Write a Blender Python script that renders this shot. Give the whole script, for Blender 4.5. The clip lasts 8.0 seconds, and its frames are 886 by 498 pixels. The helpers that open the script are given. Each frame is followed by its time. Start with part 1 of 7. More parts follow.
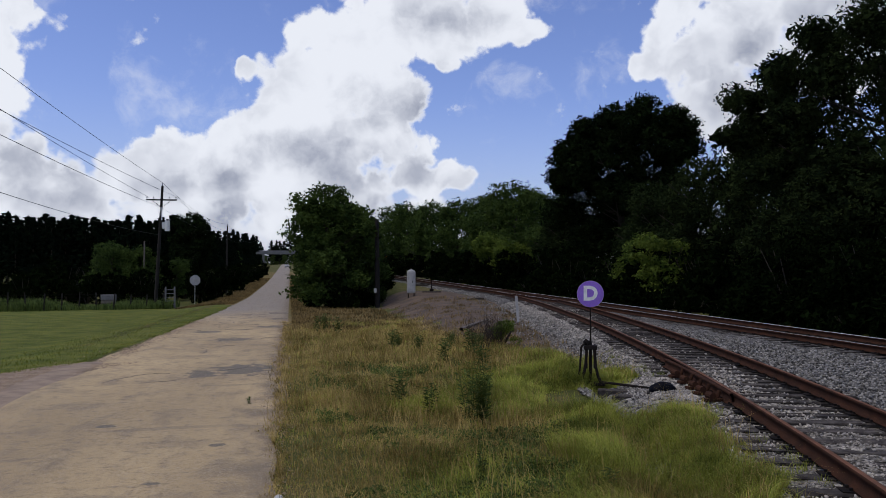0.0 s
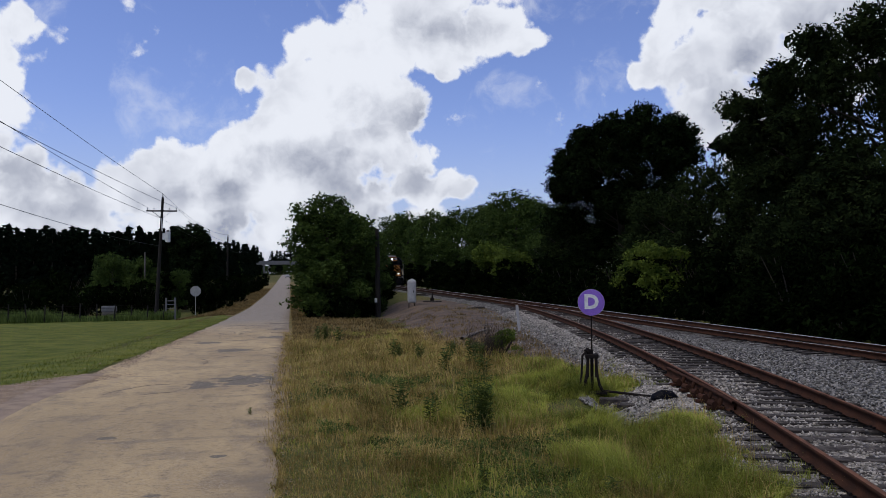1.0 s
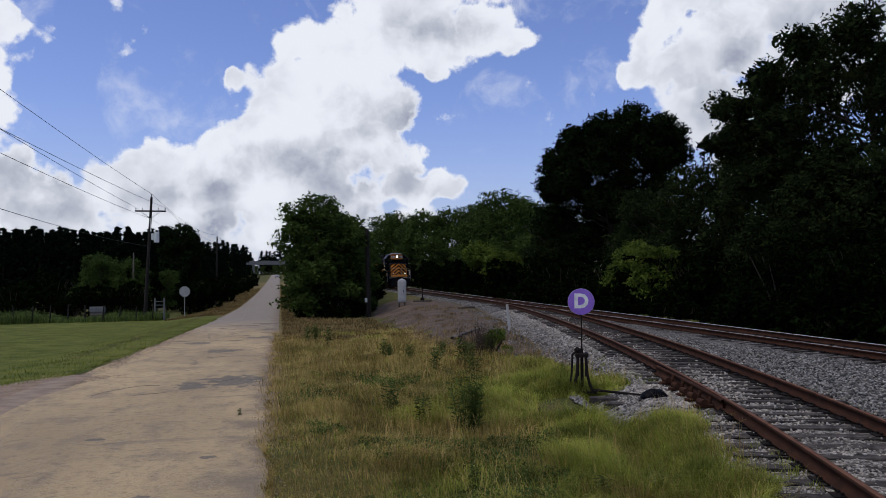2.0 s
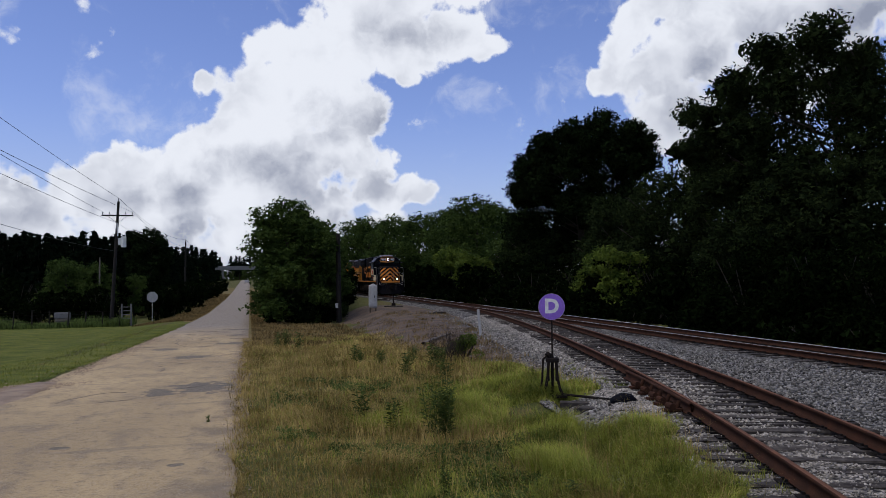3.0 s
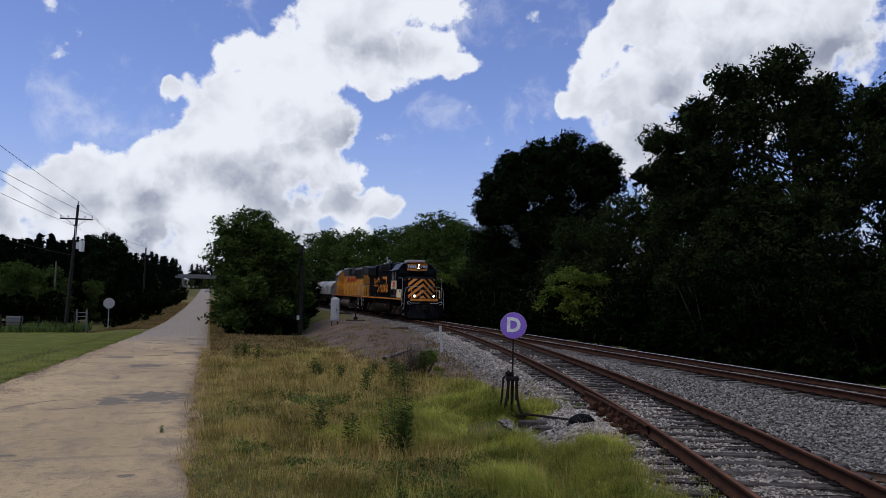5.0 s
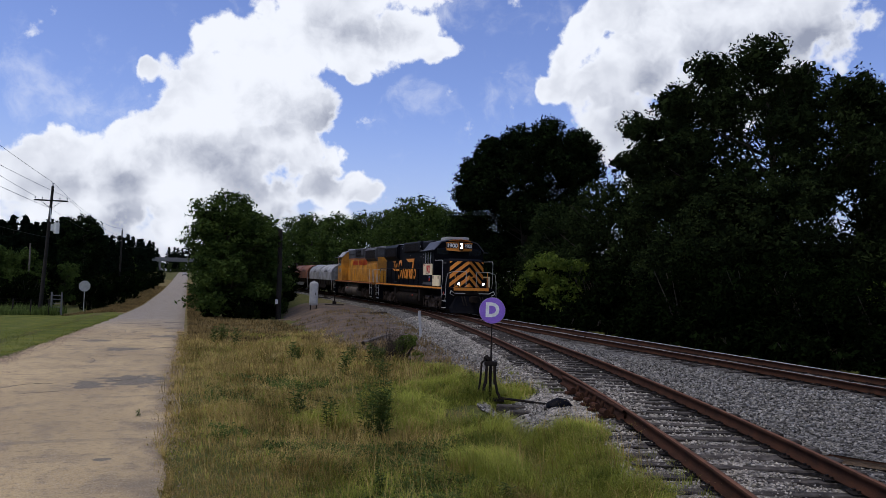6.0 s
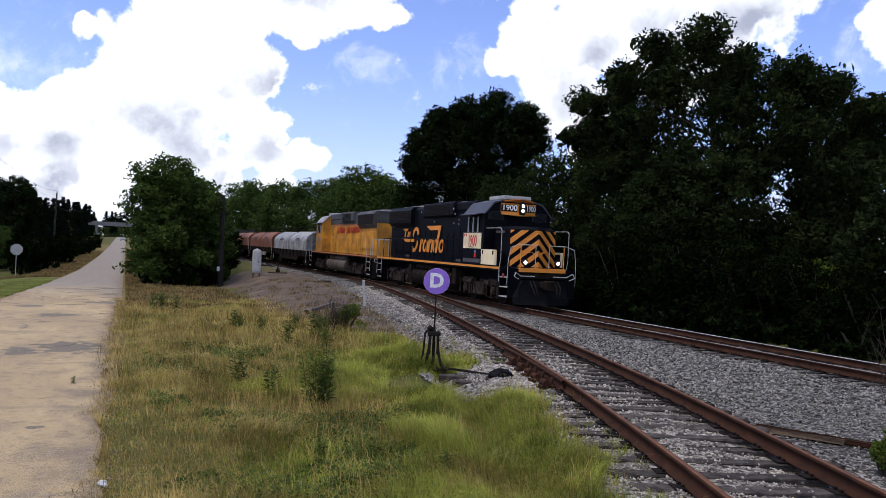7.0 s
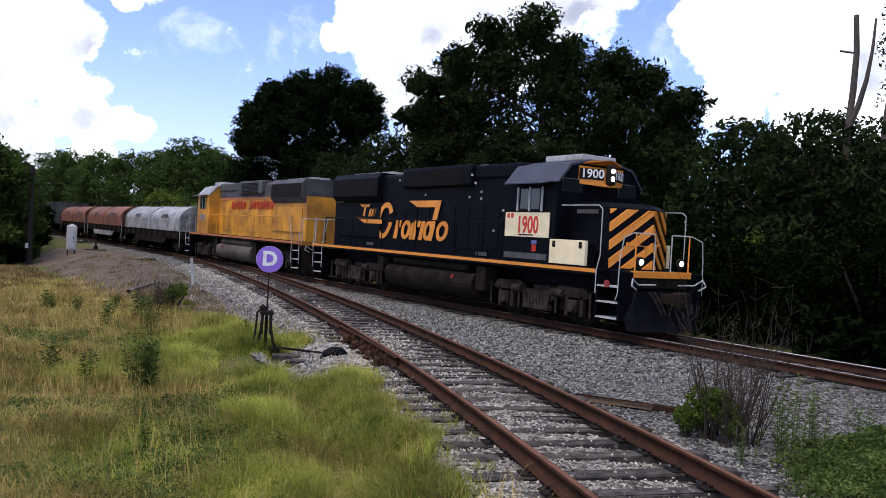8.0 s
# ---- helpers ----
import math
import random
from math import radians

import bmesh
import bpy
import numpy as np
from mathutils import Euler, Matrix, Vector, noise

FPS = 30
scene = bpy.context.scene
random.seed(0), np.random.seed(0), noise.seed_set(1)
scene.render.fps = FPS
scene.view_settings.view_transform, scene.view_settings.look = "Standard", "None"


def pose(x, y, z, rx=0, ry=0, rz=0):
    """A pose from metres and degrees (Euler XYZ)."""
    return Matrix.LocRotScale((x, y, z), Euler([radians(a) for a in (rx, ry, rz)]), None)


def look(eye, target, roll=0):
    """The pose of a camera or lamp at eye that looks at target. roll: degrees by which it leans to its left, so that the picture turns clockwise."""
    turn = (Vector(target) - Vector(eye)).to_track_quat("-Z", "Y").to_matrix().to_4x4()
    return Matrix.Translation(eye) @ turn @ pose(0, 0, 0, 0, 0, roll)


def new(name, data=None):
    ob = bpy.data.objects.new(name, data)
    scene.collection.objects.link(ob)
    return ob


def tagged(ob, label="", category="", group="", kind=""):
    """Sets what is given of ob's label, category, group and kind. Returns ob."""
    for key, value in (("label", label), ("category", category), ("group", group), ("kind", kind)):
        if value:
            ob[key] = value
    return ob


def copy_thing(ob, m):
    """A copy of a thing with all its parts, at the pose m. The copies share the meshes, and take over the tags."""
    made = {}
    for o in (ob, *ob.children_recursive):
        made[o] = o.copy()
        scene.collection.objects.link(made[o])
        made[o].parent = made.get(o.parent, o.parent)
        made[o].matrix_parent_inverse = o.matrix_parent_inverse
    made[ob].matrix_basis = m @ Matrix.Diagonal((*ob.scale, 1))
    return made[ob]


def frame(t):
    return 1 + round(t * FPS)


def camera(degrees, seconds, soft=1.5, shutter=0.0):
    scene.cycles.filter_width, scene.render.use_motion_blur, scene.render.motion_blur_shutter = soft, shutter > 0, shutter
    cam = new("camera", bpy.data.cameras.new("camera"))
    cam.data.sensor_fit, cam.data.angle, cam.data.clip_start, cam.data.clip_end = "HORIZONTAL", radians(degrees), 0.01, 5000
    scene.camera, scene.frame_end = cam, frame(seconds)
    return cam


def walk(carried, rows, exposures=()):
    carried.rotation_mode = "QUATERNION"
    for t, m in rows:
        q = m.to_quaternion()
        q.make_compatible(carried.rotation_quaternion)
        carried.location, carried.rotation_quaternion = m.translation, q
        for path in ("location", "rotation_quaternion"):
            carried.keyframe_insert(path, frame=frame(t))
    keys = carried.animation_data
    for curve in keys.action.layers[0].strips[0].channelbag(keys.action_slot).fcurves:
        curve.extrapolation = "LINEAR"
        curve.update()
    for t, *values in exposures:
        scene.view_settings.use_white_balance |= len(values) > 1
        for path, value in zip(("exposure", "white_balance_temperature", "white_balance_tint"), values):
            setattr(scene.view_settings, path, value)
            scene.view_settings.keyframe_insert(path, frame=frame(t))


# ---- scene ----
EYE = (0.0, 0.0, 2.2)
cam = camera(58.7, 8.0, soft=0.8)
PATH = [
    (0.0, 91.05, -0.00, -11.00),
    (0.1, 91.13, 0.13, -10.69),
    (0.2, 91.11, 0.27, -10.58),
    (0.3, 91.22, 0.40, -10.67),
    (0.4, 91.24, 0.53, -10.63),
    (0.5, 91.24, 0.66, -10.71),
    (0.6, 91.21, 0.60, -10.71),
    (0.7, 91.28, 0.54, -10.75),
    (0.8, 91.40, 0.48, -10.63),
    (0.9, 91.63, 0.42, -10.79),
    (1.0, 91.73, 0.35, -10.96),
    (1.1, 91.62, 0.37, -10.99),
    (1.2, 91.42, 0.39, -11.30),
    (1.3, 91.30, 0.41, -11.42),
    (1.4, 91.34, 0.42, -11.62),
    (1.5, 91.42, 0.44, -11.70),
    (1.6, 91.51, 0.45, -11.50),
    (1.7, 91.64, 0.45, -11.43),
    (2.8, 91.76, 0.49, -13.03),
    (2.9, 91.97, 0.49, -13.23),
    (3.0, 92.06, 0.50, -13.77),
    (3.1, 92.46, 0.25, -13.99),
    (3.2, 93.04, -0.01, -14.23),
    (3.3, 93.54, -0.26, -14.55),
    (3.4, 93.96, -0.51, -14.50),
    (3.5, 94.11, -0.76, -14.55),
    (3.6, 93.88, -0.82, -14.65),
    (3.7, 93.55, -0.89, -14.89),
    (3.8, 93.22, -0.95, -14.96),
    (3.9, 93.09, -1.02, -14.96),
    (4.0, 93.09, -1.08, -15.23),
    (4.1, 93.05, -1.10, -15.16),
    (4.2, 93.13, -1.12, -15.07),
    (4.3, 93.17, -1.14, -15.16),
    (4.4, 93.24, -1.15, -14.99),
    (4.5, 93.26, -1.17, -15.05),
    (4.6, 93.24, -1.21, -15.19),
    (4.7, 93.25, -1.24, -15.52),
    (5.8, 92.86, -1.62, -17.45),
    (5.9, 92.48, -1.65, -17.20),
    (6.0, 92.18, -1.69, -17.95),
    (6.1, 92.02, -1.94, -18.62),
    (6.2, 91.67, -2.20, -19.38),
    (6.3, 91.28, -2.46, -19.95),
    (6.4, 91.05, -2.71, -20.39),
    (6.5, 90.88, -2.97, -20.90),
    (6.6, 90.72, -2.92, -21.12),
    (6.7, 90.51, -2.87, -21.16),
    (6.8, 90.40, -2.82, -21.29),
    (6.9, 90.46, -2.77, -21.66),
    (7.0, 90.18, -2.72, -21.94),
    (7.1, 90.10, -2.82, -22.69),
    (7.2, 90.41, -2.93, -23.67),
    (7.3, 90.37, -3.03, -24.81),
    (7.4, 90.02, -3.13, -26.12),
    (7.5, 90.02, -3.23, -27.79),
    (7.6, 90.15, -3.23, -28.50),
    (7.7, 90.57, -3.22, -29.81),
    (7.8, 90.71, -3.22, -31.37),
    (7.9, 90.42, -3.22, -32.51),
    (8.0, 89.22, -3.21, -33.89),
]
EXPOSURES = [(0.0, -1.12, 6400, 10), (5.7, -1.08, 6400, 10), (6.1, -0.90, 6400, 10), (6.5, -0.48, 6500, 10), (7.0, -0.42, 6500, 10), (7.5, -0.28, 6500, 10), (8.0, -0.16, 6500, 10)]
walk(cam, [(t, pose(*EYE, rx, ry, rz)) for t, rx, ry, rz in PATH], EXPOSURES)

# ---- world and sun ----
SUN_EL, SUN_AZ = 64.0, -96.0      # degrees; azimuth from +y towards +x
world = bpy.data.worlds.new("sky")
scene.world = world
world.use_nodes = True


def build_sky():
    nt = world.node_tree
    nt.nodes.clear()
    N, L = nt.nodes.new, nt.links.new

    def math_node(op, a, b=None, c=None, clamp=False):
        n = N("ShaderNodeMath")
        n.operation, n.use_clamp = op, clamp
        for i, v in enumerate((a, b, c)):
            if v is None:
                continue
            if isinstance(v, (int, float)):
                n.inputs[i].default_value = v
            else:
                L(v, n.inputs[i])
        return n.outputs[0]

    def smooth(v, lo, hi):
        n = N("ShaderNodeMapRange")
        n.interpolation_type = "SMOOTHSTEP"
        n.inputs["From Min"].default_value, n.inputs["From Max"].default_value = lo, hi
        L(v, n.inputs["Value"])
        return n.outputs["Result"]

    def mix(f, a, b):
        n = N("ShaderNodeMix")
        n.data_type = "RGBA"
        L(f, n.inputs["Factor"])
        for k, v in (("A", a), ("B", b)):
            s = [i for i in n.inputs if i.name == k and i.type == "RGBA"][0]
            if isinstance(v, tuple):
                s.default_value = (*v, 1)
            else:
                L(v, s)
        return [o for o in n.outputs if o.type == "RGBA"][0]

    def fbm(vec, scale, detail, rough=0.55):
        n = N("ShaderNodeTexNoise")
        n.inputs["Scale"].default_value, n.inputs["Detail"].default_value, n.inputs["Roughness"].default_value = scale, detail, rough
        L(vec, n.inputs["Vector"])
        return n.outputs["Fac"], n.outputs["Color"]

    sky = N("ShaderNodeTexSky")
    sky.sky_type, sky.sun_disc = "NISHITA", False
    sky.sun_elevation, sky.sun_rotation = radians(SUN_EL), radians(SUN_AZ)
    sky.dust_density, sky.ozone_density = 0.3, 6.0
    coord = N("ShaderNodeTexCoord").outputs["Generated"]

    # cumulus: masses at their places in the sky (azimuth, elevation, radius in degrees), with billowing rims
    towering = [(10.7, 20.1, 4.1), (7.8, 18.8, 3.3), (14.9, 21.3, 3.5), (12.8, 24.2, 4.5), (6.7, 16.0, 4.1), (3.2, 15.5, 3.1), (0.6, 15.9, 1.9), (1.9, 12.3, 4.4), (6.4, 12.5, 4.0), (10.8, 16.6, 3.7), (14.6, 17.3, 2.7), (17.0, 16.3, 1.4), (-3.0, 13.4, 1.2), (11.3, 14.3, 1.4), (8.4, 11.4, 1.8)]
    bank = [(-1.1, 8.7, 4.0), (2.8, 8.5, 4.9), (6.8, 9.1, 2.9), (-4.9, 8.2, 2.1), (-4.1, 6.2, 4.0), (-7.6, 7.2, 2.2), (-9.4, 5.9, 2.9), (-11.8, 5.8, 2.3), (-14.0, 4.7, 2.9), (-7.6, 4.1, 4.0), (-1.0, 4.8, 4.3), (3.7, 4.9, 4.3), (-16.8, 4.4, 3.8), (-22, 4, 5.5), (-14, 1.5, 5), (-6, 1.0, 4.5), (2, 1.5, 4.5), (9, 2.0, 4.0)]
    puffs = [(9.4, 8.05, 1.4), (10.4, 8.35, 0.9), (8.2, 6.65, 1.6), (11.0, 6.45, 1.6), (9.6, 5.65, 2.1), (12.2, 5.95, 1.3)]
    eastern = [(25.3, 13.8, 1.6), (26.5, 15.7, 1.7), (27.9, 17.6, 1.9), (29.7, 18.9, 2.3), (31.1, 20.7, 2.5), (28.9, 13.7, 3.1), (32.0, 16.2, 4.1), (30.4, 10.9, 3.1), (36.1, 18.4, 5.3), (41.1, 18.8, 5.8), (36.8, 13.2, 4.1), (32.7, 8.1, 2.5)]
    distant = [(57.6, 14.9, 2.7), (55.6, 12.5, 2.4), (53.6, 10.1, 2.4), (59.8, 12.0, 4.5), (58.6, 8.5, 3.3), (63.1, 10.1, 4.5), (61.5, 15.4, 3.7), (51.5, 15.9, 2.5), (54, 15, 4.5), (60, 17, 5.0), (66, 11, 6.0)]
    western = [(-18.5, 12.3, 1.8), (-18.1, 13.7, 1.2), (-17.5, 15.8, 1.6), (-20.3, 10.7, 3.7), (-17.5, 6.2, 2.5), (-19.7, 14.1, 2.9), (-23.2, 9.0, 4.9)]
    masses = towering + bank + puffs + eastern + distant + western

    def wobbled(scale, size):
        _, wob = fbm(coord, scale, 4.0, 0.55)
        sub = N("ShaderNodeVectorMath")
        sub.operation = "MULTIPLY_ADD"
        L(wob, sub.inputs[0])
        sub.inputs[1].default_value, sub.inputs[2].default_value = (size,) * 3, (-size / 2,) * 3
        add = N("ShaderNodeVectorMath")
        L(coord, add.inputs[0]), L(sub.outputs[0], add.inputs[1])
        return add.outputs[0]

    shaded = [(3.1, 6.9, 2.3), (5.7, 7.5, 2.0), (0.8, 7.7, 2.0), (-17.5, 6.6, 2.8), (-20.5, 5.6, 3.0), (-14.8, 4.4, 2.0), (-4.4, 6.2, 1.8), (-8.5, 5.2, 1.6), (9.3, 6.3, 1.3), (8.4, 11.2, 2.4),
              (38.0, 14.6, 4.6), (33.0, 12.3, 3.2), (43.7, 16.0, 3.4), (11.5, 17.3, 1.8), (-3.6, 3.0, 2.0), (6.5, 4.2, 1.7), (60.5, 13.0, 2.6)]

    def amass(vec, masses, tall=1.0, swell=1.10):
        field = None
        for az, el, rad in masses:
            a, e = radians(az), radians(el)
            d = N("ShaderNodeVectorMath")
            d.operation = "DISTANCE"
            L(vec, d.inputs[0])
            d.inputs[1].default_value = (math.sin(a) * math.cos(e), math.cos(a) * math.cos(e), math.sin(e) * tall)
            v = math_node("MULTIPLY_ADD", d.outputs["Value"], -1 / radians(rad * swell), 1.0)
            field = v if field is None else math_node("SMOOTH_MAX", field, v, 0.12)
        return field

    def billow(vec, scale):
        n = N("ShaderNodeTexVoronoi")
        n.feature = "SMOOTH_F1"
        n.inputs["Scale"].default_value, n.inputs["Smoothness"].default_value = scale, 0.35
        n.inputs["Detail"].default_value, n.inputs["Roughness"].default_value = 3.0, 0.5
        L(vec, n.inputs["Vector"])
        return n.outputs["Distance"]

    warped = wobbled(14.0, 0.05)
    field = amass(warped, masses)
    sep = N("ShaderNodeSeparateXYZ")
    L(coord, sep.inputs[0])
    far, _ = fbm(coord, 2.6, 6.0, 0.6)
    away = smooth(sep.outputs["Y"], 0.30, 0.0)
    high = smooth(sep.outputs["Z"], 0.42, 0.6)
    wide = math_node("MULTIPLY", math_node("MAXIMUM", away, high), math_node("MULTIPLY_ADD", far, 4.0, -1.9))
    field = math_node("MAXIMUM", field, wide)
    fine, _ = fbm(coord, 34.0, 8.0, 0.62)
    puff = billow(wobbled(30.0, 0.02), 24.0)
    edge = math_node("ADD", math_node("MULTIPLY", field, 1.5), math_node("ADD", math_node("MULTIPLY_ADD", fine, 1.15, -0.575), math_node("MULTIPLY_ADD", puff, -0.62, 0.26)))
    cover = math_node("MULTIPLY", smooth(edge, -0.10, 0.24), smooth(field, -0.14, 0.02))
    wisp, _ = fbm(wobbled(6.0, 0.12), 12.0, 8.0, 0.62)
    cover = math_node("MAXIMUM", cover, math_node("MULTIPLY", math_node("MULTIPLY", smooth(wisp, 0.52, 0.80), smooth(field, -0.55, -0.02)), 0.45))

    # billows lit from the sun's side, grey undersides
    def lumps(offset):
        n = N("ShaderNodeVectorMath")
        L(warped, n.inputs[0])
        n.inputs[1].default_value = offset
        a, _ = fbm(n.outputs[0], 13.0, 5.0, 0.52)
        return a
    relief = math_node("SUBTRACT", lumps((-0.020, 0.0, 0.026)), lumps((0.0, 0.0, 0.0)))
    broad, _ = fbm(coord, 7.0, 3.0, 0.5)
    under = smooth(sep.outputs["Z"], 0.22, 0.10)
    shade = math_node("ADD", math_node("MULTIPLY_ADD", relief, 1.9, 0.20), math_node("MULTIPLY_ADD", broad, 1.5, -0.75))
    shade = math_node("ADD", shade, math_node("MULTIPLY", under, 0.02))
    flat = N("ShaderNodeVectorMath")
    flat.operation = "MULTIPLY"
    L(wobbled(10.0, 0.11), flat.inputs[0])
    flat.inputs[1].default_value = (1.0, 1.0, 1.7)
    curd, _ = fbm(warped, 21.0, 6.0, 0.60)
    base = math_node("ADD", amass(flat.outputs[0], shaded, 1.7, 2.0), math_node("MULTIPLY_ADD", curd, 1.7, -0.85))
    grey = math_node("MULTIPLY", smooth(base, -0.1, 1.15), 0.74)
    grey = math_node("ADD", grey, math_node("MULTIPLY", smooth(shade, 0.05, 0.75), 0.34), clamp=True)
    grey = math_node("MULTIPLY", grey, smooth(edge, 0.02, 0.45))
    thin = math_node("MULTIPLY", smooth(sep.outputs["Z"], 0.22, 0.0), 0.45)
    white = mix(grey, (20.8, 21.4, 23.0), (7.2, 7.9, 10.2))
    deep = N("ShaderNodeVectorMath")
    deep.operation = "MULTIPLY"
    L(sky.outputs[0], deep.inputs[0])
    deep.inputs[1].default_value = (3.2, 2.75, 3.35)
    hazy = mix(thin, deep.outputs[0], (9.5, 11.5, 16.0))
    col = mix(cover, hazy, white)
    bg = N("ShaderNodeBackground")
    bg.inputs["Strength"].default_value = 0.086
    L(col, bg.inputs["Color"])
    L(bg.outputs[0], N("ShaderNodeOutputWorld").inputs[0])


build_sky()
sun = new("sun", bpy.data.lights.new("sun", "SUN"))
sun.data.energy, sun.data.angle, sun.data.color = 3.3, radians(36), (1.0, 0.89, 0.72)   # softened by the cloud overhead
_a, _e = radians(SUN_AZ), radians(SUN_EL)
sun.matrix_world = look((math.sin(_a) * math.cos(_e) * 100, math.cos(_a) * math.cos(_e) * 100, math.sin(_e) * 100), (0, 0, 0))


# ---- materials ----
def surface(name, base, other=None, rough=0.8, metal=0.0, scale=8.0, fine=60.0, bump=0.15, amount=0.6, spec=0.3, obj_var=0.0, island=0.0, low=0.35, high=0.65):
    """Principled surface: two colours mixed by a large and a fine noise, fine relief."""
    m = bpy.data.materials.new(name)
    m.use_nodes = True
    nt = m.node_tree
    N, L = nt.nodes.new, nt.links.new
    p = nt.nodes["Principled BSDF"]
    p.inputs["Roughness"].default_value, p.inputs["Metallic"].default_value = rough, metal
    p.inputs["Specular IOR Level"].default_value = spec
    co = N("ShaderNodeTexCoord").outputs["Object"]
    n1, n2 = N("ShaderNodeTexNoise"), N("ShaderNodeTexNoise")
    for n, s, dt in ((n1, scale, 6.0), (n2, fine, 4.0)):
        n.inputs["Scale"].default_value, n.inputs["Detail"].default_value = s, dt
        L(co, n.inputs["Vector"])
    other = other or tuple(c * 0.6 for c in base)
    r = N("ShaderNodeMapRange")
    r.inputs["From Min"].default_value, r.inputs["From Max"].default_value = low, high
    r.inputs["To Max"].default_value = amount
    L(n1.outputs["Fac"], r.inputs["Value"])
    mx = N("ShaderNodeMix")
    mx.data_type = "RGBA"
    L(r.outputs[0], mx.inputs[0])
    mx.inputs[6].default_value, mx.inputs[7].default_value = (*base, 1), (*other, 1)
    hsv = N("ShaderNodeHueSaturation")
    L(mx.outputs[2], hsv.inputs["Color"])
    v = N("ShaderNodeMath")
    v.operation = "MULTIPLY_ADD"
    v.inputs[1].default_value, v.inputs[2].default_value = 0.5, 0.75
    L(n2.outputs["Fac"], v.inputs[0])
    last = v.outputs[0]
    for amt, node, out in ((obj_var, "ShaderNodeObjectInfo", "Random"), (island, "ShaderNodeNewGeometry", "Random Per Island")):
        if amt:
            w = N("ShaderNodeMath")
            w.operation = "MULTIPLY_ADD"
            w.inputs[1].default_value, w.inputs[2].default_value = amt, 1 - amt / 2
            L(N(node).outputs[out], w.inputs[0])
            q = N("ShaderNodeMath")
            q.operation = "MULTIPLY"
            L(last, q.inputs[0]), L(w.outputs[0], q.inputs[1])
            last = q.outputs[0]
    L(last, hsv.inputs["Value"])
    L(hsv.outputs[0], p.inputs["Base Color"])
    if bump:
        b = N("ShaderNodeBump")
        b.inputs["Strength"].default_value, b.inputs["Distance"].default_value = bump, 0.02
        L(n2.outputs["Fac"], b.inputs["Height"])
        L(b.outputs[0], p.inputs["Normal"])
    return m


def leaf_material(name, dark, light, through_leaf=0.25, gloss=0.08):
    """Leaves: colour varies from leaf to leaf and over the crown; some light passes through."""
    m = bpy.data.materials.new(name)
    m.use_nodes = True
    nt = m.node_tree
    nt.nodes.clear()
    N, L = nt.nodes.new, nt.links.new
    co = N("ShaderNodeTexCoord").outputs["Object"]
    n = N("ShaderNodeTexNoise")
    n.inputs["Scale"].default_value, n.inputs["Detail"].default_value = 1.2, 4.0
    L(co, n.inputs["Vector"])
    wide = N("ShaderNodeMapRange")
    wide.inputs["From Min"].default_value, wide.inputs["From Max"].default_value = 0.33, 0.67
    L(n.outputs["Fac"], wide.inputs["Value"])
    a = N("ShaderNodeMath")
    a.operation = "MULTIPLY_ADD"
    a.inputs[1].default_value, a.inputs[2].default_value = 0.6, -0.3
    L(N("ShaderNodeNewGeometry").outputs["Random Per Island"], a.inputs[0])
    s = N("ShaderNodeMath")
    s.use_clamp = True
    L(wide.outputs[0], s.inputs[0]), L(a.outputs[0], s.inputs[1])
    mx = N("ShaderNodeMix")
    mx.data_type = "RGBA"
    L(s.outputs[0], mx.inputs[0])
    mx.inputs[6].default_value, mx.inputs[7].default_value = (*dark, 1), (*light, 1)
    p = N("ShaderNodeBsdfPrincipled")
    p.inputs["Roughness"].default_value, p.inputs["Specular IOR Level"].default_value = 0.55, gloss
    tr = N("ShaderNodeBsdfTranslucent")
    L(mx.outputs[2], p.inputs["Base Color"]), L(mx.outputs[2], tr.inputs["Color"])
    ms = N("ShaderNodeMixShader")
    ms.inputs[0].default_value = through_leaf
    L(p.outputs[0], ms.inputs[1]), L(tr.outputs[0], ms.inputs[2])
    L(ms.outputs[0], N("ShaderNodeOutputMaterial").inputs[0])
    return m


def glow(name, color, strength):
    m = bpy.data.materials.new(name)
    m.use_nodes = True
    p = m.node_tree.nodes["Principled BSDF"]
    p.inputs["Base Color"].default_value = (*color, 1)
    p.inputs["Emission Color"].default_value = (*color, 1)
    p.inputs["Emission Strength"].default_value = strength
    return m


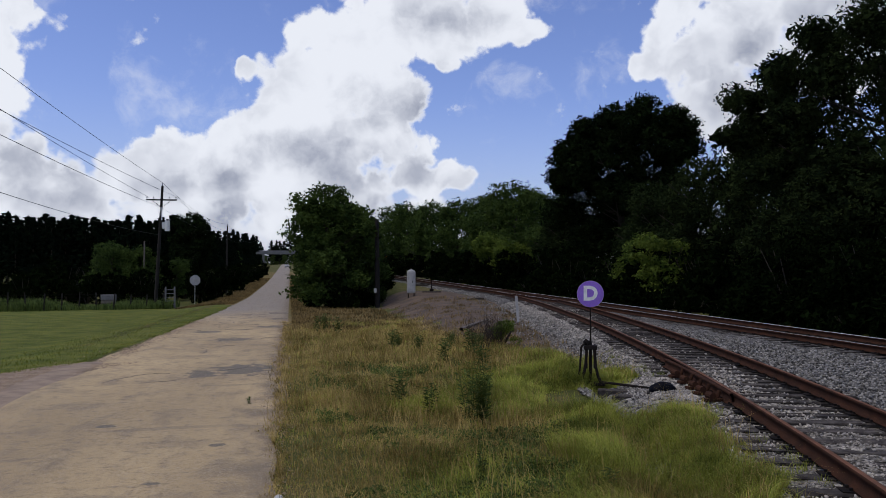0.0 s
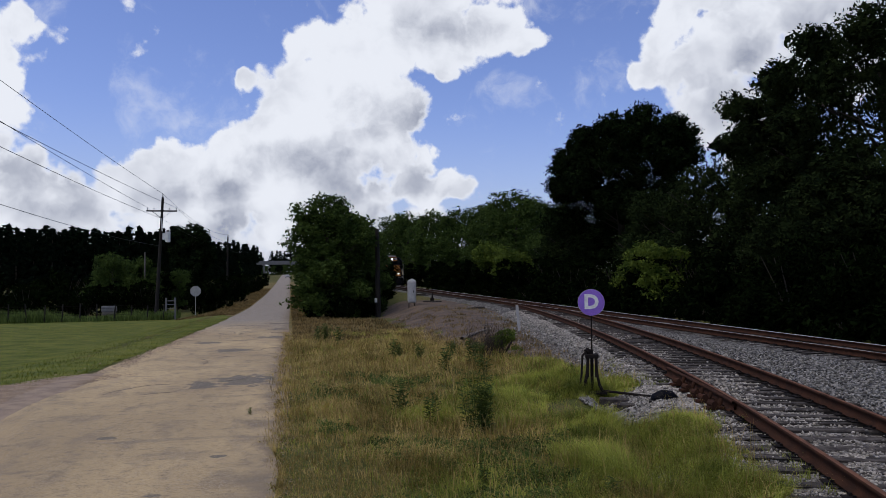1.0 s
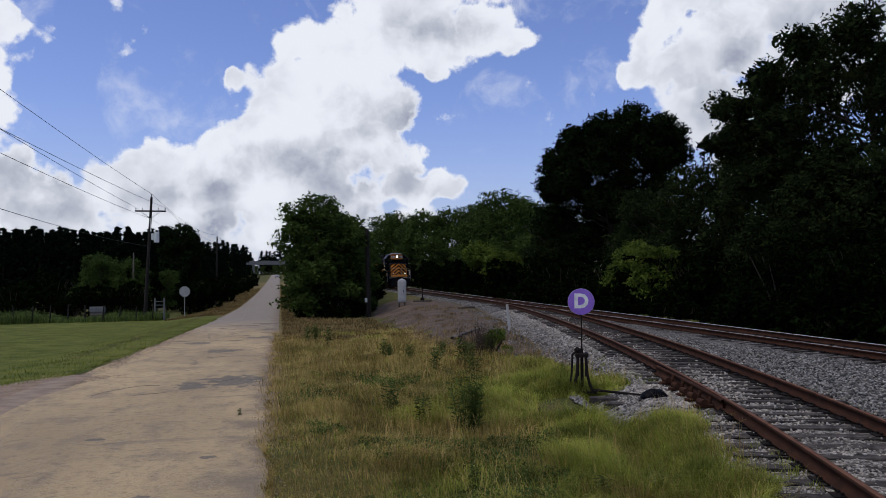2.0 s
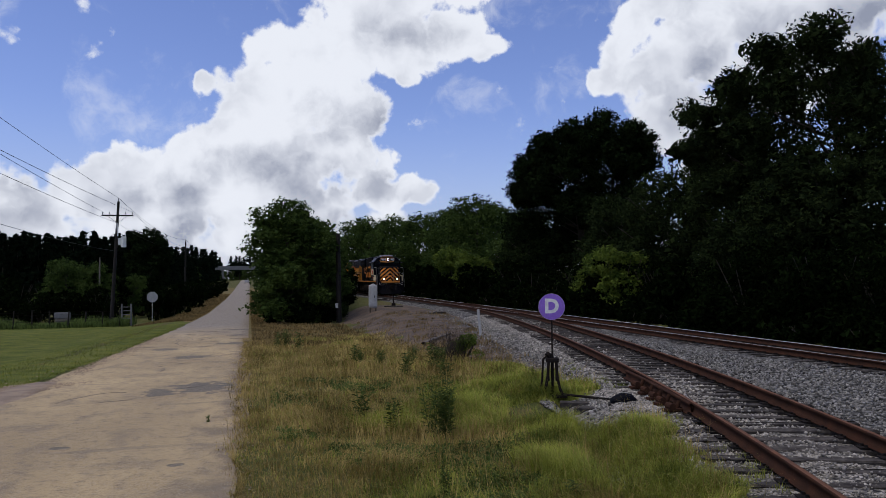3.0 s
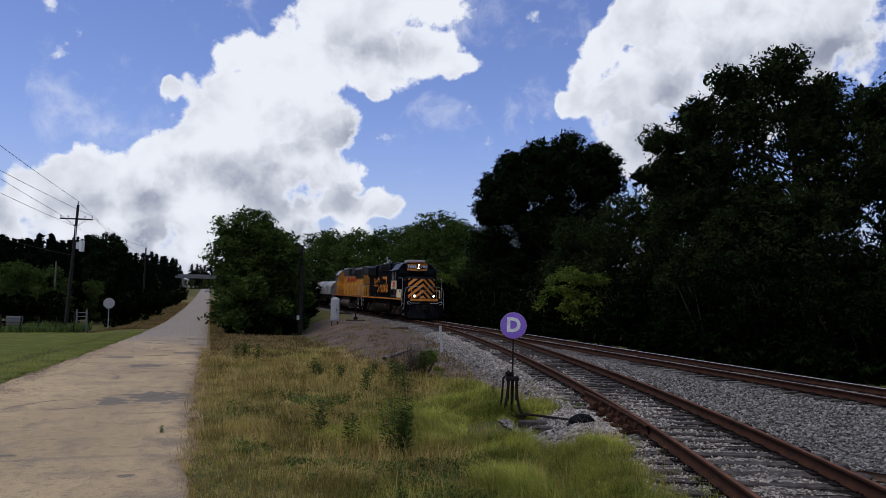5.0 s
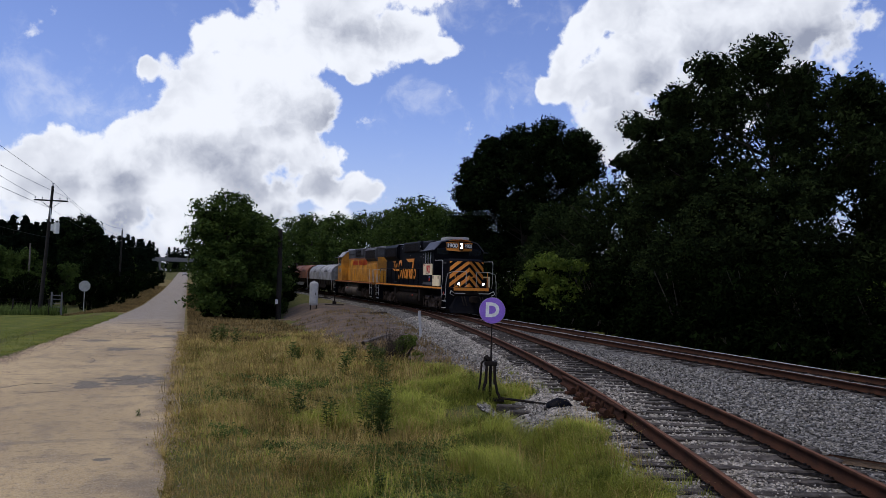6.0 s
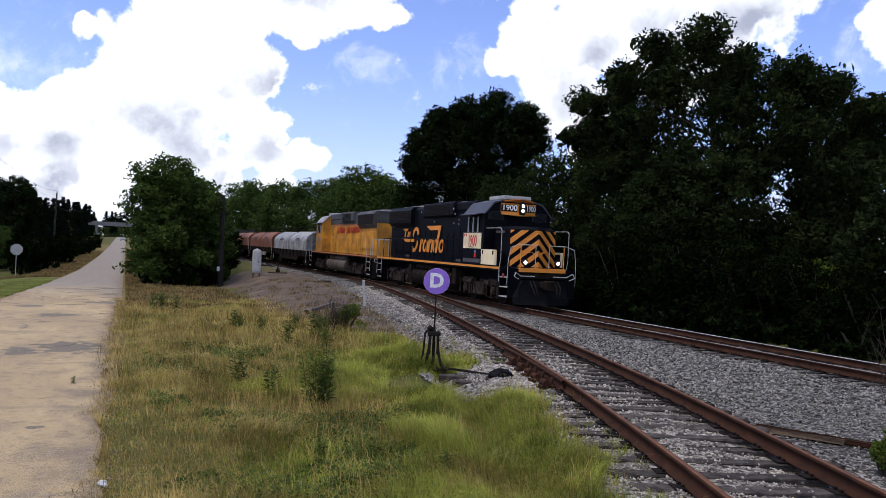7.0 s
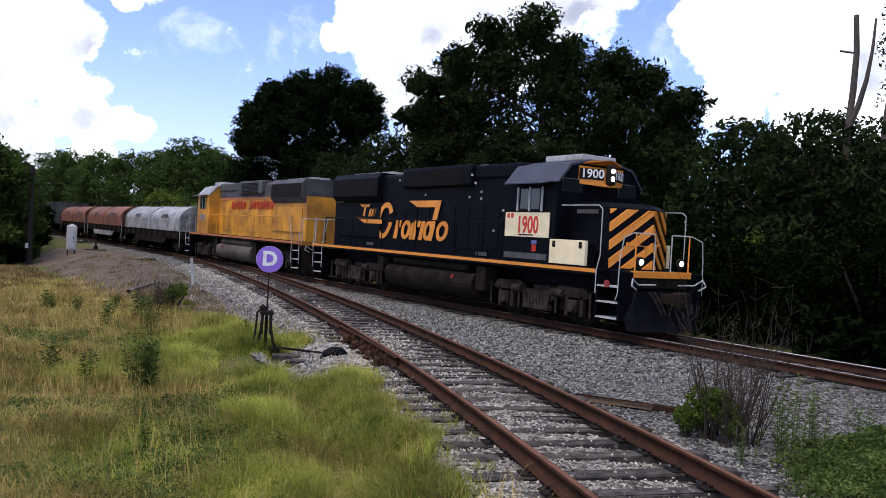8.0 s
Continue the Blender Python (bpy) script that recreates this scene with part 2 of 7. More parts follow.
M = {
    "patch": surface("asphalt_patch", (0.13, 0.115, 0.095), (0.24, 0.20, 0.155), 0.95, 0, 2.0, 30, 0.4),
    "gravel": surface("gravel", (0.31, 0.235, 0.165), (0.15, 0.115, 0.09), 0.95, 0, 3.0, 45, 0.6),
    "bank": surface("bank_soil", (0.125, 0.086, 0.057), (0.055, 0.044, 0.034), 0.95, 0, 0.9, 26, 1.0, 1.0),
    "stone": surface("ballast_stone", (0.34, 0.315, 0.275), (0.14, 0.13, 0.115), 0.85, 0, 3.0, 40, 0.3, 0.7, 0.2, 0, 1.25),
    "bluestone": surface("blue_grey_stone", (0.225, 0.217, 0.20), (0.07, 0.068, 0.064), 0.85, 0, 3.0, 40, 0.3, 0.7, 0.2, 0, 1.6),
    "straw": surface("straw_turf", (0.19, 0.135, 0.055), (0.085, 0.085, 0.028), 0.95, 0, 0.8, 14, 0.8, 0.9, 0.1),
    "tankdust": surface("dusty_tank_paint", (0.12, 0.10, 0.083), (0.05, 0.042, 0.035), 0.8, 0, 1.2, 18, 0.15, 0.9, 0.1),
    "frame": surface("dusty_truck_frame", (0.046, 0.034, 0.027), (0.015, 0.012, 0.010), 0.9, 0, 3.0, 25, 0.4, 0.9, 0.05),
    "field": surface("mown_turf", (0.056, 0.080, 0.010), (0.145, 0.148, 0.030), 0.95, 0, 0.9, 16, 1.0, 0.9, 0.1),
    "tie": surface("weathered_tie", (0.026, 0.022, 0.020), (0.105, 0.094, 0.083), 0.95, 0, 7.0, 50, 0.7, 0.7, 0.2, 0.6),
    "rail": surface("rusty_rail", (0.055, 0.025, 0.015), (0.024, 0.014, 0.010), 0.85, 0.0, 5.0, 60, 0.3, 0.7, 0.05),
    "railtop": surface("rail_running_surface", (0.15, 0.072, 0.042), (0.085, 0.042, 0.026), 0.7, 0.0, 5.0, 60, 0.1, 0.7, 0.1),
    "shiny": surface("polished_rail_top", (0.52, 0.52, 0.52), (0.36, 0.35, 0.34), 0.42, 0.35, 3.0, 40, 0.05),
    "iron": surface("dark_iron", (0.012, 0.011, 0.011), (0.026, 0.019, 0.015), 0.8, 0.0, 9.0, 50, 0.3, 0.6, 0.05),
    "wood": surface("grey_wood", (0.16, 0.14, 0.12), (0.08, 0.07, 0.06), 0.9, 0, 4.0, 40, 0.5),
    "deadtwig": surface("dead_twigs", (0.030, 0.022, 0.017), (0.06, 0.045, 0.034), 0.95, 0, 4.0, 30, 0.3),
    # creosoted wood, darkened further to paint in a backlit pole's shade
    "polewood": surface("creosoted_pole_shaded", (0.013, 0.011, 0.010), (0.026, 0.022, 0.019), 0.9, 0, 3.0, 30, 0.5),
    "bark": surface("bark", (0.055, 0.045, 0.036), (0.03, 0.025, 0.02), 0.95, 0, 4.0, 25, 0.9),
    "snag": surface("dead_wood", (0.085, 0.07, 0.06), (0.04, 0.033, 0.03), 0.95, 0, 3.0, 25, 0.8),
    "white": surface("painted_white", (0.66, 0.67, 0.66), (0.5, 0.5, 0.47), 0.5, 0, 3.0, 30, 0.1, 0.5),
    "silver": surface("galvanised_steel", (0.40, 0.40, 0.39), (0.28, 0.28, 0.27), 0.55, 0.1, 4.0, 40, 0.1),
    "purple": surface("purple_paint", (0.25, 0.13, 0.55), (0.20, 0.10, 0.46), 0.6, 0, 4.0, 40, 0.1),
    "concrete": surface("bridge_concrete", (0.16, 0.16, 0.165), (0.10, 0.10, 0.10), 0.9, 0, 0.6, 6, 0.2),
    # black well below real paint: deep shade is put into the colour
    "black": surface("black_paint_with_shade", (0.0022, 0.0026, 0.0048), (0.005, 0.005, 0.0066), 0.5, 0, 1.2, 14, 0.04, 0.7, 0.05),
    "grime": surface("underframe_grime", (0.022, 0.016, 0.012), (0.006, 0.0055, 0.005), 0.9, 0, 3.0, 25, 0.4, 0.9, 0.05),
    "orange": surface("orange_paint", (0.70, 0.255, 0.035), (0.52, 0.19, 0.03), 0.5, 0, 1.5, 20, 0.05, 0.6),
    "yellow": surface("faded_armour_yellow", (0.64, 0.285, 0.024), (0.27, 0.12, 0.025), 0.55, 0, 1.0, 12, 0.06, 0.9),
    "hoodgrey": surface("faded_grey_roof", (0.075, 0.075, 0.077), (0.03, 0.028, 0.026), 0.65, 0, 1.5, 14, 0.08, 0.9),
    "roofgrey": surface("cab_roof_paint", (0.045, 0.048, 0.066), (0.03, 0.032, 0.042), 0.5, 0, 1.5, 14, 0.05, 0.7),
    "cream": surface("cream_panel", (0.74, 0.63, 0.40), (0.68, 0.56, 0.35), 0.5, 0, 1.0, 3, 0.02, 0.5),
    "shieldblue": surface("shield_blue", (0.10, 0.14, 0.32), None, 0.5),
    "dullred": surface("dull_red_cap", (0.22, 0.03, 0.02), (0.12, 0.02, 0.015), 0.6, 0, 6.0, 40, 0.05),
    "red": surface("red_lettering", (0.55, 0.035, 0.02), (0.45, 0.03, 0.02), 0.5, 0, 3.0, 30, 0.05),
    "fadedred": surface("faded_red_band", (0.42, 0.10, 0.04), (0.36, 0.17, 0.05), 0.6, 0, 2.0, 20, 0.05, 0.9),
    "coilgrey": surface("coil_hood_grey", (0.33, 0.34, 0.35), (0.15, 0.14, 0.13), 0.55, 0.0, 1.6, 10, 0.06, 1.0),
    "coilbrown": surface("coil_hood_brown", (0.22, 0.08, 0.04), (0.085, 0.045, 0.033), 0.7, 0.0, 0.9, 10, 0.06, 1.0),
    "cablegrey": surface("cable", (0.03, 0.03, 0.03), None, 0.8),
    "lamp": glow("lit_headlamp", (1.0, 0.93, 0.82), 14.0),
    "board": surface("number_board_white", (0.8, 0.8, 0.78), None, 0.5),
}


def glass_material():
    m = bpy.data.materials.new("dark_window_glass")
    m.use_nodes = True
    p = m.node_tree.nodes["Principled BSDF"]
    p.inputs["Base Color"].default_value = (0.012, 0.014, 0.016, 1)
    p.inputs["Roughness"].default_value, p.inputs["Specular IOR Level"].default_value = 0.06, 0.6
    return m


M["glass"] = glass_material()
LEAF = {
    # oak green kept under its real tone, so part of the shade is colour
    "oak": leaf_material("shaded_oak_leaves", (0.006, 0.011, 0.005), (0.030, 0.044, 0.015), 0.22, 0.0),
    # leaf colour darkened past real foliage to carry the wood's own shade
    "dark": leaf_material("shaded_wood_leaves", (0.003, 0.006, 0.003), (0.016, 0.027, 0.009), 0.22, 0.0),
    "mid": leaf_material("mid_leaves", (0.017, 0.032, 0.008), (0.078, 0.12, 0.028), 0.32, 0.02),
    # thicket green far below real leaves: the shade under the wood is painted in
    "thicket": leaf_material("shaded_thicket_leaves", (0.0018, 0.0038, 0.0014), (0.0075, 0.0135, 0.004), 0.18, 0.0),
    "bright": leaf_material("bright_leaves", (0.03, 0.056, 0.009), (0.15, 0.20, 0.034), 0.38, 0.04),
    # needles near black: the backlit stand's shade is in their colour
    "pine": leaf_material("shaded_pine_needles", (0.003, 0.006, 0.004), (0.008, 0.014, 0.007), 0.05, 0.0),
    "grass": leaf_material("green_grass", (0.09, 0.115, 0.018), (0.41, 0.44, 0.085), 0.4, 0.05),
    "dry": leaf_material("dry_grass", (0.145, 0.108, 0.03), (0.54, 0.405, 0.15), 0.3, 0.05),
    "mown": leaf_material("mown_grass", (0.10, 0.125, 0.018), (0.24, 0.26, 0.045), 0.3, 0.1),
    "russet": leaf_material("russet_grass", (0.085, 0.065, 0.025), (0.30, 0.215, 0.095), 0.3, 0.03),
    "weed": leaf_material("weed_leaves", (0.038, 0.064, 0.016), (0.14, 0.19, 0.052), 0.35, 0.03),
}


def stone_bed(name, dark, mid, light):
    """Crushed stone too far off to pick apart: cells of varied grey with dark gaps."""
    m = bpy.data.materials.new(name)
    m.use_nodes = True
    nt = m.node_tree
    N, L = nt.nodes.new, nt.links.new
    p = nt.nodes["Principled BSDF"]
    p.inputs["Roughness"].default_value, p.inputs["Specular IOR Level"].default_value = 0.9, 0.15
    co = N("ShaderNodeTexCoord").outputs["Object"]
    v = N("ShaderNodeTexVoronoi")
    v.inputs["Scale"].default_value = 19.0
    L(co, v.inputs["Vector"])
    sep = N("ShaderNodeSeparateColor")
    L(v.outputs["Color"], sep.inputs[0])
    r = N("ShaderNodeValToRGB")
    r.color_ramp.elements[0].color, r.color_ramp.elements[1].color = dark, light
    e = r.color_ramp.elements.new(0.55)
    e.color = mid
    L(sep.outputs[0], r.inputs[0])
    n = N("ShaderNodeTexNoise")
    n.inputs["Scale"].default_value, n.inputs["Detail"].default_value = 0.8, 5.0
    L(co, n.inputs["Vector"])
    h = N("ShaderNodeHueSaturation")
    a = N("ShaderNodeMath")
    a.operation = "MULTIPLY_ADD"
    a.inputs[1].default_value, a.inputs[2].default_value = 1.2, 0.4
    L(n.outputs["Fac"], a.inputs[0]), L(a.outputs[0], h.inputs["Value"]), L(r.outputs[0], h.inputs["Color"])
    L(h.outputs[0], p.inputs["Base Color"])
    b = N("ShaderNodeBump")
    b.inputs["Strength"].default_value, b.inputs["Distance"].default_value = 1.0, 0.05
    b.invert = True
    L(v.outputs["Distance"], b.inputs["Height"]), L(b.outputs[0], p.inputs["Normal"])
    return m


M["ballast"] = stone_bed("crushed_stone_bed", (0.020, 0.019, 0.018, 1), (0.095, 0.091, 0.084, 1), (0.27, 0.26, 0.24, 1))
M["pale_bed"] = stone_bed("pale_stone_bed", (0.03, 0.027, 0.024, 1), (0.15, 0.138, 0.12, 1), (0.37, 0.345, 0.30, 1))


def road_surface():
    """Old bleached asphalt: broad pale and dark fields, mottling, exposed aggregate and dirt."""
    m = bpy.data.materials.new("bleached_asphalt")
    m.use_nodes = True
    nt = m.node_tree
    N, L = nt.nodes.new, nt.links.new
    p = nt.nodes["Principled BSDF"]
    p.inputs["Roughness"].default_value, p.inputs["Specular IOR Level"].default_value = 0.92, 0.15
    co = N("ShaderNodeTexCoord").outputs["Object"]

    def noise_at(scale, detail, stretch=(1, 1, 1)):
        mp = N("ShaderNodeMapping")
        mp.inputs["Scale"].default_value = stretch
        n = N("ShaderNodeTexNoise")
        n.inputs["Scale"].default_value, n.inputs["Detail"].default_value = scale, detail
        L(co, mp.inputs["Vector"]), L(mp.outputs[0], n.inputs["Vector"])
        return n.outputs["Fac"]

    def mixed(fac, lo, hi, a, b, amount=1.0):
        r = N("ShaderNodeMapRange")
        r.inputs["From Min"].default_value, r.inputs["From Max"].default_value, r.inputs["To Max"].default_value = lo, hi, amount
        L(fac, r.inputs["Value"])
        mx = N("ShaderNodeMix")
        mx.data_type = "RGBA"
        L(r.outputs[0], mx.inputs[0])
        for k, v in ((6, a), (7, b)):
            if isinstance(v, tuple):
                mx.inputs[k].default_value = (*v, 1)
            else:
                L(v, mx.inputs[k])
        return mx.outputs[2]

    c = mixed(noise_at(0.22, 4.0, (1.6, 0.6, 1)), 0.38, 0.62, (0.345, 0.258, 0.142), (0.50, 0.375, 0.20))
    # bare grey asphalt farther down, tan dust near the turnout
    sep = N("ShaderNodeSeparateXYZ")
    L(co, sep.inputs[0])
    down = N("ShaderNodeMath")
    down.operation = "MULTIPLY_ADD"
    down.inputs[1].default_value = 14.0
    L(noise_at(0.5, 5.0), down.inputs[0]), L(sep.outputs["Y"], down.inputs[2])
    c = mixed(down.outputs[0], 43.0, 60.0, c, (0.265, 0.235, 0.20))
    c = mixed(noise_at(1.6, 7.0, (1.3, 0.7, 1)), 0.50, 0.68, c, (0.22, 0.175, 0.118), 0.65)
    # dirt and broken edges along the verge
    side = N("ShaderNodeMath")
    side.operation = "MULTIPLY_ADD"
    side.inputs[1].default_value = 1.5
    L(noise_at(2.2, 7.0, (1, 0.7, 1)), side.inputs[0]), L(sep.outputs["X"], side.inputs[2])
    c = mixed(side.outputs[0], 0.10, 0.62, c, (0.17, 0.135, 0.095), 0.8)
    # broken transverse bands where the top coat has lifted
    c = mixed(noise_at(1.1, 6.0, (0.35, 2.6, 1)), 0.60, 0.68, c, (0.17, 0.145, 0.11), 0.45)
    # worn holes and patches: place and half-size
    for cx, cy, rx, ry in ((-1.75, 16.4, 0.34, 0.75), (-0.95, 17.0, 0.62, 1.15), (-0.35, 17.4, 0.35, 0.5), (-1.8, 25.8, 0.60, 0.75), (-0.6, 33.0, 1.0, 0.7), (-0.3, 40.0, 0.9, 0.9),
                           (-1.35, 8.3, 0.17, 0.11), (-0.85, 9.9, 0.11, 0.09), (-2.4, 11.3, 0.13, 0.10), (-0.4, 47.0, 1.2, 1.0), (-2.9, 30.0, 0.5, 0.8)):
        mp = N("ShaderNodeMapping")
        mp.inputs["Location"].default_value = (-cx / rx, -cy / ry, 0)
        mp.inputs["Scale"].default_value = (1 / rx, 1 / ry, 0)
        ln = N("ShaderNodeVectorMath")
        ln.operation = "LENGTH"
        ad = N("ShaderNodeMath")
        ad.operation = "MULTIPLY_ADD"
        ad.inputs[1].default_value = 2.4
        L(co, mp.inputs["Vector"]), L(mp.outputs[0], ln.inputs[0])
        L(noise_at(3.4, 7.0, (1, 0.8, 1)), ad.inputs[0]), L(ln.outputs["Value"], ad.inputs[2])
        c = mixed(ad.outputs[0], 2.16, 1.98, c, (0.115, 0.104, 0.088), 0.85)
    c = mixed(noise_at(7.0, 6.0), 0.52, 0.70, c, (0.15, 0.125, 0.095), 0.5)
    c = mixed(noise_at(22.0, 5.0), 0.54, 0.70, c, (0.13, 0.11, 0.085), 0.4)
    fine = noise_at(70.0, 3.0)
    c = mixed(fine, 0.52, 0.70, c, (0.52, 0.47, 0.39), 0.5)
    c = mixed(fine, 0.44, 0.30, c, (0.09, 0.08, 0.07), 0.7)
    L(c, p.inputs["Base Color"])
    b = N("ShaderNodeBump")
    b.inputs["Strength"].default_value, b.inputs["Distance"].default_value = 0.5, 0.012
    L(fine, b.inputs["Height"]), L(b.outputs[0], p.inputs["Normal"])
    return m


M["asphalt"] = road_surface()


# ---- mesh helpers ----
def mesh_np(name, verts, faces, material, smooth=False):
    """A mesh from arrays: faces all with the same number of corners, or a list of such arrays."""
    groups = faces if isinstance(faces, list) else [faces]
    me = bpy.data.meshes.new(name)
    verts = np.asarray(verts, dtype=np.float32)
    loops = np.concatenate([np.asarray(g, dtype=np.int32).ravel() for g in groups])
    sizes = np.concatenate([np.full(len(g), np.asarray(g).shape[1], dtype=np.int32) for g in groups])
    me.vertices.add(len(verts))
    me.vertices.foreach_set("co", verts.ravel())
    me.loops.add(len(loops))
    me.loops.foreach_set("vertex_index", loops)
    me.polygons.add(len(sizes))
    me.polygons.foreach_set("loop_start", np.concatenate([[0], np.cumsum(sizes)[:-1]]).astype(np.int32))
    if smooth:
        me.polygons.foreach_set("use_smooth", np.ones(len(sizes), dtype=bool))
    me.materials.append(material)
    me.update(calc_edges=True)
    me.validate()
    return me


def part(name, bm, material, parent=None, label=""):
    """Link a bmesh, or a ready mesh, as one object under a thing or part."""
    if isinstance(bm, bmesh.types.BMesh):
        me = bpy.data.meshes.new(name)
        bm.to_mesh(me)
        bm.free()
        me.materials.append(material)
    else:
        me = bm
    ob = new(name, me)
    if parent is not None:
        ob.parent = parent
    if label:
        tagged(ob, label)
    return ob


def box(bm, x0, x1, y0, y1, z0, z1, bevel=0.0, m=None):
    """Add a box with bevelled edges to a bmesh."""
    g = bmesh.ops.create_cube(bm, size=1.0)
    vs = g["verts"]
    bmesh.ops.scale(bm, vec=(x1 - x0, y1 - y0, z1 - z0), verts=vs)
    bmesh.ops.translate(bm, vec=((x0 + x1) / 2, (y0 + y1) / 2, (z0 + z1) / 2), verts=vs)
    if bevel:
        es = list({e for v in vs for e in v.link_edges})
        r = bmesh.ops.bevel(bm, geom=es, offset=bevel, segments=2, affect="EDGES", profile=0.6)
        vs = list({v for f in r["faces"] for v in f.verts} | {v for v in vs if v.is_valid})
    if m is not None:
        bmesh.ops.transform(bm, matrix=m, verts=vs)
    return bm


def cyl(bm, p0, p1, r0, r1=None, seg=12):
    """Add a closed cone or cylinder between two points."""
    p0, p1 = Vector(p0), Vector(p1)
    d = p1 - p0
    g = bmesh.ops.create_cone(bm, cap_ends=True, segments=seg, radius1=r0, radius2=r0 if r1 is None else r1, depth=d.length)
    m = Matrix.Translation((p0 + p1) / 2) @ d.to_track_quat("Z", "Y").to_matrix().to_4x4()
    bmesh.ops.transform(bm, matrix=m, verts=g["verts"])
    return bm


def bar(bm, pts, r, seg=6):
    """A bent rod through points."""
    for a, b in zip(pts, pts[1:]):
        cyl(bm, a, b, r, seg=seg)
    return bm


def prism(bm, outline, y0, y1):
    """Extrude an outline in (x, z) along y."""
    a = [bm.verts.new((x, y0, z)) for x, z in outline]
    b = [bm.verts.new((x, y1, z)) for x, z in outline]
    n = len(outline)
    fs = [bm.faces.new(a), bm.faces.new(list(reversed(b)))]
    for i in range(n):
        j = (i + 1) % n
        fs.append(bm.faces.new((a[j], a[i], b[i], b[j])))
    bmesh.ops.recalc_face_normals(bm, faces=fs)
    return bm


def prism_x(bm, outline, x0, x1):
    """Extrude an outline in (y, z) along x."""
    a = [bm.verts.new((x0, y, z)) for y, z in outline]
    b = [bm.verts.new((x1, y, z)) for y, z in outline]
    n = len(outline)
    fs = [bm.faces.new(a), bm.faces.new(list(reversed(b)))]
    for i in range(n):
        j = (i + 1) % n
        fs.append(bm.faces.new((a[j], a[i], b[i], b[j])))
    bmesh.ops.recalc_face_normals(bm, faces=fs)
    return bm


def tubes(paths, sides=7):
    """Tapered tubes: paths of (point, radius); returns arrays."""
    V, F, base = [], [], 0
    ang = np.linspace(0, 2 * np.pi, sides, endpoint=False)
    for path in paths:
        P = np.array([p for p, r in path], dtype=float)
        R = np.array([r for p, r in path], dtype=float)
        T = np.gradient(P, axis=0)
        T /= np.linalg.norm(T, axis=1)[:, None] + 1e-9
        for i in range(len(P)):
            up = np.array([1.0, 0, 0]) if abs(T[i, 0]) < 0.8 else np.array([0, 1.0, 0])
            u = np.cross(T[i], up)
            u /= np.linalg.norm(u)
            w = np.cross(T[i], u)
            V.append(P[i] + R[i] * (np.cos(ang)[:, None] * u + np.sin(ang)[:, None] * w))
        k = np.arange(sides)
        for i in range(len(P) - 1):
            a, b = base + i * sides, base + (i + 1) * sides
            F.append(np.stack([a + k, a + (k + 1) % sides, b + (k + 1) % sides, b + k], 1))
        base += len(P) * sides
    return np.concatenate(V), np.concatenate(F)


def text_mesh(name, body, size, material, depth=0.004, bold=0.0):
    """Lettering in the built-in font, as a mesh, in the xy plane, centred."""
    cu = bpy.data.curves.new(name, "FONT")
    cu.body, cu.size, cu.extrude, cu.align_x, cu.align_y = body, size, depth, "CENTER", "CENTER"
    cu.resolution_u, cu.offset = 3, bold
    ob = bpy.data.objects.new(name, cu)
    scene.collection.objects.link(ob)
    me = bpy.data.meshes.new_from_object(ob.evaluated_get(bpy.context.evaluated_depsgraph_get()))
    bpy.data.objects.remove(ob)
    me.materials.clear()
    me.materials.append(material)
    return me


# ---- lie of the land ----
ROAD_Y = [-40, 16, 30, 54, 88, 150, 250, 420, 700, 1700]
ROAD_Z = [0.0, 0.0, -0.32, -0.85, -1.38, -1.45, -0.6, 1.6, 2.4, 2.4]
MAIN_X = 15.0
SIDING = np.polyfit([-4, 2, 6, 10, 15, 20, 30, 40, 50, 58], [1.8, 4.32, 5.79, 7.07, 8.44, 9.64, 11.7, 13.4, 14.6, 15.0], 5)


def road_z(y):
    return np.interp(y, ROAD_Y, ROAD_Z)


def main_z(y):
    """Top of the main track's rails."""
    return 0.17 + 0.0022 * (np.asarray(y, dtype=float) - 20)


def siding_x(y):
    y = np.asarray(y, dtype=float)
    return np.where(y > 58, 15.0, np.where(y < -4, np.polyval(SIDING, -4) + (y + 4) * 0.42, np.polyval(SIDING, np.clip(y, -4, 58))))


def siding_z(y):
    y = np.asarray(y, dtype=float)
    return np.minimum(0.30, 0.30 + (main_z(58) - 0.30) * np.clip((y - 10) / 48, 0, 1))


def step(v, a, b):
    t = np.clip((np.asarray(v, dtype=float) - a) / (b - a), 0, 1)
    return t * t * (3 - 2 * t)


def ground_z(x, y):
    """Height of the earth under everything."""
    x, y = np.asarray(x, dtype=float), np.asarray(y, dtype=float)
    toe = np.interp(y, [0, 10, 30, 50, 100], [1.8, 3.0, 4.4, 5.8, 6.0])
    level = -0.06 + 0.0022 * np.clip(y - 20, 0, 300)
    bank = step(x, toe, toe + 3.2)
    near = road_z(y) - 0.03 - 0.06 * step(x, 0.4, 1.6) * step(-x, -4.0, -2.0) * (y < 40)
    z = near * (1 - bank) + np.maximum(level, near) * bank
    inside = step(x, siding_x(y) - 2.9, siding_x(y) - 2.2) * (1 - step(x, MAIN_X + 2.6, MAIN_X + 3.4)) * step(y, -9, -7) * (1 - step(y, 155, 160))
    z = z - 0.45 * inside - 0.25 * step(x, 18.0, 20.5)
    z = z - 0.35 * step(-x, 5.5, 9.0) * step(y, 5, 30)
    return z + 0.03 * np.sin(x * 1.3 + y * 0.7) * np.sin(y * 0.9 - x * 0.4) * step(np.abs(x - 2.2) - 0.0, 0.0, 1.0) * ((x > 0.6) & (x < 6)) * 1.0


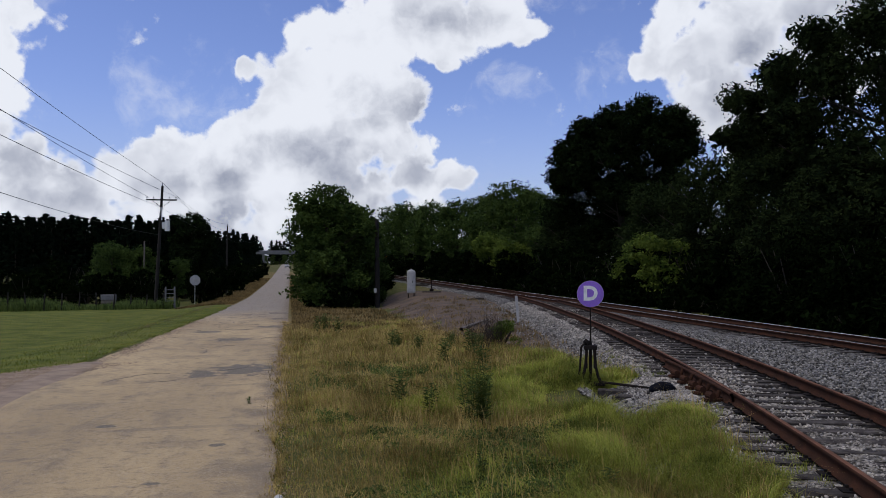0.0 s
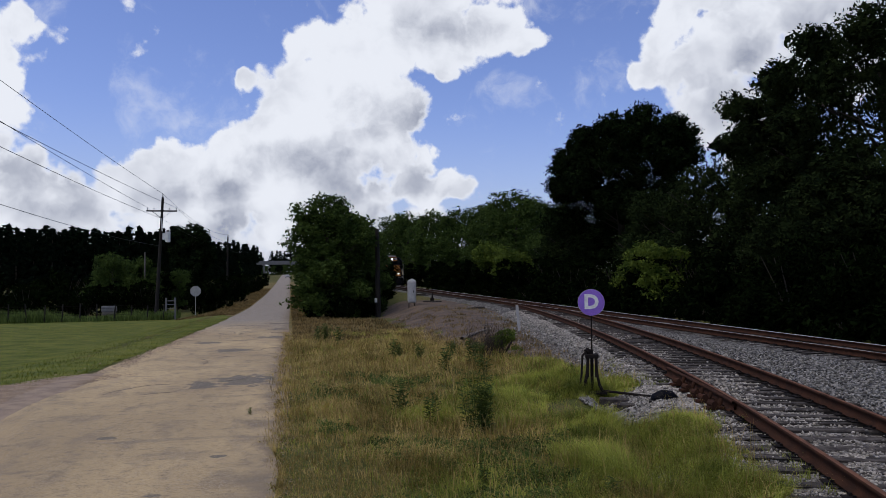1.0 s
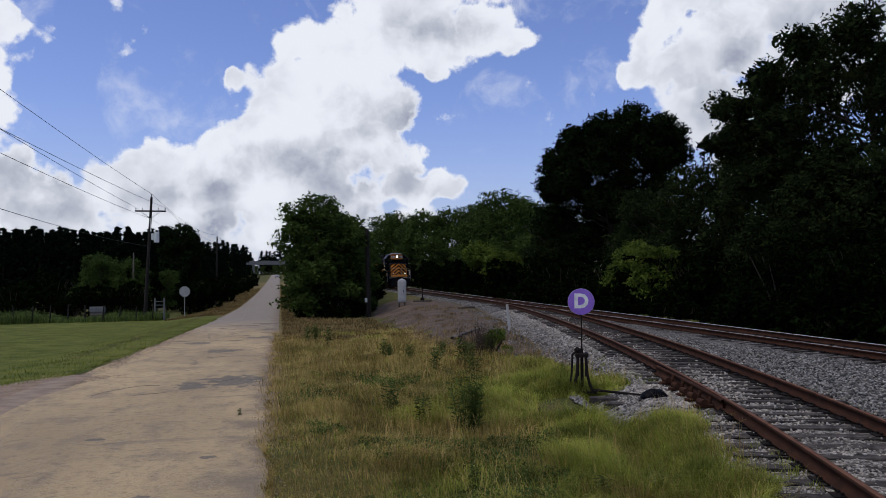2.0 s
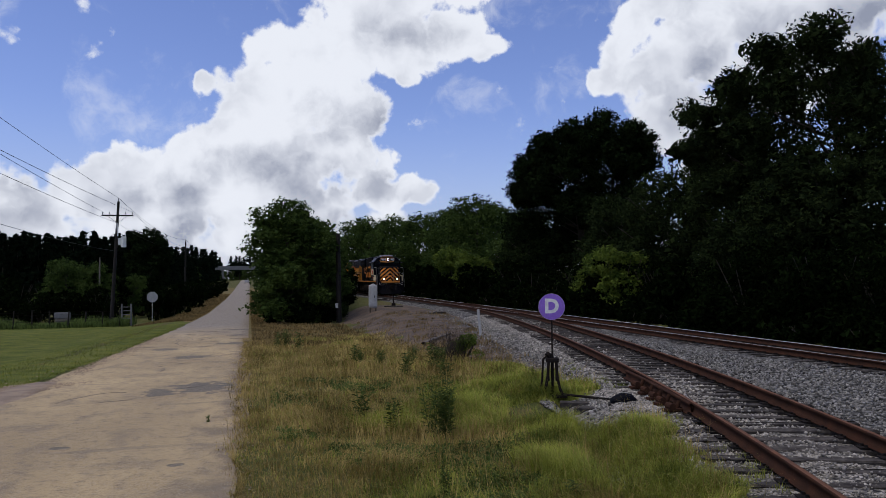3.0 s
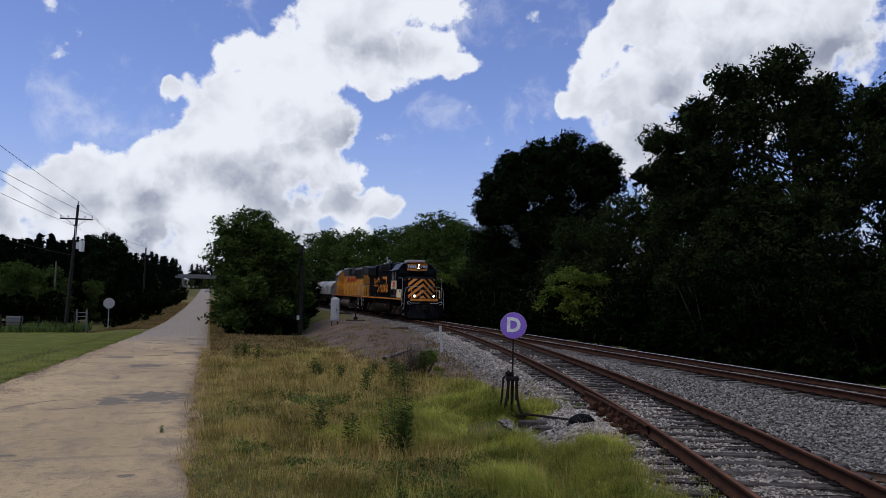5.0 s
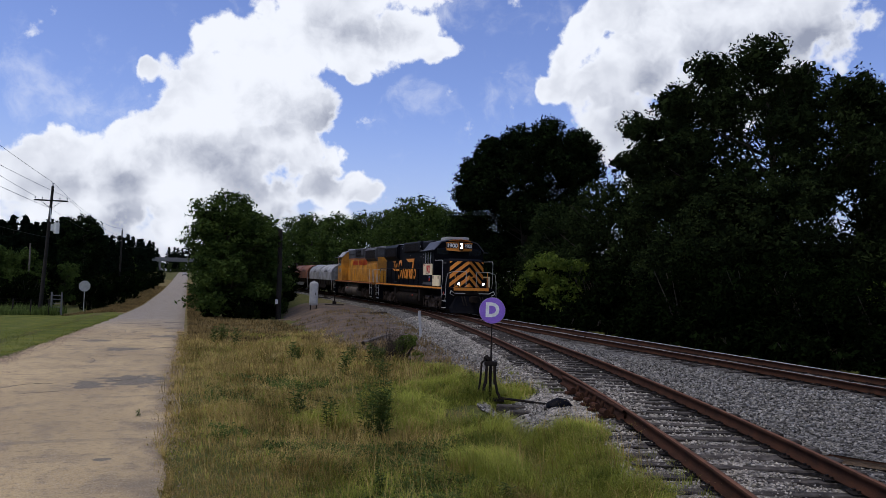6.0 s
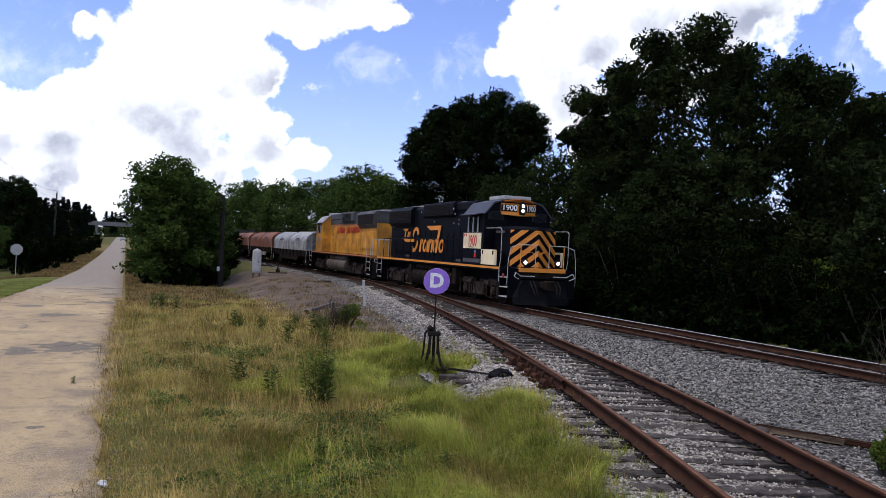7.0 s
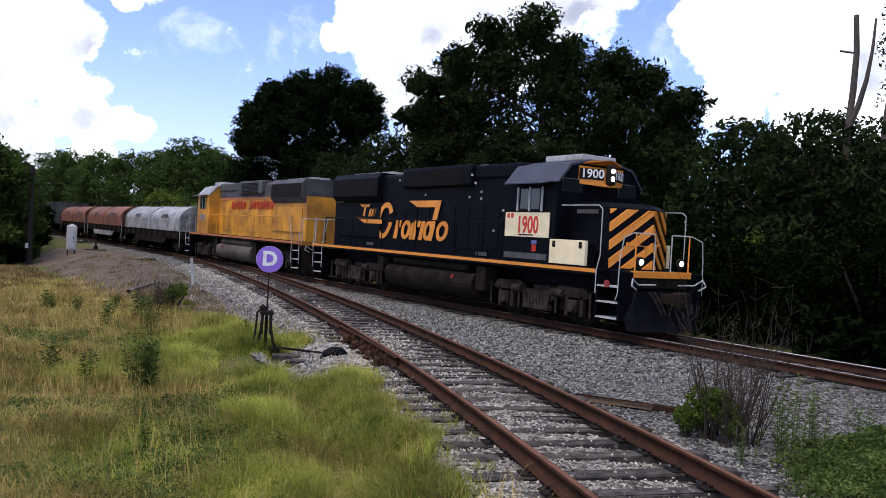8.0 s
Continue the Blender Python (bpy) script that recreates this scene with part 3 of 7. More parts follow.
def grid_mesh(name, xs, ys, zf, material, smooth=True):
    X, Y = np.meshgrid(xs, ys)
    V = np.stack([X, Y, zf(X, Y)], -1).reshape(-1, 3)
    nx, ny = len(xs), len(ys)
    i = (np.arange(ny - 1)[:, None] * nx + np.arange(nx - 1)[None]).ravel()
    return mesh_np(name, V, np.stack([i, i + 1, i + 1 + nx, i + nx], 1), material, smooth)


def strip_mesh(name, ys, left, right, zf, cols, material):
    """A long strip between two edges that are functions of y."""
    u = np.linspace(0, 1, cols)
    Y = np.repeat(np.asarray(ys)[:, None], cols, 1)
    X = left(Y) * (1 - u) + right(Y) * u
    V = np.stack([X, Y, zf(X, Y)], -1).reshape(-1, 3)
    n = len(ys)
    i = (np.arange(n - 1)[:, None] * cols + np.arange(cols - 1)[None]).ravel()
    return mesh_np(name, V, np.stack([i, i + 1, i + 1 + cols, i + cols], 1), material, True)


def ground_material():
    """Verge: soil, dry turf and bare bank blended by broad noise."""
    m = bpy.data.materials.new("turf_and_soil")
    m.use_nodes = True
    nt = m.node_tree
    N, L = nt.nodes.new, nt.links.new
    p = nt.nodes["Principled BSDF"]
    p.inputs["Roughness"].default_value, p.inputs["Specular IOR Level"].default_value = 0.95, 0.1
    co = N("ShaderNodeTexCoord").outputs["Object"]
    out = []
    for s, d in ((0.22, 5.0), (2.2, 6.0), (26.0, 4.0)):
        n = N("ShaderNodeTexNoise")
        n.inputs["Scale"].default_value, n.inputs["Detail"].default_value = s, d
        L(co, n.inputs["Vector"])
        out.append(n.outputs["Fac"])
    ramp = N("ShaderNodeValToRGB")
    ramp.color_ramp.elements[0].position, ramp.color_ramp.elements[1].position = 0.36, 0.66
    # turf tones lowered so gaps between the blades look shaded
    ramp.color_ramp.elements[0].color, ramp.color_ramp.elements[1].color = (0.05, 0.066, 0.015, 1), (0.15, 0.11, 0.052, 1)
    e = ramp.color_ramp.elements.new(0.5)
    e.color = (0.085, 0.09, 0.024, 1)
    a = N("ShaderNodeMath")
    a.operation = "MULTIPLY_ADD"
    a.inputs[1].default_value = 0.5
    L(out[1], a.inputs[0])
    b = N("ShaderNodeMath")
    b.operation = "MULTIPLY"
    b.inputs[1].default_value = 0.5
    L(out[0], b.inputs[0]), L(b.outputs[0], a.inputs[2]), L(a.outputs[0], ramp.inputs[0])
    h = N("ShaderNodeHueSaturation")
    v = N("ShaderNodeMath")
    v.operation = "MULTIPLY_ADD"
    v.inputs[1].default_value, v.inputs[2].default_value = 0.9, 0.5
    L(out[2], v.inputs[0]), L(v.outputs[0], h.inputs["Value"]), L(ramp.outputs[0], h.inputs["Color"])
    L(h.outputs[0], p.inputs["Base Color"])
    bp = N("ShaderNodeBump")
    bp.inputs["Strength"].default_value, bp.inputs["Distance"].default_value = 0.7, 0.05
    L(out[2], bp.inputs["Height"]), L(bp.outputs[0], p.inputs["Normal"])
    return m


M["turf"] = ground_material()


def spread(*runs):
    return np.unique(np.concatenate([np.arange(a, b, s) for a, b, s in runs]))


def build_ground():
    xs = spread((-2000, -200, 150), (-200, -30, 10), (-30, -8, 1.0), (-8, 20, 0.4), (20, 40, 2), (40, 200, 10), (200, 2001, 150))
    ys = spread((-400, -20, 20), (-20, 0, 1), (0, 60, 0.5), (60, 160, 2), (160, 500, 10), (500, 3001, 100))
    tagged(new("ground", grid_mesh("ground", xs, ys, ground_z, M["turf"])), "sloping verge of dry and green turf", "ground", kind="structure")
    ys = spread((-30, 60, 0.2), (60, 160, 2), (160, 700, 8))
    left = lambda y: -np.interp(y, [-30, 10, 15, 19, 30, 54, 700], [5.4, 5.3, 5.0, 4.6, 4.4, 4.3, 4.3]) + 0.08 * np.sin(y * 1.7) + 0.04 * np.sin(y * 4.1)
    right = lambda y: np.interp(y, [-30, 8, 24, 700], [-0.35, -0.15, 0.05, 0.15]) + 0.05 * np.sin(y * 1.1) + 0.03 * np.sin(y * 2.9)
    zf = lambda x, y: road_z(y) + 0.012 - 0.05 * np.abs((x + 2.2) / 2.4) ** 4 + 0.008 * np.sin(3 * x + y)
    tagged(new("road", strip_mesh("road", ys, left, right, zf, 13, M["asphalt"])), "cracked pale old asphalt lane with worn edges", "road", kind="structure")


def build_field():
    """Mown turf beyond the lane, up to the fence."""
    ys = spread((8, 66.5, 0.5))
    right = lambda y: -np.interp(y, [8, 10, 15, 17.5, 19, 30, 54, 70], [7.6, 7.4, 6.4, 5.6, 4.75, 4.45, 4.35, 4.35]) + 0.10 * np.sin(y * 1.3) + 0.06 * np.sin(y * 3.7)
    left = lambda y: 0 * y - 70.0
    tagged(new("field", strip_mesh("field", ys, left, right, lambda x, y: ground_z(x, y) + 0.012, 60, M["field"])), "mown yellow-green field beside the lane", "field", kind="structure")

    # straw-coloured strips along both sides of the lane, farther down
    ys = spread((28, 80, 0.5), (80, 260, 3))
    near = lambda y: np.interp(y, [8, 24, 700], [-0.15, 0.05, 0.15]) - 0.12
    out = lambda y: np.interp(y, [28, 34, 52, 58, 260], [0.6, 4.0, 5.0, 2.0, 2.2]) + 0.25 * np.sin(y * 0.9)
    tagged(new("verge", strip_mesh("verge", ys, near, out, lambda x, y: ground_z(x, y) + 0.02, 12, M["straw"])), "dry straw-coloured verge beside the lane", "verge", kind="structure")
    ys = spread((62, 80, 0.5), (80, 260, 3))
    out = lambda y: -np.interp(y, [62, 70, 80, 260], [4.6, 7.0, 7.6, 7.4]) + 0.3 * np.sin(y * 0.7)
    tagged(new("verge", strip_mesh("verge", ys, out, lambda y: 0 * y - 4.2, lambda x, y: ground_z(x, y) + 0.02, 12, M["straw"])), "dry straw-coloured verge beside the lane", "verge", kind="structure")


build_ground()
build_field()


# ---- tracks ----
def rail_mesh(name, cx, off, zf, ys, material):
    """One rail: head, web and foot, swept along the track."""
    prof = np.array([(-0.07, -0.17), (0.07, -0.17), (0.07, -0.155), (0.012, -0.135), (0.012, -0.045), (0.036, -0.036), (0.036, -0.008),
                     (0.028, 0.0), (-0.028, 0.0), (-0.036, -0.008), (-0.036, -0.036), (-0.012, -0.045), (-0.012, -0.135), (-0.07, -0.155)])
    y = np.asarray(ys, dtype=float)
    x = cx(y)
    tx = np.gradient(x, y)
    nrm = np.sqrt(1 + tx * tx)
    nx, ny = 1 / nrm, -tx / nrm
    z = zf(y)
    n, k = len(y), len(prof)
    V = np.zeros((n, k, 3))
    V[..., 0] = (x + nx * off)[:, None] + nx[:, None] * prof[:, 0]
    V[..., 1] = (y + ny * off)[:, None] + ny[:, None] * prof[:, 0]
    V[..., 2] = z[:, None] + prof[:, 1]
    i = (np.arange(n - 1)[:, None] * k + np.arange(k)[None]).ravel()
    j = (np.arange(n - 1)[:, None] * k + (np.arange(k)[None] + 1) % k).ravel()
    return mesh_np(name, V.reshape(-1, 3), np.stack([i, i + k, j + k, j], 1), material)


def build_track(name, cx, zf, y0, y1, label, top_material, tie_y0, tie_y1):
    track = tagged(new(name), label, "railway track", kind="structure")
    ys = np.arange(y0, y1 + 0.01, 1.0)
    for off in (-0.7525, 0.7525):
        me = rail_mesh("rail", cx, off, zf, ys, M["rail"])
        me.materials.append(top_material)
        idx = np.zeros(len(me.polygons), dtype=np.int32)
        for k in (7,) + (8,) * (off > 0 and top_material is M["shiny"]):
            idx[k::14] = 1
        me.polygons.foreach_set("material_index", idx)
        part("rail", me, None, track)
    # weathered timber ties, of several shapes
    rng = random.Random(5)
    kinds = []
    for k in range(6):
        bm = bmesh.new()
        box(bm, -1.3 - rng.uniform(0, 0.06), 1.3 + rng.uniform(0, 0.06), -0.10, 0.10, -0.18, 0.0, 0.014)
        for v in bm.verts:
            v.co += Vector((rng.uniform(-0.03, 0.03), rng.uniform(-0.016, 0.016), rng.uniform(-0.018, 0.008)))
        me = bpy.data.meshes.new("tie")
        bm.to_mesh(me)
        bm.free()
        me.materials.append(M["tie"])
        kinds.append(me)
    bm = bmesh.new()
    for s in (-0.7525, 0.7525):
        box(bm, s - 0.17, s + 0.17, -0.09, 0.09, 0.0, 0.012, 0.003)
        for dx in (-0.09, 0.09):
            for dy in (-0.05, 0.05):
                box(bm, s + dx - 0.014, s + dx + 0.014, dy - 0.014, dy + 0.014, 0.0, 0.04)
    plate = bpy.data.meshes.new("tie_plate")
    bm.to_mesh(plate)
    bm.free()
    plate.materials.append(M["iron"])
    y = tie_y0
    while y < tie_y1:
        x, tx = float(cx(y)), float(cx(y + 0.1) - cx(y - 0.1)) / 0.2
        ang = -math.degrees(math.atan(tx)) + rng.uniform(-1.5, 1.5)
        tie = part("tie", kinds[rng.randrange(6)], None, track)
        tie.matrix_basis = pose(x + rng.uniform(-0.06, 0.06), y, float(zf(y)) - 0.183 + rng.uniform(-0.012, 0.003), rng.uniform(-1, 1), rng.uniform(-0.5, 0.5), ang)
        if y < 24:
            pl = part("tie_plate", plate, None, track)
            pl.matrix_basis = pose(x, y, float(zf(y)) - 0.180, 0, 0, -math.degrees(math.atan(tx)))
        y += 0.51 + rng.uniform(-0.04, 0.04)
    return track


def ballast_z(x, y):
    """Crushed stone round both tracks: level with the ties, falling off at the shoulders."""
    sx = siding_x(y)
    top_s, top_m = siding_z(y) - 0.222, main_z(y) - 0.19
    f = np.clip((x - sx) / np.maximum(MAIN_X - sx, 0.3), 0, 1)
    top = top_s * (1 - f) + top_m * f - 0.10 * np.sin(np.pi * f) * np.clip((MAIN_X - sx - 2.5) / 4, 0, 1)
    drop = 0.55 * np.clip((sx - 1.55 - x) / 1.6, 0, 1) ** 1.3 + 0.6 * np.clip((x - MAIN_X - 1.9) / 1.8, 0, 1) ** 1.2
    return top - drop + 0.013 * np.sin(x * 9 + y * 3) * np.sin(y * 11 - x * 2) + 0.012 * np.sin(x * 2.3 - y * 1.7)


def build_ballast():
    ys = spread((-8, 30, 0.25), (30, 160, 1.0))
    left = lambda y: siding_x(y) - 3.3
    right = lambda y: 0 * y + MAIN_X + 4.0
    tagged(new("ballast", strip_mesh("ballast", ys, left, right, ballast_z, 60, M["ballast"])), "grey crushed-stone railway bed", "ballast", kind="structure")

    # paler stone of the siding
    ys = spread((1, 30, 0.25), (30, 44, 1.0))
    pale = lambda q: (lambda y: siding_x(y) + q * (1.55 + 0.14 * np.sin(y * 2.3) + 0.08 * np.sin(y * 6.1)))
    tagged(new("siding_bed", strip_mesh("siding_bed", ys, pale(-1.55), pale(1), lambda x, y: ballast_z(x, y) + 0.008, 14, M["pale_bed"])), "pale crushed stone of the siding", "ballast", kind="structure")

    # bare soil of the bank, between the verge and the stone
    ys = spread((19, 62, 0.5))
    toe = lambda y: np.interp(y, [0, 10, 30, 50, 100], [1.8, 3.0, 4.4, 5.8, 6.0])
    left = lambda y: np.minimum(toe(y) + 0.5 + 0.35 * np.sin(y * 0.8) + 0.2 * np.sin(y * 2.1) + 2.4 * np.clip((26 - y) / 7, 0, 1), siding_x(y) - 3.0)
    right = lambda y: siding_x(y) - 2.2
    tagged(new("bank", strip_mesh("bank", ys, left, right, lambda x, y: surface_z(x, y) + 0.012, 16, M["bank"])), "bare brown soil bank with thin dry weeds", "bank", kind="structure")


def surface_z(x, y):
    """Top of earth or stone, whichever lies higher."""
    sx = siding_x(y)
    return np.where((x > sx - 3.3) & (x < MAIN_X + 4.0), np.maximum(ground_z(x, y), ballast_z(x, y)), ground_z(x, y))


build_ballast()
build_track("main_track", lambda y: 0 * np.asarray(y, dtype=float) + MAIN_X, main_z, -40, 230, "main line with polished rail tops on timber ties", M["shiny"], 2, 110)
build_track("siding_track", siding_x, siding_z, -12, 58, "rusty siding track on weathered timber ties", M["railtop"], 1.0, 50)


# ---- trees and shrubs ----
def leaf_cloud(rng, centres, radii, per, leaf, flat=0.7):
    """Small leaf-shaped quads gathered round clump centres; returns arrays."""
    n = len(centres) * per
    c = np.repeat(centres, per, 0)
    r = np.repeat(radii, per)
    d = rng.normal(size=(n, 3))
    d /= np.linalg.norm(d, axis=1)[:, None]
    p = c + d * (r * rng.uniform(0.15, 1.0, n) ** 0.6)[:, None] * np.array([1, 1, flat])
    nrm = rng.normal(size=(n, 3)) + d * 0.5 + np.array([0, 0, 0.6])
    nrm /= np.linalg.norm(nrm, axis=1)[:, None]
    u = np.cross(nrm, rng.normal(size=(n, 3)))
    u /= np.linalg.norm(u, axis=1)[:, None]
    v = np.cross(nrm, u)
    s = leaf * rng.uniform(0.6, 1.3, n)[:, None]
    fold = nrm * s * 0.12
    V = np.stack([p - u * s, p + v * s * 0.45 + fold, p + u * s, p - v * s * 0.45 + fold], 1).reshape(-1, 3)
    return V, np.arange(n * 4).reshape(-1, 4)


def shell_points(rng, lobes, n, inner=0.7):
    """Clump centres near the surface of a union of ellipsoid lobes."""
    lob = np.array(lobes, dtype=float)
    w = lob[:, 3] * lob[:, 5]
    pick = rng.choice(len(lob), n * 3, p=w / w.sum())
    d = rng.normal(size=(n * 3, 3))
    d /= np.linalg.norm(d, axis=1)[:, None]
    k = rng.uniform(inner, 1.05, n * 3)
    p = lob[pick, :3] + d * lob[pick, 3:] * k[:, None]
    deep = np.zeros(len(p), dtype=bool)
    for L in lob:
        deep |= (((p - L[:3]) / L[3:]) ** 2).sum(1) < 0.36
    return p[~deep][:n]


def limbs_for(rng, height, spread_r, crown_base, r0, n=9):
    """A tapered, slightly bent trunk with limbs that reach into the crown."""
    lean = rng.uniform(-0.05, 0.05, 2)
    pts = [(np.array([lean[0] * z + 0.08 * math.sin(z), lean[1] * z, z]), r0 * (1 - 0.8 * z / height) + 0.02) for z in np.linspace(-0.3, height * 0.88, 9)]
    paths = [pts]
    for i in range(n):
        z = crown_base * 0.8 + (height * 0.8 - crown_base * 0.8) * (i + 0.5) / n
        a = i * 2.4 + rng.uniform(-0.4, 0.4)
        L = spread_r * rng.uniform(0.6, 0.95) * (1 - 0.45 * i / n)
        b = np.array([lean[0] * z, lean[1] * z, z])
        q = [(b + np.array([math.cos(a) * L * s, math.sin(a) * L * s, L * (0.35 * s + 0.25 * s * s)]), r0 * 0.42 * (1 - 0.85 * s)) for s in (0, 0.25, 0.5, 0.75, 1.0)]
        paths.append(q)
        for k in (2, 3):
            e = q[k][0]
            a2 = a + rng.choice([-1, 1]) * rng.uniform(0.5, 1.0)
            paths.append([(e + np.array([math.cos(a2), math.sin(a2), 0.5]) * L * 0.4 * s, r0 * 0.16 * (1 - 0.8 * s)) for s in (0, 0.5, 1.0)])
    return paths


def broad_lobes(rng, height, rad, base, n=26, taper=0.5):
    """An irregular crown as a pile of ellipsoids."""
    out = []
    for i in range(n):
        f = (i + 0.5) / n
        z = base + (height - base) * (0.12 + 0.76 * f)
        w = rad * (1 - taper * abs(f - 0.42) ** 1.3 * 1.6)
        a = i * 2.399 + rng.uniform(-0.5, 0.5)
        rr = rad * rng.uniform(0.18, 0.36)
        o = max(w - rr, 0) * rng.uniform(0.55, 1.0)
        out.append((math.cos(a) * o, math.sin(a) * o, z, rr, rr, rr * rng.uniform(0.65, 0.9)))
    out.append((0, 0, base + (height - base) * 0.5, rad * 0.5, rad * 0.5, (height - base) * 0.36))
    out.append((0, 0, height - rad * 0.32, rad * 0.36, rad * 0.36, rad * 0.32))
    return out


def broad_tree(seed, height, rad, base, clumps, per, leaf, material, label, category="tree", name="tree", taper=0.5, trunk_r=None, clump_r=0.55):
    rng = np.random.default_rng(seed)
    tree = tagged(new(name), label, category)
    lobes = broad_lobes(rng, height, rad, base, taper=taper)
    V, F = tubes(limbs_for(rng, height * 0.94, rad, base, trunk_r or height * 0.018))
    part("trunk", mesh_np("trunk", V, F, M["bark"], True), None, tree)
    c = shell_points(rng, lobes, clumps)
    V, F = leaf_cloud(rng, c, rng.uniform(0.6, 1.3, len(c)) * clump_r, per, leaf)
    # shaded inner foliage, larger and sparser
    ci = np.array(lobes)[rng.integers(0, len(lobes), clumps // 4)]
    ci = ci[:, :3] + rng.normal(size=(len(ci), 3)) * ci[:, 3:] * 0.35
    V2, F2 = leaf_cloud(rng, ci, np.full(len(ci), clump_r * 1.6), max(per // 2, 6), leaf * 1.7)
    part("crown", mesh_np("crown", np.concatenate([V, V2]), np.concatenate([F, F2 + len(V)]), material), None, tree)
    return tree


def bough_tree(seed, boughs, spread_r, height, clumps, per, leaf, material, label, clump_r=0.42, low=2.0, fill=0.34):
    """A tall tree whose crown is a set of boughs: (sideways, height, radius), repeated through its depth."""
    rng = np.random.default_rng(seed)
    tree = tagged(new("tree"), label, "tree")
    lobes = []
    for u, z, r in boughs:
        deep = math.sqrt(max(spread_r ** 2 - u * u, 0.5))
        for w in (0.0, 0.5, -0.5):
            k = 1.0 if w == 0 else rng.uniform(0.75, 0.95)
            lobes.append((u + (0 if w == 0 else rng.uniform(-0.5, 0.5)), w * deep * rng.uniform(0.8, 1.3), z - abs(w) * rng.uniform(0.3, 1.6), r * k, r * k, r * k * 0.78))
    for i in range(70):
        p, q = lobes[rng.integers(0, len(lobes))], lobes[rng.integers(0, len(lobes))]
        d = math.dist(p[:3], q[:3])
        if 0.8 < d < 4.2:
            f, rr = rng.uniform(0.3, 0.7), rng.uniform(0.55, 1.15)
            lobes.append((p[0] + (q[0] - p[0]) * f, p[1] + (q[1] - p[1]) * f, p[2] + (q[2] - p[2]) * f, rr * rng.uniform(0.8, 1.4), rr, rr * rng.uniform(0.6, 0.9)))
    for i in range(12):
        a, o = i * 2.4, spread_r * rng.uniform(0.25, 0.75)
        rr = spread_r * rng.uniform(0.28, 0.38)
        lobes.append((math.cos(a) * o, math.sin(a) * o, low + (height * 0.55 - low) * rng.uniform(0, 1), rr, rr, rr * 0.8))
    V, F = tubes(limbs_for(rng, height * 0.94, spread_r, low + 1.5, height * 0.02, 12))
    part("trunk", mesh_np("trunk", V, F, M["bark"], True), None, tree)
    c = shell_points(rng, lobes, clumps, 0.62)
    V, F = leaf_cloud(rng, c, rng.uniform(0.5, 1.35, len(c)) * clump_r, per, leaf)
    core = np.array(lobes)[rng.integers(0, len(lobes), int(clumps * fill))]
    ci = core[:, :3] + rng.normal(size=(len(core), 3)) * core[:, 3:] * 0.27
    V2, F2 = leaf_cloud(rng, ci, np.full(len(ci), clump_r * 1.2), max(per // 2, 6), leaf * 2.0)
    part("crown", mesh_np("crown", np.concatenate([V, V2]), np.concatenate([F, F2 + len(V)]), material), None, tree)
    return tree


def shrub(seed, height, rad, clumps, per, leaf, material, label, name="shrub"):
    rng = np.random.default_rng(seed)
    ob = tagged(new(name), label, "shrub")
    paths = []
    for i in range(7):
        a = i * 0.9 + rng.uniform(-0.3, 0.3)
        paths.append([(np.array([math.cos(a) * rad * 0.6 * s, math.sin(a) * rad * 0.6 * s, -0.2 + height * 0.85 * s ** 0.8]), 0.05 * (1 - 0.8 * s)) for s in (0, 0.3, 0.6, 1.0)])
    V, F = tubes(paths, 5)
    part("stem", mesh_np("stem", V, F, M["bark"], True), None, ob)
    lobes = []
    for i in range(9):
        a, o = i * 2.4, rad * rng.uniform(0.2, 0.75)
        rr = rad * rng.uniform(0.3, 0.5)
        lobes.append((math.cos(a) * o, math.sin(a) * o, height * rng.uniform(0.2, 0.8), rr, rr, height * rng.uniform(0.16, 0.28)))
    c = shell_points(rng, lobes, clumps, 0.5)
    V, F = leaf_cloud(rng, c, rng.uniform(0.5, 1.2, len(c)) * rad * 0.2, per, leaf)
    part("foliage", mesh_np("foliage", V, F, material), None, ob)
    return ob


def pine(seed, height, rad, base, label):
    """A tall conifer: whorls of drooping boughs with needle sprays."""
    rng = np.random.default_rng(seed)
    tree = tagged(new("pine_tree"), label, "tree")
    paths = [[(np.array([0, 0, z]), 0.02 + 0.2 * (1 - z / height)) for z in np.linspace(-0.5, height, 6)]]
    C = []
    z = base
    while z < height:
        f = (z - base) / (height - base)
        L = rad * (1 - f) ** 0.75 * rng.uniform(0.7, 1.1) + 0.06
        for k in range(5):
            a = rng.uniform(0, 6.28)
            for s in np.linspace(0.3, 1, 4 if f < 0.7 else 2):
                C.append((math.cos(a) * L * s, math.sin(a) * L * s, z + 0.2 * L * s))
        z += height * 0.045
    V, F = tubes(paths, 5)
    part("trunk", mesh_np("trunk", V, F, M["bark"], True), None, tree)
    C = np.array(C)
    V, F = leaf_cloud(rng, C, 0.28 + 0.5 * np.clip((height - C[:, 2]) / (height - base), 0, 1), 5, 0.40)
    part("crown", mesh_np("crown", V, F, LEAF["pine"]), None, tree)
    return tree


def at(ob, x, y, rz=0.0, s=1.0, sz=None, sink=0.1):
    """Stand a thing on the ground."""
    ob.matrix_basis = Matrix.Translation((x, y, float(ground_z(x, y)) - sink)) @ pose(0, 0, 0, 0, 0, rz) @ Matrix.Diagonal((s, s, sz or s, 1))
    return ob


def again(ob, x, y, rz=0.0, s=1.0, sz=None, sink=0.1):
    m = Matrix.Translation((x, y, float(ground_z(x, y)) - sink)) @ pose(0, 0, 0, 0, 0, rz) @ Matrix.Diagonal((s, s, sz or s, 1))
    c = copy_thing(ob, Matrix.Identity(4))
    c.matrix_basis = m
    return c


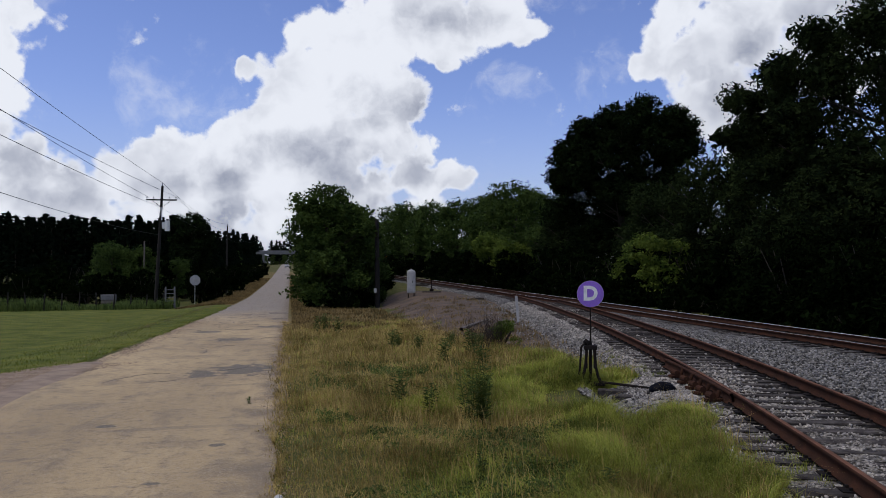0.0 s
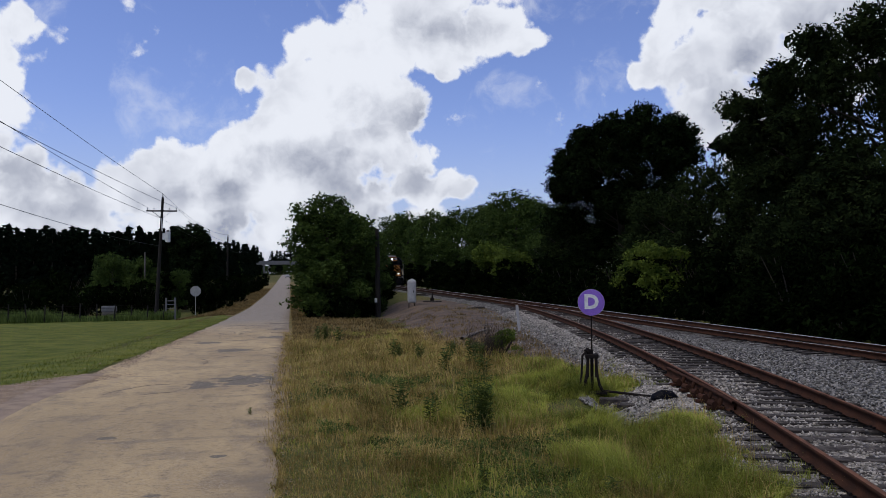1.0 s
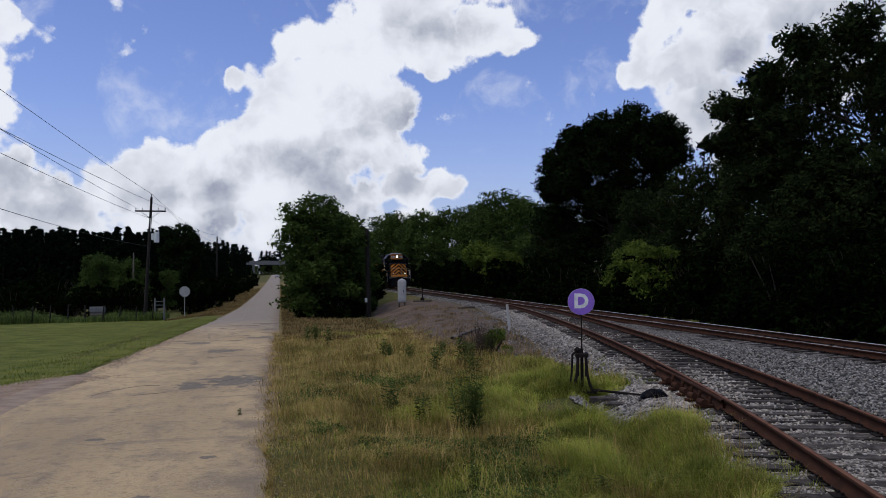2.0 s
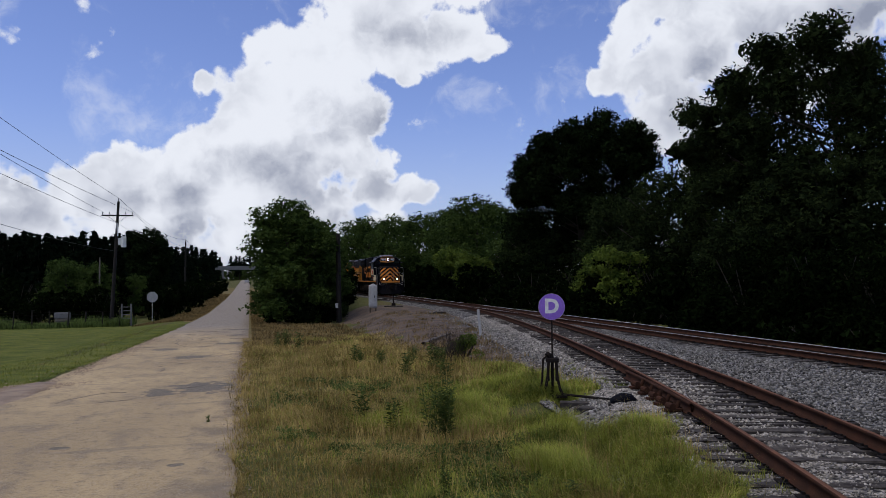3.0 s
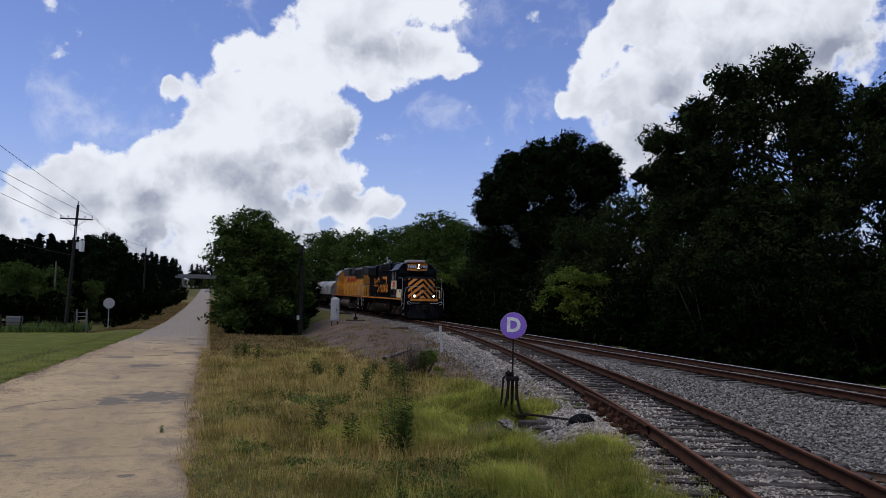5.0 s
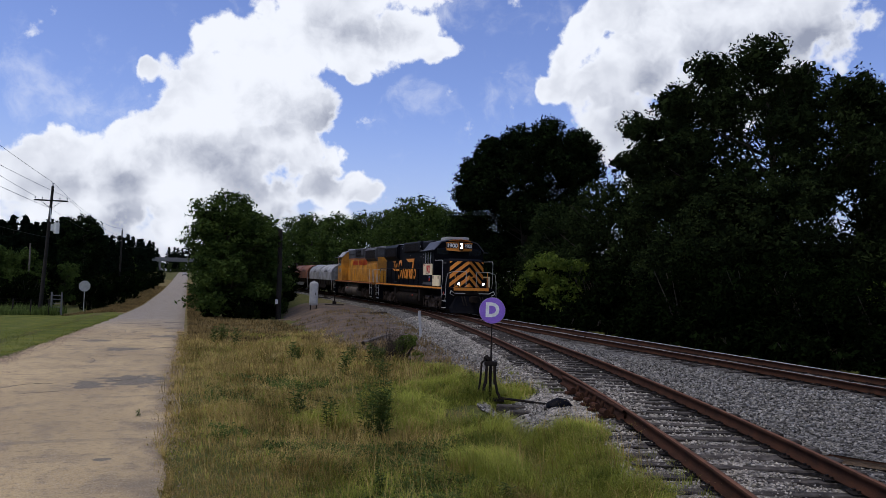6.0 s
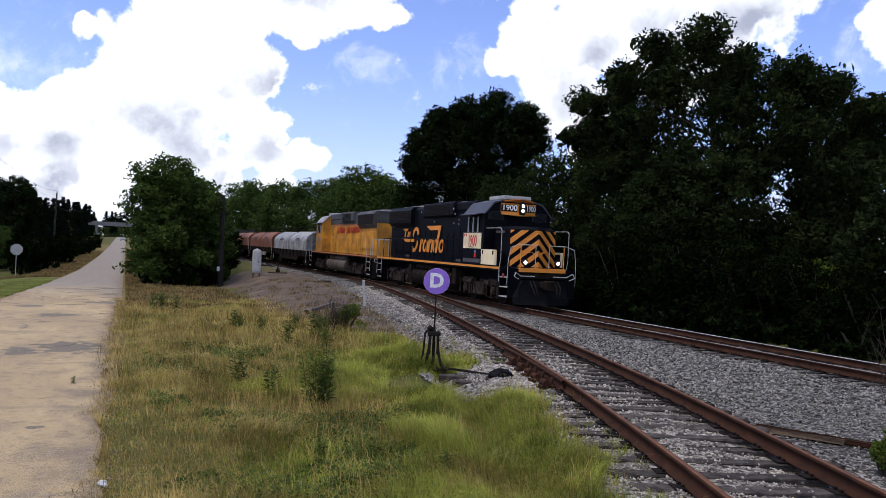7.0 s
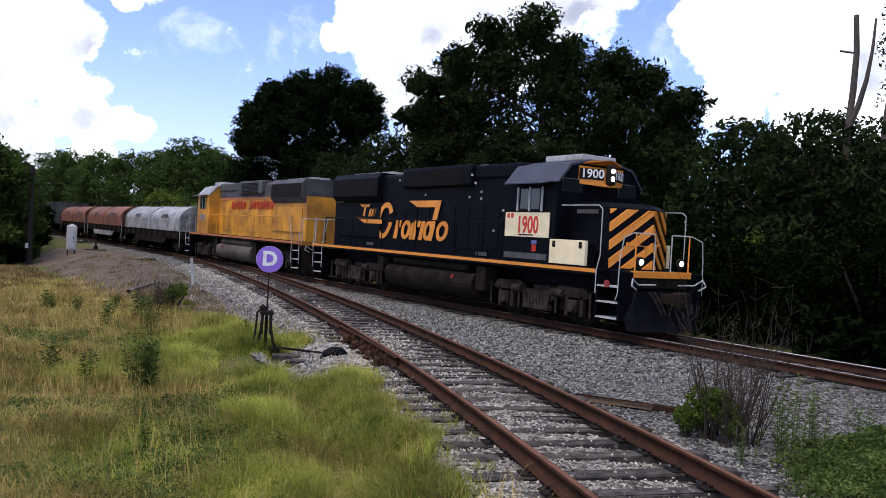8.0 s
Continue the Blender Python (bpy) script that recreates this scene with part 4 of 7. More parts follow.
def plant_trees():
    rng = random.Random(11)
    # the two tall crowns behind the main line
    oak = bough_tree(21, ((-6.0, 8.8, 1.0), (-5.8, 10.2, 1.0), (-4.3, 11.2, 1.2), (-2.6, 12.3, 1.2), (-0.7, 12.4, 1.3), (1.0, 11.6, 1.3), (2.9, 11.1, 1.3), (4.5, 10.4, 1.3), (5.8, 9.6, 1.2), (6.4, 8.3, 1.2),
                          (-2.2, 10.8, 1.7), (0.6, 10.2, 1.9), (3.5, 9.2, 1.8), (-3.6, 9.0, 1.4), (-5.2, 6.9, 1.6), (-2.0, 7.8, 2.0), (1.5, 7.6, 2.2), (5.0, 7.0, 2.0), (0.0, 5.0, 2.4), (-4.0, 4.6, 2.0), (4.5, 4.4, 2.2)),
                     6.9, 13.6, 4300, 30, 0.095, LEAF["oak"], "tall green oak with a broad uneven crown beside the line, some shade in its leaf colour", fill=0.5)
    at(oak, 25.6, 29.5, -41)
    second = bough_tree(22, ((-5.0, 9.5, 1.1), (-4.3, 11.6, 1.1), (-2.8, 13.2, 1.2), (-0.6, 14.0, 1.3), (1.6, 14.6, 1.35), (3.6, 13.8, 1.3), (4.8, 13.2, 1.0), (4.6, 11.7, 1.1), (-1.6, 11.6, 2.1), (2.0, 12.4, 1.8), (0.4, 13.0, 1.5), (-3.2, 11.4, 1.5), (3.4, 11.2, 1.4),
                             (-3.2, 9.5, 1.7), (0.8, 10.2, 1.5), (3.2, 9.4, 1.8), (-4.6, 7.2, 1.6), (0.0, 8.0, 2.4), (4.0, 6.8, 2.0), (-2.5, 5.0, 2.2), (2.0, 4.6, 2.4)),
                        5.6, 16.0, 3800, 24, 0.125, LEAF["dark"], "tall dense tree with a rounded crown beside the line, leaf colour darkened for shade", 0.48, fill=0.33)
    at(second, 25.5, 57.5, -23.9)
    right = broad_tree(23, 8.6, 4.2, 0.8, 1000, 15, 0.13, LEAF["oak"], "mid-height broadleaf tree at the wood's edge, some shade in its leaf colour", clump_r=0.45)
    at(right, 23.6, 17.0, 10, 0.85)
    mid = broad_tree(24, 11.6, 5.6, 1.0, 850, 17, 0.17, LEAF["mid"], "rounded green broadleaf tree in the wood", clump_r=0.65)
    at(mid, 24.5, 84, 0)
    behind = broad_tree(27, 16.0, 6.2, 1.5, 640, 13, 0.30, LEAF["dark"], "broadleaf tree in the depth of the wood, leaf colour darkened for shade", clump_r=0.7)
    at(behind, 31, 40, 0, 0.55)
    # the wood goes on behind and along the line
    for x, y, s in ((26, 72, 0.8), (24.5, 95, 0.95), (23, 108, 0.98), (22, 122, 1.05), (31, 98, 1.0), (29, 112, 1.1), (20.5, 138, 1.1), (29, 66, 0.75), (21, 156, 1.15), (14.5, 175, 1.15), (18, 190, 1.2)):
        again(mid, x, y, rng.uniform(0, 360), s * rng.uniform(0.95, 1.05))
    # in these two rows, trees with y below 6 are unseen, added for shading
    for x, y, s in ((33, 20, 0.44), (28, 12, 0.40), (26, 5, 0.40), (26, -3, 0.45), (28, -12, 0.5), (34, 6, 0.5), (34, 30, 0.6)):
        again(behind, x, y, rng.uniform(0, 360), s * rng.uniform(0.95, 1.05))
    for x, y, s in ((25.2, 36.6, 0.98), (24.5, 42.5, 1.02), (24.0, 48, 0.95), (24.0, 66, 0.95), (22.5, 10.5, 0.78), (23.0, 13.8, 0.84), (22.5, 5.5, 0.78), (23, 0, 0.8)):
        again(right, x, y, rng.uniform(0, 360), s * rng.uniform(0.95, 1.05))
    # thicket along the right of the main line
    low = shrub(31, 3.4, 1.9, 430, 18, 0.095, LEAF["thicket"], "dense green thicket shrub beside the main line, shade darkened into its leaves")
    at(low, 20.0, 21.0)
    rough = shrub(33, 3.4, 1.9, 210, 13, 0.17, LEAF["thicket"], "dense green thicket shrub at the wood's foot, shade darkened into its leaves")
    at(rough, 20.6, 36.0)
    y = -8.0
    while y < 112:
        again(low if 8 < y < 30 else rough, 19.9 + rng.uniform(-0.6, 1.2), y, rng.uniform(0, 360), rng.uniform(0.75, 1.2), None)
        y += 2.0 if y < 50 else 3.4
    # added low shrubs, their near-black leaves painting shade over the bright turf strip
    skirt = shrub(34, 0.9, 0.8, 95, 10, 0.12, LEAF["thicket"], "low weeds added at the foot of the thicket, coloured as dark as its shade")
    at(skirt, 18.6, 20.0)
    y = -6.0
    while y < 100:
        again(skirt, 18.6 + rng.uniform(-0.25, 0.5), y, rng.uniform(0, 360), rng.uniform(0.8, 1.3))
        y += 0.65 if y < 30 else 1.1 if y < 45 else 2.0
    # lighter leaf colour stands for sunlit leaves in front of the darkened thicket
    lit = shrub(32, 4.2, 2.0, 420, 20, 0.11, LEAF["bright"], "yellow-green sapling clump at the wood's edge, sunlit leaves put into its colour")
    at(lit, 19.6, 39.5, 0, 1.0, 1.0)
    again(lit, 19.6, 73.0, 40, 1.3)
    again(lit, 20.0, 69.0, 90, 1.1)
    again(lit, 19.8, 43.0, 200, 0.8)
    again(lit, 21.8, 19.3, 30, 0.7)
    again(lit, 21.0, 15.2, 200, 0.8)
    # the tree beside the road, and its neighbours further down
    roadside = broad_tree(25, 8.8, 3.5, -0.6, 1700, 20, 0.11, LEAF["mid"], "dense green roadside tree branched to the ground", taper=0.30, clump_r=0.42)
    at(roadside, 2.6, 56.0, 0, 1.13, 1.0)
    hedge = broad_tree(26, 8.8, 3.5, -0.6, 480, 12, 0.22, LEAF["mid"], "dense green tree in the row along the lane", taper=0.30, clump_r=0.55)
    at(hedge, 4.0, 64.0, 200, 0.95)
    again(roadside, 4.9, 59.5, 80, 0.80)
    again(roadside, 6.2, 72, 150, 0.78)
    again(hedge, 8.1, 86, 20, 0.86)
    for i, y in enumerate((70, 80, 92, 106, 122, 140, 160, 185, 215, 255)):
        again(hedge, 3.6 + 0.012 * y + rng.uniform(-0.4, 0.4), y, i * 70, 0.95 + 0.05 * (i % 3))
    for x, y in ((9.2, 100), (9.6, 116), (9, 135), (11, 155)):
        again(hedge, x, y, y * 3, 1.0)
    for x, y, s in ((1.9, 54.2, 0.55), (3.6, 53.4, 0.5), (5.0, 55.8, 0.6), (6.0, 60, 0.7), (6.6, 64, 0.7)):
        again(rough, x, y, x * 50, s)
    for x, y, s in ((10.5, 92, 1.0), (10.8, 104, 1.1), (10.6, 118, 1.1), (10.8, 132, 1.2), (11.2, 146, 1.2), (7.5, 68, 0.8), (8.2, 75, 0.9), (8.8, 82, 0.9), (9.2, 88, 1.0), (5.2, 70, 1.0), (7.0, 95, 1.2), (7.5, 110, 1.2), (8, 128, 1.3), (8.5, 148, 1.3),
                    (18.8, 118, 1.1), (18.8, 128, 1.2), (18.5, 140, 1.2), (18.5, 152, 1.3), (16, 164, 1.4), (13, 166, 1.4), (19, 168, 1.4), (10, 168, 1.4)):
        again(rough, x, y, x * 70 + y * 13, s)
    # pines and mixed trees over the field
    p1 = pine(41, 13.0, 3.0, 2.5, "tall pine in a dense stand beyond the field, needles coloured as if backlit")
    p2 = pine(42, 12.4, 2.8, 2.2, "tall pine in a dense stand beyond the field, needles coloured as if backlit")
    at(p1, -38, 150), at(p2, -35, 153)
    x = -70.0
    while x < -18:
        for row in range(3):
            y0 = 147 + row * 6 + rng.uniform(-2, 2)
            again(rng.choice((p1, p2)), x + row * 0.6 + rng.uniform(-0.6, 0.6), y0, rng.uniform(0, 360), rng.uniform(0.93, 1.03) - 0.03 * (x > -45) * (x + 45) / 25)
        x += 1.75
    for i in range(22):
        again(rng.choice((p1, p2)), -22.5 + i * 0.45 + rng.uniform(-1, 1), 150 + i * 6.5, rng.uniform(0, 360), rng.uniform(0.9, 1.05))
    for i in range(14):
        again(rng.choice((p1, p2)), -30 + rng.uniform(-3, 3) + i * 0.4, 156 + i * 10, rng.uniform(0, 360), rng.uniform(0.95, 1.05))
    for x, y, s in ((-14.8, 84, 0.50), (-17.8, 85, 0.54), (-11.8, 88, 0.40)):
        again(mid, x, y, rng.uniform(0, 360), s)
    again(behind, -12.2, 104, 10, 0.66)
    for x, y, s in ((-14.5, 86, 1.3), (-17.5, 88, 1.2), (-20.5, 90, 1.0), (-24, 92, 1.1), (-28, 95, 0.9), (-11.5, 92, 0.9), (-34, 98, 1.0), (-40, 100, 1.0), (-46, 100, 1.1)):
        again(rough, x, y, rng.uniform(0, 360), s * 1.25)
    x = -62.0
    while x < -11.5:
        again(rough, x, 76 + rng.uniform(-3, 6), rng.uniform(0, 360), rng.uniform(0.7, 1.05))
        x += 2.3
    for i, y in enumerate((78, 92, 106, 122, 140, 160, 185, 215)):
        again(rough, -9.0 + 0.008 * y, y, i * 50, 1.0 + 0.1 * (i % 3))
    for i in range(46):
        again(rng.choice((p1, p2)), -80 + i * 3.1 + rng.uniform(-2, 2), 450 + rng.uniform(0, 40), rng.uniform(0, 360), rng.uniform(1.1, 1.4), None, 1.0)
    for i in range(16):
        again(hedge, -30 + i * 4.0 + rng.uniform(-1, 1), 440 + rng.uniform(0, 25), i * 47, 0.75, None, 1.0)
    for i, y in enumerate((240, 280, 330, 380)):
        again(hedge, -12 - 0.02 * y, y, i * 80, 1.0)
        again(hedge, 9 + 0.02 * y, y + 10, i * 50, 1.0)


plant_trees()


# ---- the train ----
# Each vehicle stands in its own space: rail level is z = 0, its middle is y = 0, and its cab end looks to -y.
def wheelset(parent, y, r=0.51):
    bm = bmesh.new()
    cyl(bm, (-0.95, 0, 0), (0.95, 0, 0), 0.08)
    for s in (-1, 1):
        cyl(bm, (s * 0.70, 0, 0), (s * 0.79, 0, 0), r, seg=28)
        cyl(bm, (s * 0.66, 0, 0), (s * 0.70, 0, 0), r + 0.03, seg=28)
        cyl(bm, (s * 0.79, 0, 0), (s * 0.82, 0, 0), r * 0.55, r * 0.4, seg=20)
    ob = part("wheelset", bm, M["grime"], parent)
    ob.location = (0, y, r)
    ROLLING.append((ob, y, r))
    return ob


ROLLING = []


def loco_truck(parent, y):
    bm = bmesh.new()
    for s in (-1, 1):
        # side frame, dropped in the middle, with pedestals, springs, brake cylinders and journal boxes
        prism_x(bm, [(-1.95, 0.78), (-1.75, 0.98), (-0.8, 1.0), (-0.55, 0.82), (0.55, 0.82), (0.8, 1.0), (1.75, 0.98), (1.95, 0.78), (1.75, 0.72), (0.85, 0.76), (0.5, 0.55), (-0.5, 0.55), (-0.85, 0.76), (-1.75, 0.72)], s * 1.05, s * 1.17)
        for w in (-1.37, 1.37):
            for d in (-0.27, 0.27):
                box(bm, s * 1.11 - 0.06, s * 1.11 + 0.06, w + d - 0.06, w + d + 0.06, 0.26, 0.8, 0.015)
            box(bm, s * 1.14 - 0.10, s * 1.14 + 0.10, w - 0.17, w + 0.17, 0.36, 0.68, 0.04)
            cyl(bm, (s * 1.2, w, 0.51), (s * 1.28, w, 0.51), 0.13, seg=14)
            cyl(bm, (s * 1.2, w + (0.75 if w < 0 else -0.75), 0.82), (s * 1.2, w + (0.35 if w < 0 else -0.35), 0.80), 0.11, seg=12)
            bar(bm, [(s * 1.2, w - 0.62, 0.9), (s * 1.2, w - 0.62, 0.28)], 0.035)
            bar(bm, [(s * 1.2, w + 0.62, 0.9), (s * 1.2, w + 0.62, 0.28)], 0.035)
        box(bm, s * 1.18 - 0.1, s * 1.18 + 0.1, -0.5, 0.5, 0.30, 0.42, 0.02)
        for k in range(-3, 4):
            box(bm, s * 1.18 - 0.09, s * 1.18 + 0.09, k * 0.13 - 0.045, k * 0.13 + 0.045, 0.42, 0.58)
        bar(bm, [(s * 1.22, -0.5, 0.72), (s * 1.22, -0.42, 0.36)], 0.04)
        bar(bm, [(s * 1.22, 0.5, 0.72), (s * 1.22, 0.42, 0.36)], 0.04)
    box(bm, -1.05, 1.05, -0.35, 0.35, 0.55, 0.95, 0.03)
    box(bm, -0.9, 0.9, -1.0, -0.55, 0.35, 0.8, 0.05)
    box(bm, -0.9, 0.9, 0.55, 1.0, 0.35, 0.8, 0.05)
    t = part("truck", bm, M["frame"], parent)
    t.location = (0, y, 0)
    wheelset(t, -1.37), wheelset(t, 1.37)
    return t


def rounded(bm, x, z0, z1, y0, y1, r):
    """A hood: flat sides and a roof with rounded shoulders."""
    pts = [(-x, z0), (-x, z1 - r)]
    pts += [(-x + r - r * math.cos(a), z1 - r + r * math.sin(a)) for a in np.linspace(0.3, math.pi / 2, 5)]
    pts += [(x - r + r * math.sin(a), z1 - r + r * math.cos(a)) for a in np.linspace(0, math.pi / 2 - 0.3, 5)]
    pts += [(x, z1 - r), (x, z0)]
    return prism(bm, pts, y0, y1)


def handrail(parent, side, y0, y1, material, z0=1.55, n=8):
    bm = bmesh.new()
    x = side * 1.46
    for i in range(n + 1):
        y = y0 + (y1 - y0) * i / n
        cyl(bm, (x, y, z0), (x, y, z0 + 1.02), 0.018, seg=6)
    bar(bm, [(x, y0, z0 + 1.02), (x, y1, z0 + 1.02)], 0.02)
    return part("handrail", bm, material, parent)


def steps(parent, side, y, material=None):
    """A corner stepwell with three treads."""
    bm = bmesh.new()
    box(bm, side * 1.02 - 0.03, side * 1.02 + 0.03, y - 0.36, y + 0.36, 0.38, 1.5, 0.01)
    for d in (-0.36, 0.36):
        box(bm, side * 1.24 - 0.22, side * 1.24 + 0.22, y + d - 0.025, y + d + 0.025, 0.36, 1.5, 0.008)
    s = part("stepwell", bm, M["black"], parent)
    for z in (0.38, 0.75, 1.12):
        bm = bmesh.new()
        box(bm, side * 1.26 - 0.22, side * 1.26 + 0.24, y - 0.34, y + 0.34, z, z + 0.035, 0.006)
        part("tread", bm, M["silver"], s)
    return s


def grab(parent, pts, material, r=0.014, name="grab_iron"):
    bm = bmesh.new()
    return part(name, bar(bm, pts, r, 8), material, parent)


def door_lines(parent, x, y0, y1, z0, z1, count, material):
    """Hood doors: thin raised panels with latches."""
    w = (y1 - y0) / count
    for i in range(count):
        bm = bmesh.new()
        a = y0 + i * w
        box(bm, x - 0.012, x + 0.012, a + 0.02, a + w - 0.02, z0, z1, 0.006)
        for z in (z0 + 0.3, z1 - 0.3):
            box(bm, x - 0.03, x + 0.03, a + w - 0.10, a + w - 0.05, z - 0.05, z + 0.05, 0.005)
        part("hood_door", bm, material, parent)


def locomotive(name, body, roof, band, label, heritage):
    """A four-axle road diesel with a short nose, a wide cab and a long narrow hood."""
    lo = tagged(new(name), label, "locomotive")
    # frame and decks
    bm = bmesh.new()
    box(bm, -1.50, 1.50, -7.62, 8.40, 1.36, 1.53, 0.02)
    box(bm, -1.0, 1.0, -8.27, -7.6, 1.36, 1.525, 0.02)
    box(bm, -0.7, 0.7, -8.2, 8.4, 0.95, 1.36, 0.03)
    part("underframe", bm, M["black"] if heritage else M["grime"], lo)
    for s in (-1, 1):
        bm = bmesh.new()
        box(bm, s * 1.505 - 0.006, s * 1.505 + 0.006, -7.60, 8.40, 1.43, 1.52, 0.003)
        part("sill_stripe", bm, M["orange"] if heritage else M["fadedred"], lo)
    for e in (-1, 1):
        bm = bmesh.new()
        w = 1.0 if e < 0 else 1.5
        q = 8.22 if e < 0 else 8.40
        box(bm, -w, w, e * q - 0.08, e * q + 0.08, 1.12, 1.36, 0.01)
        part("end_beam", bm, M["grime"], lo)
        bm = bmesh.new()
        w = 1.04 if e < 0 else 1.5
        q = 8.32 if e < 0 else 8.475
        box(bm, -w, w, e * q - 0.045, e * q + 0.045, 1.37, 1.53, 0.01)
        part("end_sill", bm, M["orange"] if heritage else M["yellow"], lo)
        bm = bmesh.new()
        # coupler shank and knuckle
        box(bm, -0.14, 0.14, min(e * 8.4, e * 8.85), max(e * 8.4, e * 8.85), 0.78, 1.02, 0.03)
        box(bm, -0.22, 0.2, min(e * 8.8, e * 9.1), max(e * 8.8, e * 9.1), 0.72, 1.08, 0.06)
        part("coupler", bm, M["grime"], lo)
        for x in (-0.6, -0.45, 0.45, 0.6):
            bm = bmesh.new()
            bar(bm, [(x, e * 8.5, 1.05), (x * 1.02, e * 8.75, 0.8), (x * 0.9, e * 8.85, 0.55)], 0.028)
            part("air_hose", bm, M["iron"], lo)
        for s in (-1, 1):
            steps(lo, s, e * 7.98)
    # pilot plough
    bm = bmesh.new()
    for q in (-1, 1):
        rows = []
        for z, reach, lean in ((1.06, 0.98, 0.0), (0.72, 1.20, -0.06), (0.40, 1.27, -0.22), (0.14, 1.24, -0.34)):
            rows.append([bm.verts.new((q * reach * f, -8.36 + lean * 0.6 - 0.34 * (1 - f) * (1.1 - z), z)) for f in (0.0, 0.5, 0.86, 1.0)])
            rows[-1][3].co.y += 0.12
        for a, b in zip(rows, rows[1:]):
            for i in range(3):
                bm.faces.new((a[i], a[i + 1], b[i + 1], b[i]))
    bmesh.ops.remove_doubles(bm, verts=bm.verts[:], dist=0.001)
    bmesh.ops.recalc_face_normals(bm, faces=bm.faces[:])
    bmesh.ops.solidify(bm, geom=bm.faces[:], thickness=0.03)
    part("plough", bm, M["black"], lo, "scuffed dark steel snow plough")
    bm = bmesh.new()
    box(bm, -1.40, 1.40, 8.51, 8.57, 0.2, 1.1, 0.01)
    part("rear_pilot", bm, M["grime"], lo)
    # tanks
    bm = bmesh.new()
    pts = [(sx * x, z) for sx, run in ((-1, 1), (1, -1)) for x, z in ((1.22, 1.06), (1.33, 1.03), (1.42, 0.96), (1.47, 0.85), (1.48, 0.73), (1.46, 0.61), (1.41, 0.50), (1.33, 0.40), (1.22, 0.33), (1.08, 0.28), (0.9, 0.26))[::run]]
    prism(bm, pts, -2.6, 2.5)
    part("fuel_tank", bm, M["grime"] if heritage else M["tankdust"], lo, "round-bellied grimy fuel tank")
    for s in (-1, 1):
        bm = bmesh.new()
        cyl(bm, (s * 1.22, -2.2, 1.2), (s * 1.22, 2.2, 1.2), 0.13, seg=14)
        part("air_reservoir", bm, M["grime"] if heritage else M["tankdust"], lo)
        bm = bmesh.new()
        cyl(bm, (s * 1.45, -1.6, 0.9), (s * 1.5, -1.6, 0.9), 0.07)
        part("filler_cap", bm, M["dullred"], lo)
        bm = bmesh.new()
        box(bm, s * 1.2 - 0.25, s * 1.2 + 0.2, -3.2, -2.75, 0.6, 1.3, 0.03)
        part("equipment_box", bm, M["grime"], lo)
        bm = bmesh.new()
        box(bm, s * 1.2 - 0.25, s * 1.2 + 0.2, 2.7, 3.1, 0.75, 1.3, 0.03)
        part("equipment_box", bm, M["grime"], lo)
    loco_truck(lo, -5.2), loco_truck(lo, 5.2)
    # long hood
    bm = bmesh.new()
    rounded(bm, 0.92, 1.53, 4.20, -4.05, 7.7, 0.16)
    hood = part("long_hood", bm, body, lo)
    if not heritage:
        bm = bmesh.new()
        rounded(bm, 0.93, 3.52, 4.215, -4.05, 7.715, 0.16)
        part("roof_band", bm, roof, hood, "faded grey upper hood")
        for s in (-1, 1):
            bm = bmesh.new()
            box(bm, s * 0.936 - 0.004, s * 0.936 + 0.004, -4.05, 7.7, 3.40, 3.51)
            part("hood_stripe", bm, band, hood)
    # dynamic-brake blister, flared radiator end, fans and stacks
    bm = bmesh.new()
    b0, b1 = (-1.75, 2.3) if heritage else (-0.6, 2.7)
    box(bm, -1.1, 1.1, b0, b1, 3.66, 4.33, 0.10)
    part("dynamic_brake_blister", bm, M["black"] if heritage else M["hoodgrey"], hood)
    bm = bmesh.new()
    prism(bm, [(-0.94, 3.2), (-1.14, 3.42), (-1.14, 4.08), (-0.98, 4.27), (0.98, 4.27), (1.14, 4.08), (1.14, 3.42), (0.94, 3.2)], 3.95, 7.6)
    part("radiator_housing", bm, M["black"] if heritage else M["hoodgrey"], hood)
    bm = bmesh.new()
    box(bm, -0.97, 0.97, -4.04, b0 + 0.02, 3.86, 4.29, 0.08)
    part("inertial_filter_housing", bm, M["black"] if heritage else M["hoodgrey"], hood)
    for s in (-1, 1):
        bm = bmesh.new()
        for k in range(9):
            box(bm, s * 1.145 - 0.012, s * 1.145 + 0.012, 4.15, 7.25, 3.44 + k * 0.07, 3.475 + k * 0.07)
        part("radiator_grille", bm, M["iron"], hood)
        bm = bmesh.new()
        for k in range(8):
            box(bm, s * 1.10 - 0.02, s * 1.10 + 0.02, b0 + 0.5, b1 - 0.5, 3.72 + k * 0.065, 3.752 + k * 0.065)
        part("brake_grille", bm, M["iron"], hood)
    if not heritage:
        for s in (-1, 1):
            bm = bmesh.new()
            box(bm, s * 1.15 - 0.006, s * 1.15 + 0.006, 4.05, 7.5, 3.45, 4.06, 0.003)
            part("intake_screen", bm, M["iron"], hood)
    for y in (-1.2, 0.4, 4.6, 5.7, 6.8):
        bm = bmesh.new()
        cyl(bm, (0, y, 4.20), (0, y, 4.36), 0.50, 0.46, seg=24)
        for k in range(6):
            box(bm, -0.42, 0.42, y - 0.40 + k * 0.15, y - 0.37 + k * 0.15, 4.35, 4.385)
        part("roof_fan", bm, M["coilgrey"], hood)
    bm = bmesh.new()
    box(bm, -0.35, 0.35, 2.5, 3.2, 4.18, 4.38, 0.04)
    part("exhaust_stack", bm, M["iron"], hood)
    for s in (-1, 1):
        door_lines(hood, s * 0.925, -3.8, 3.7, 1.75, 3.1, 10, body)
        bm = bmesh.new()
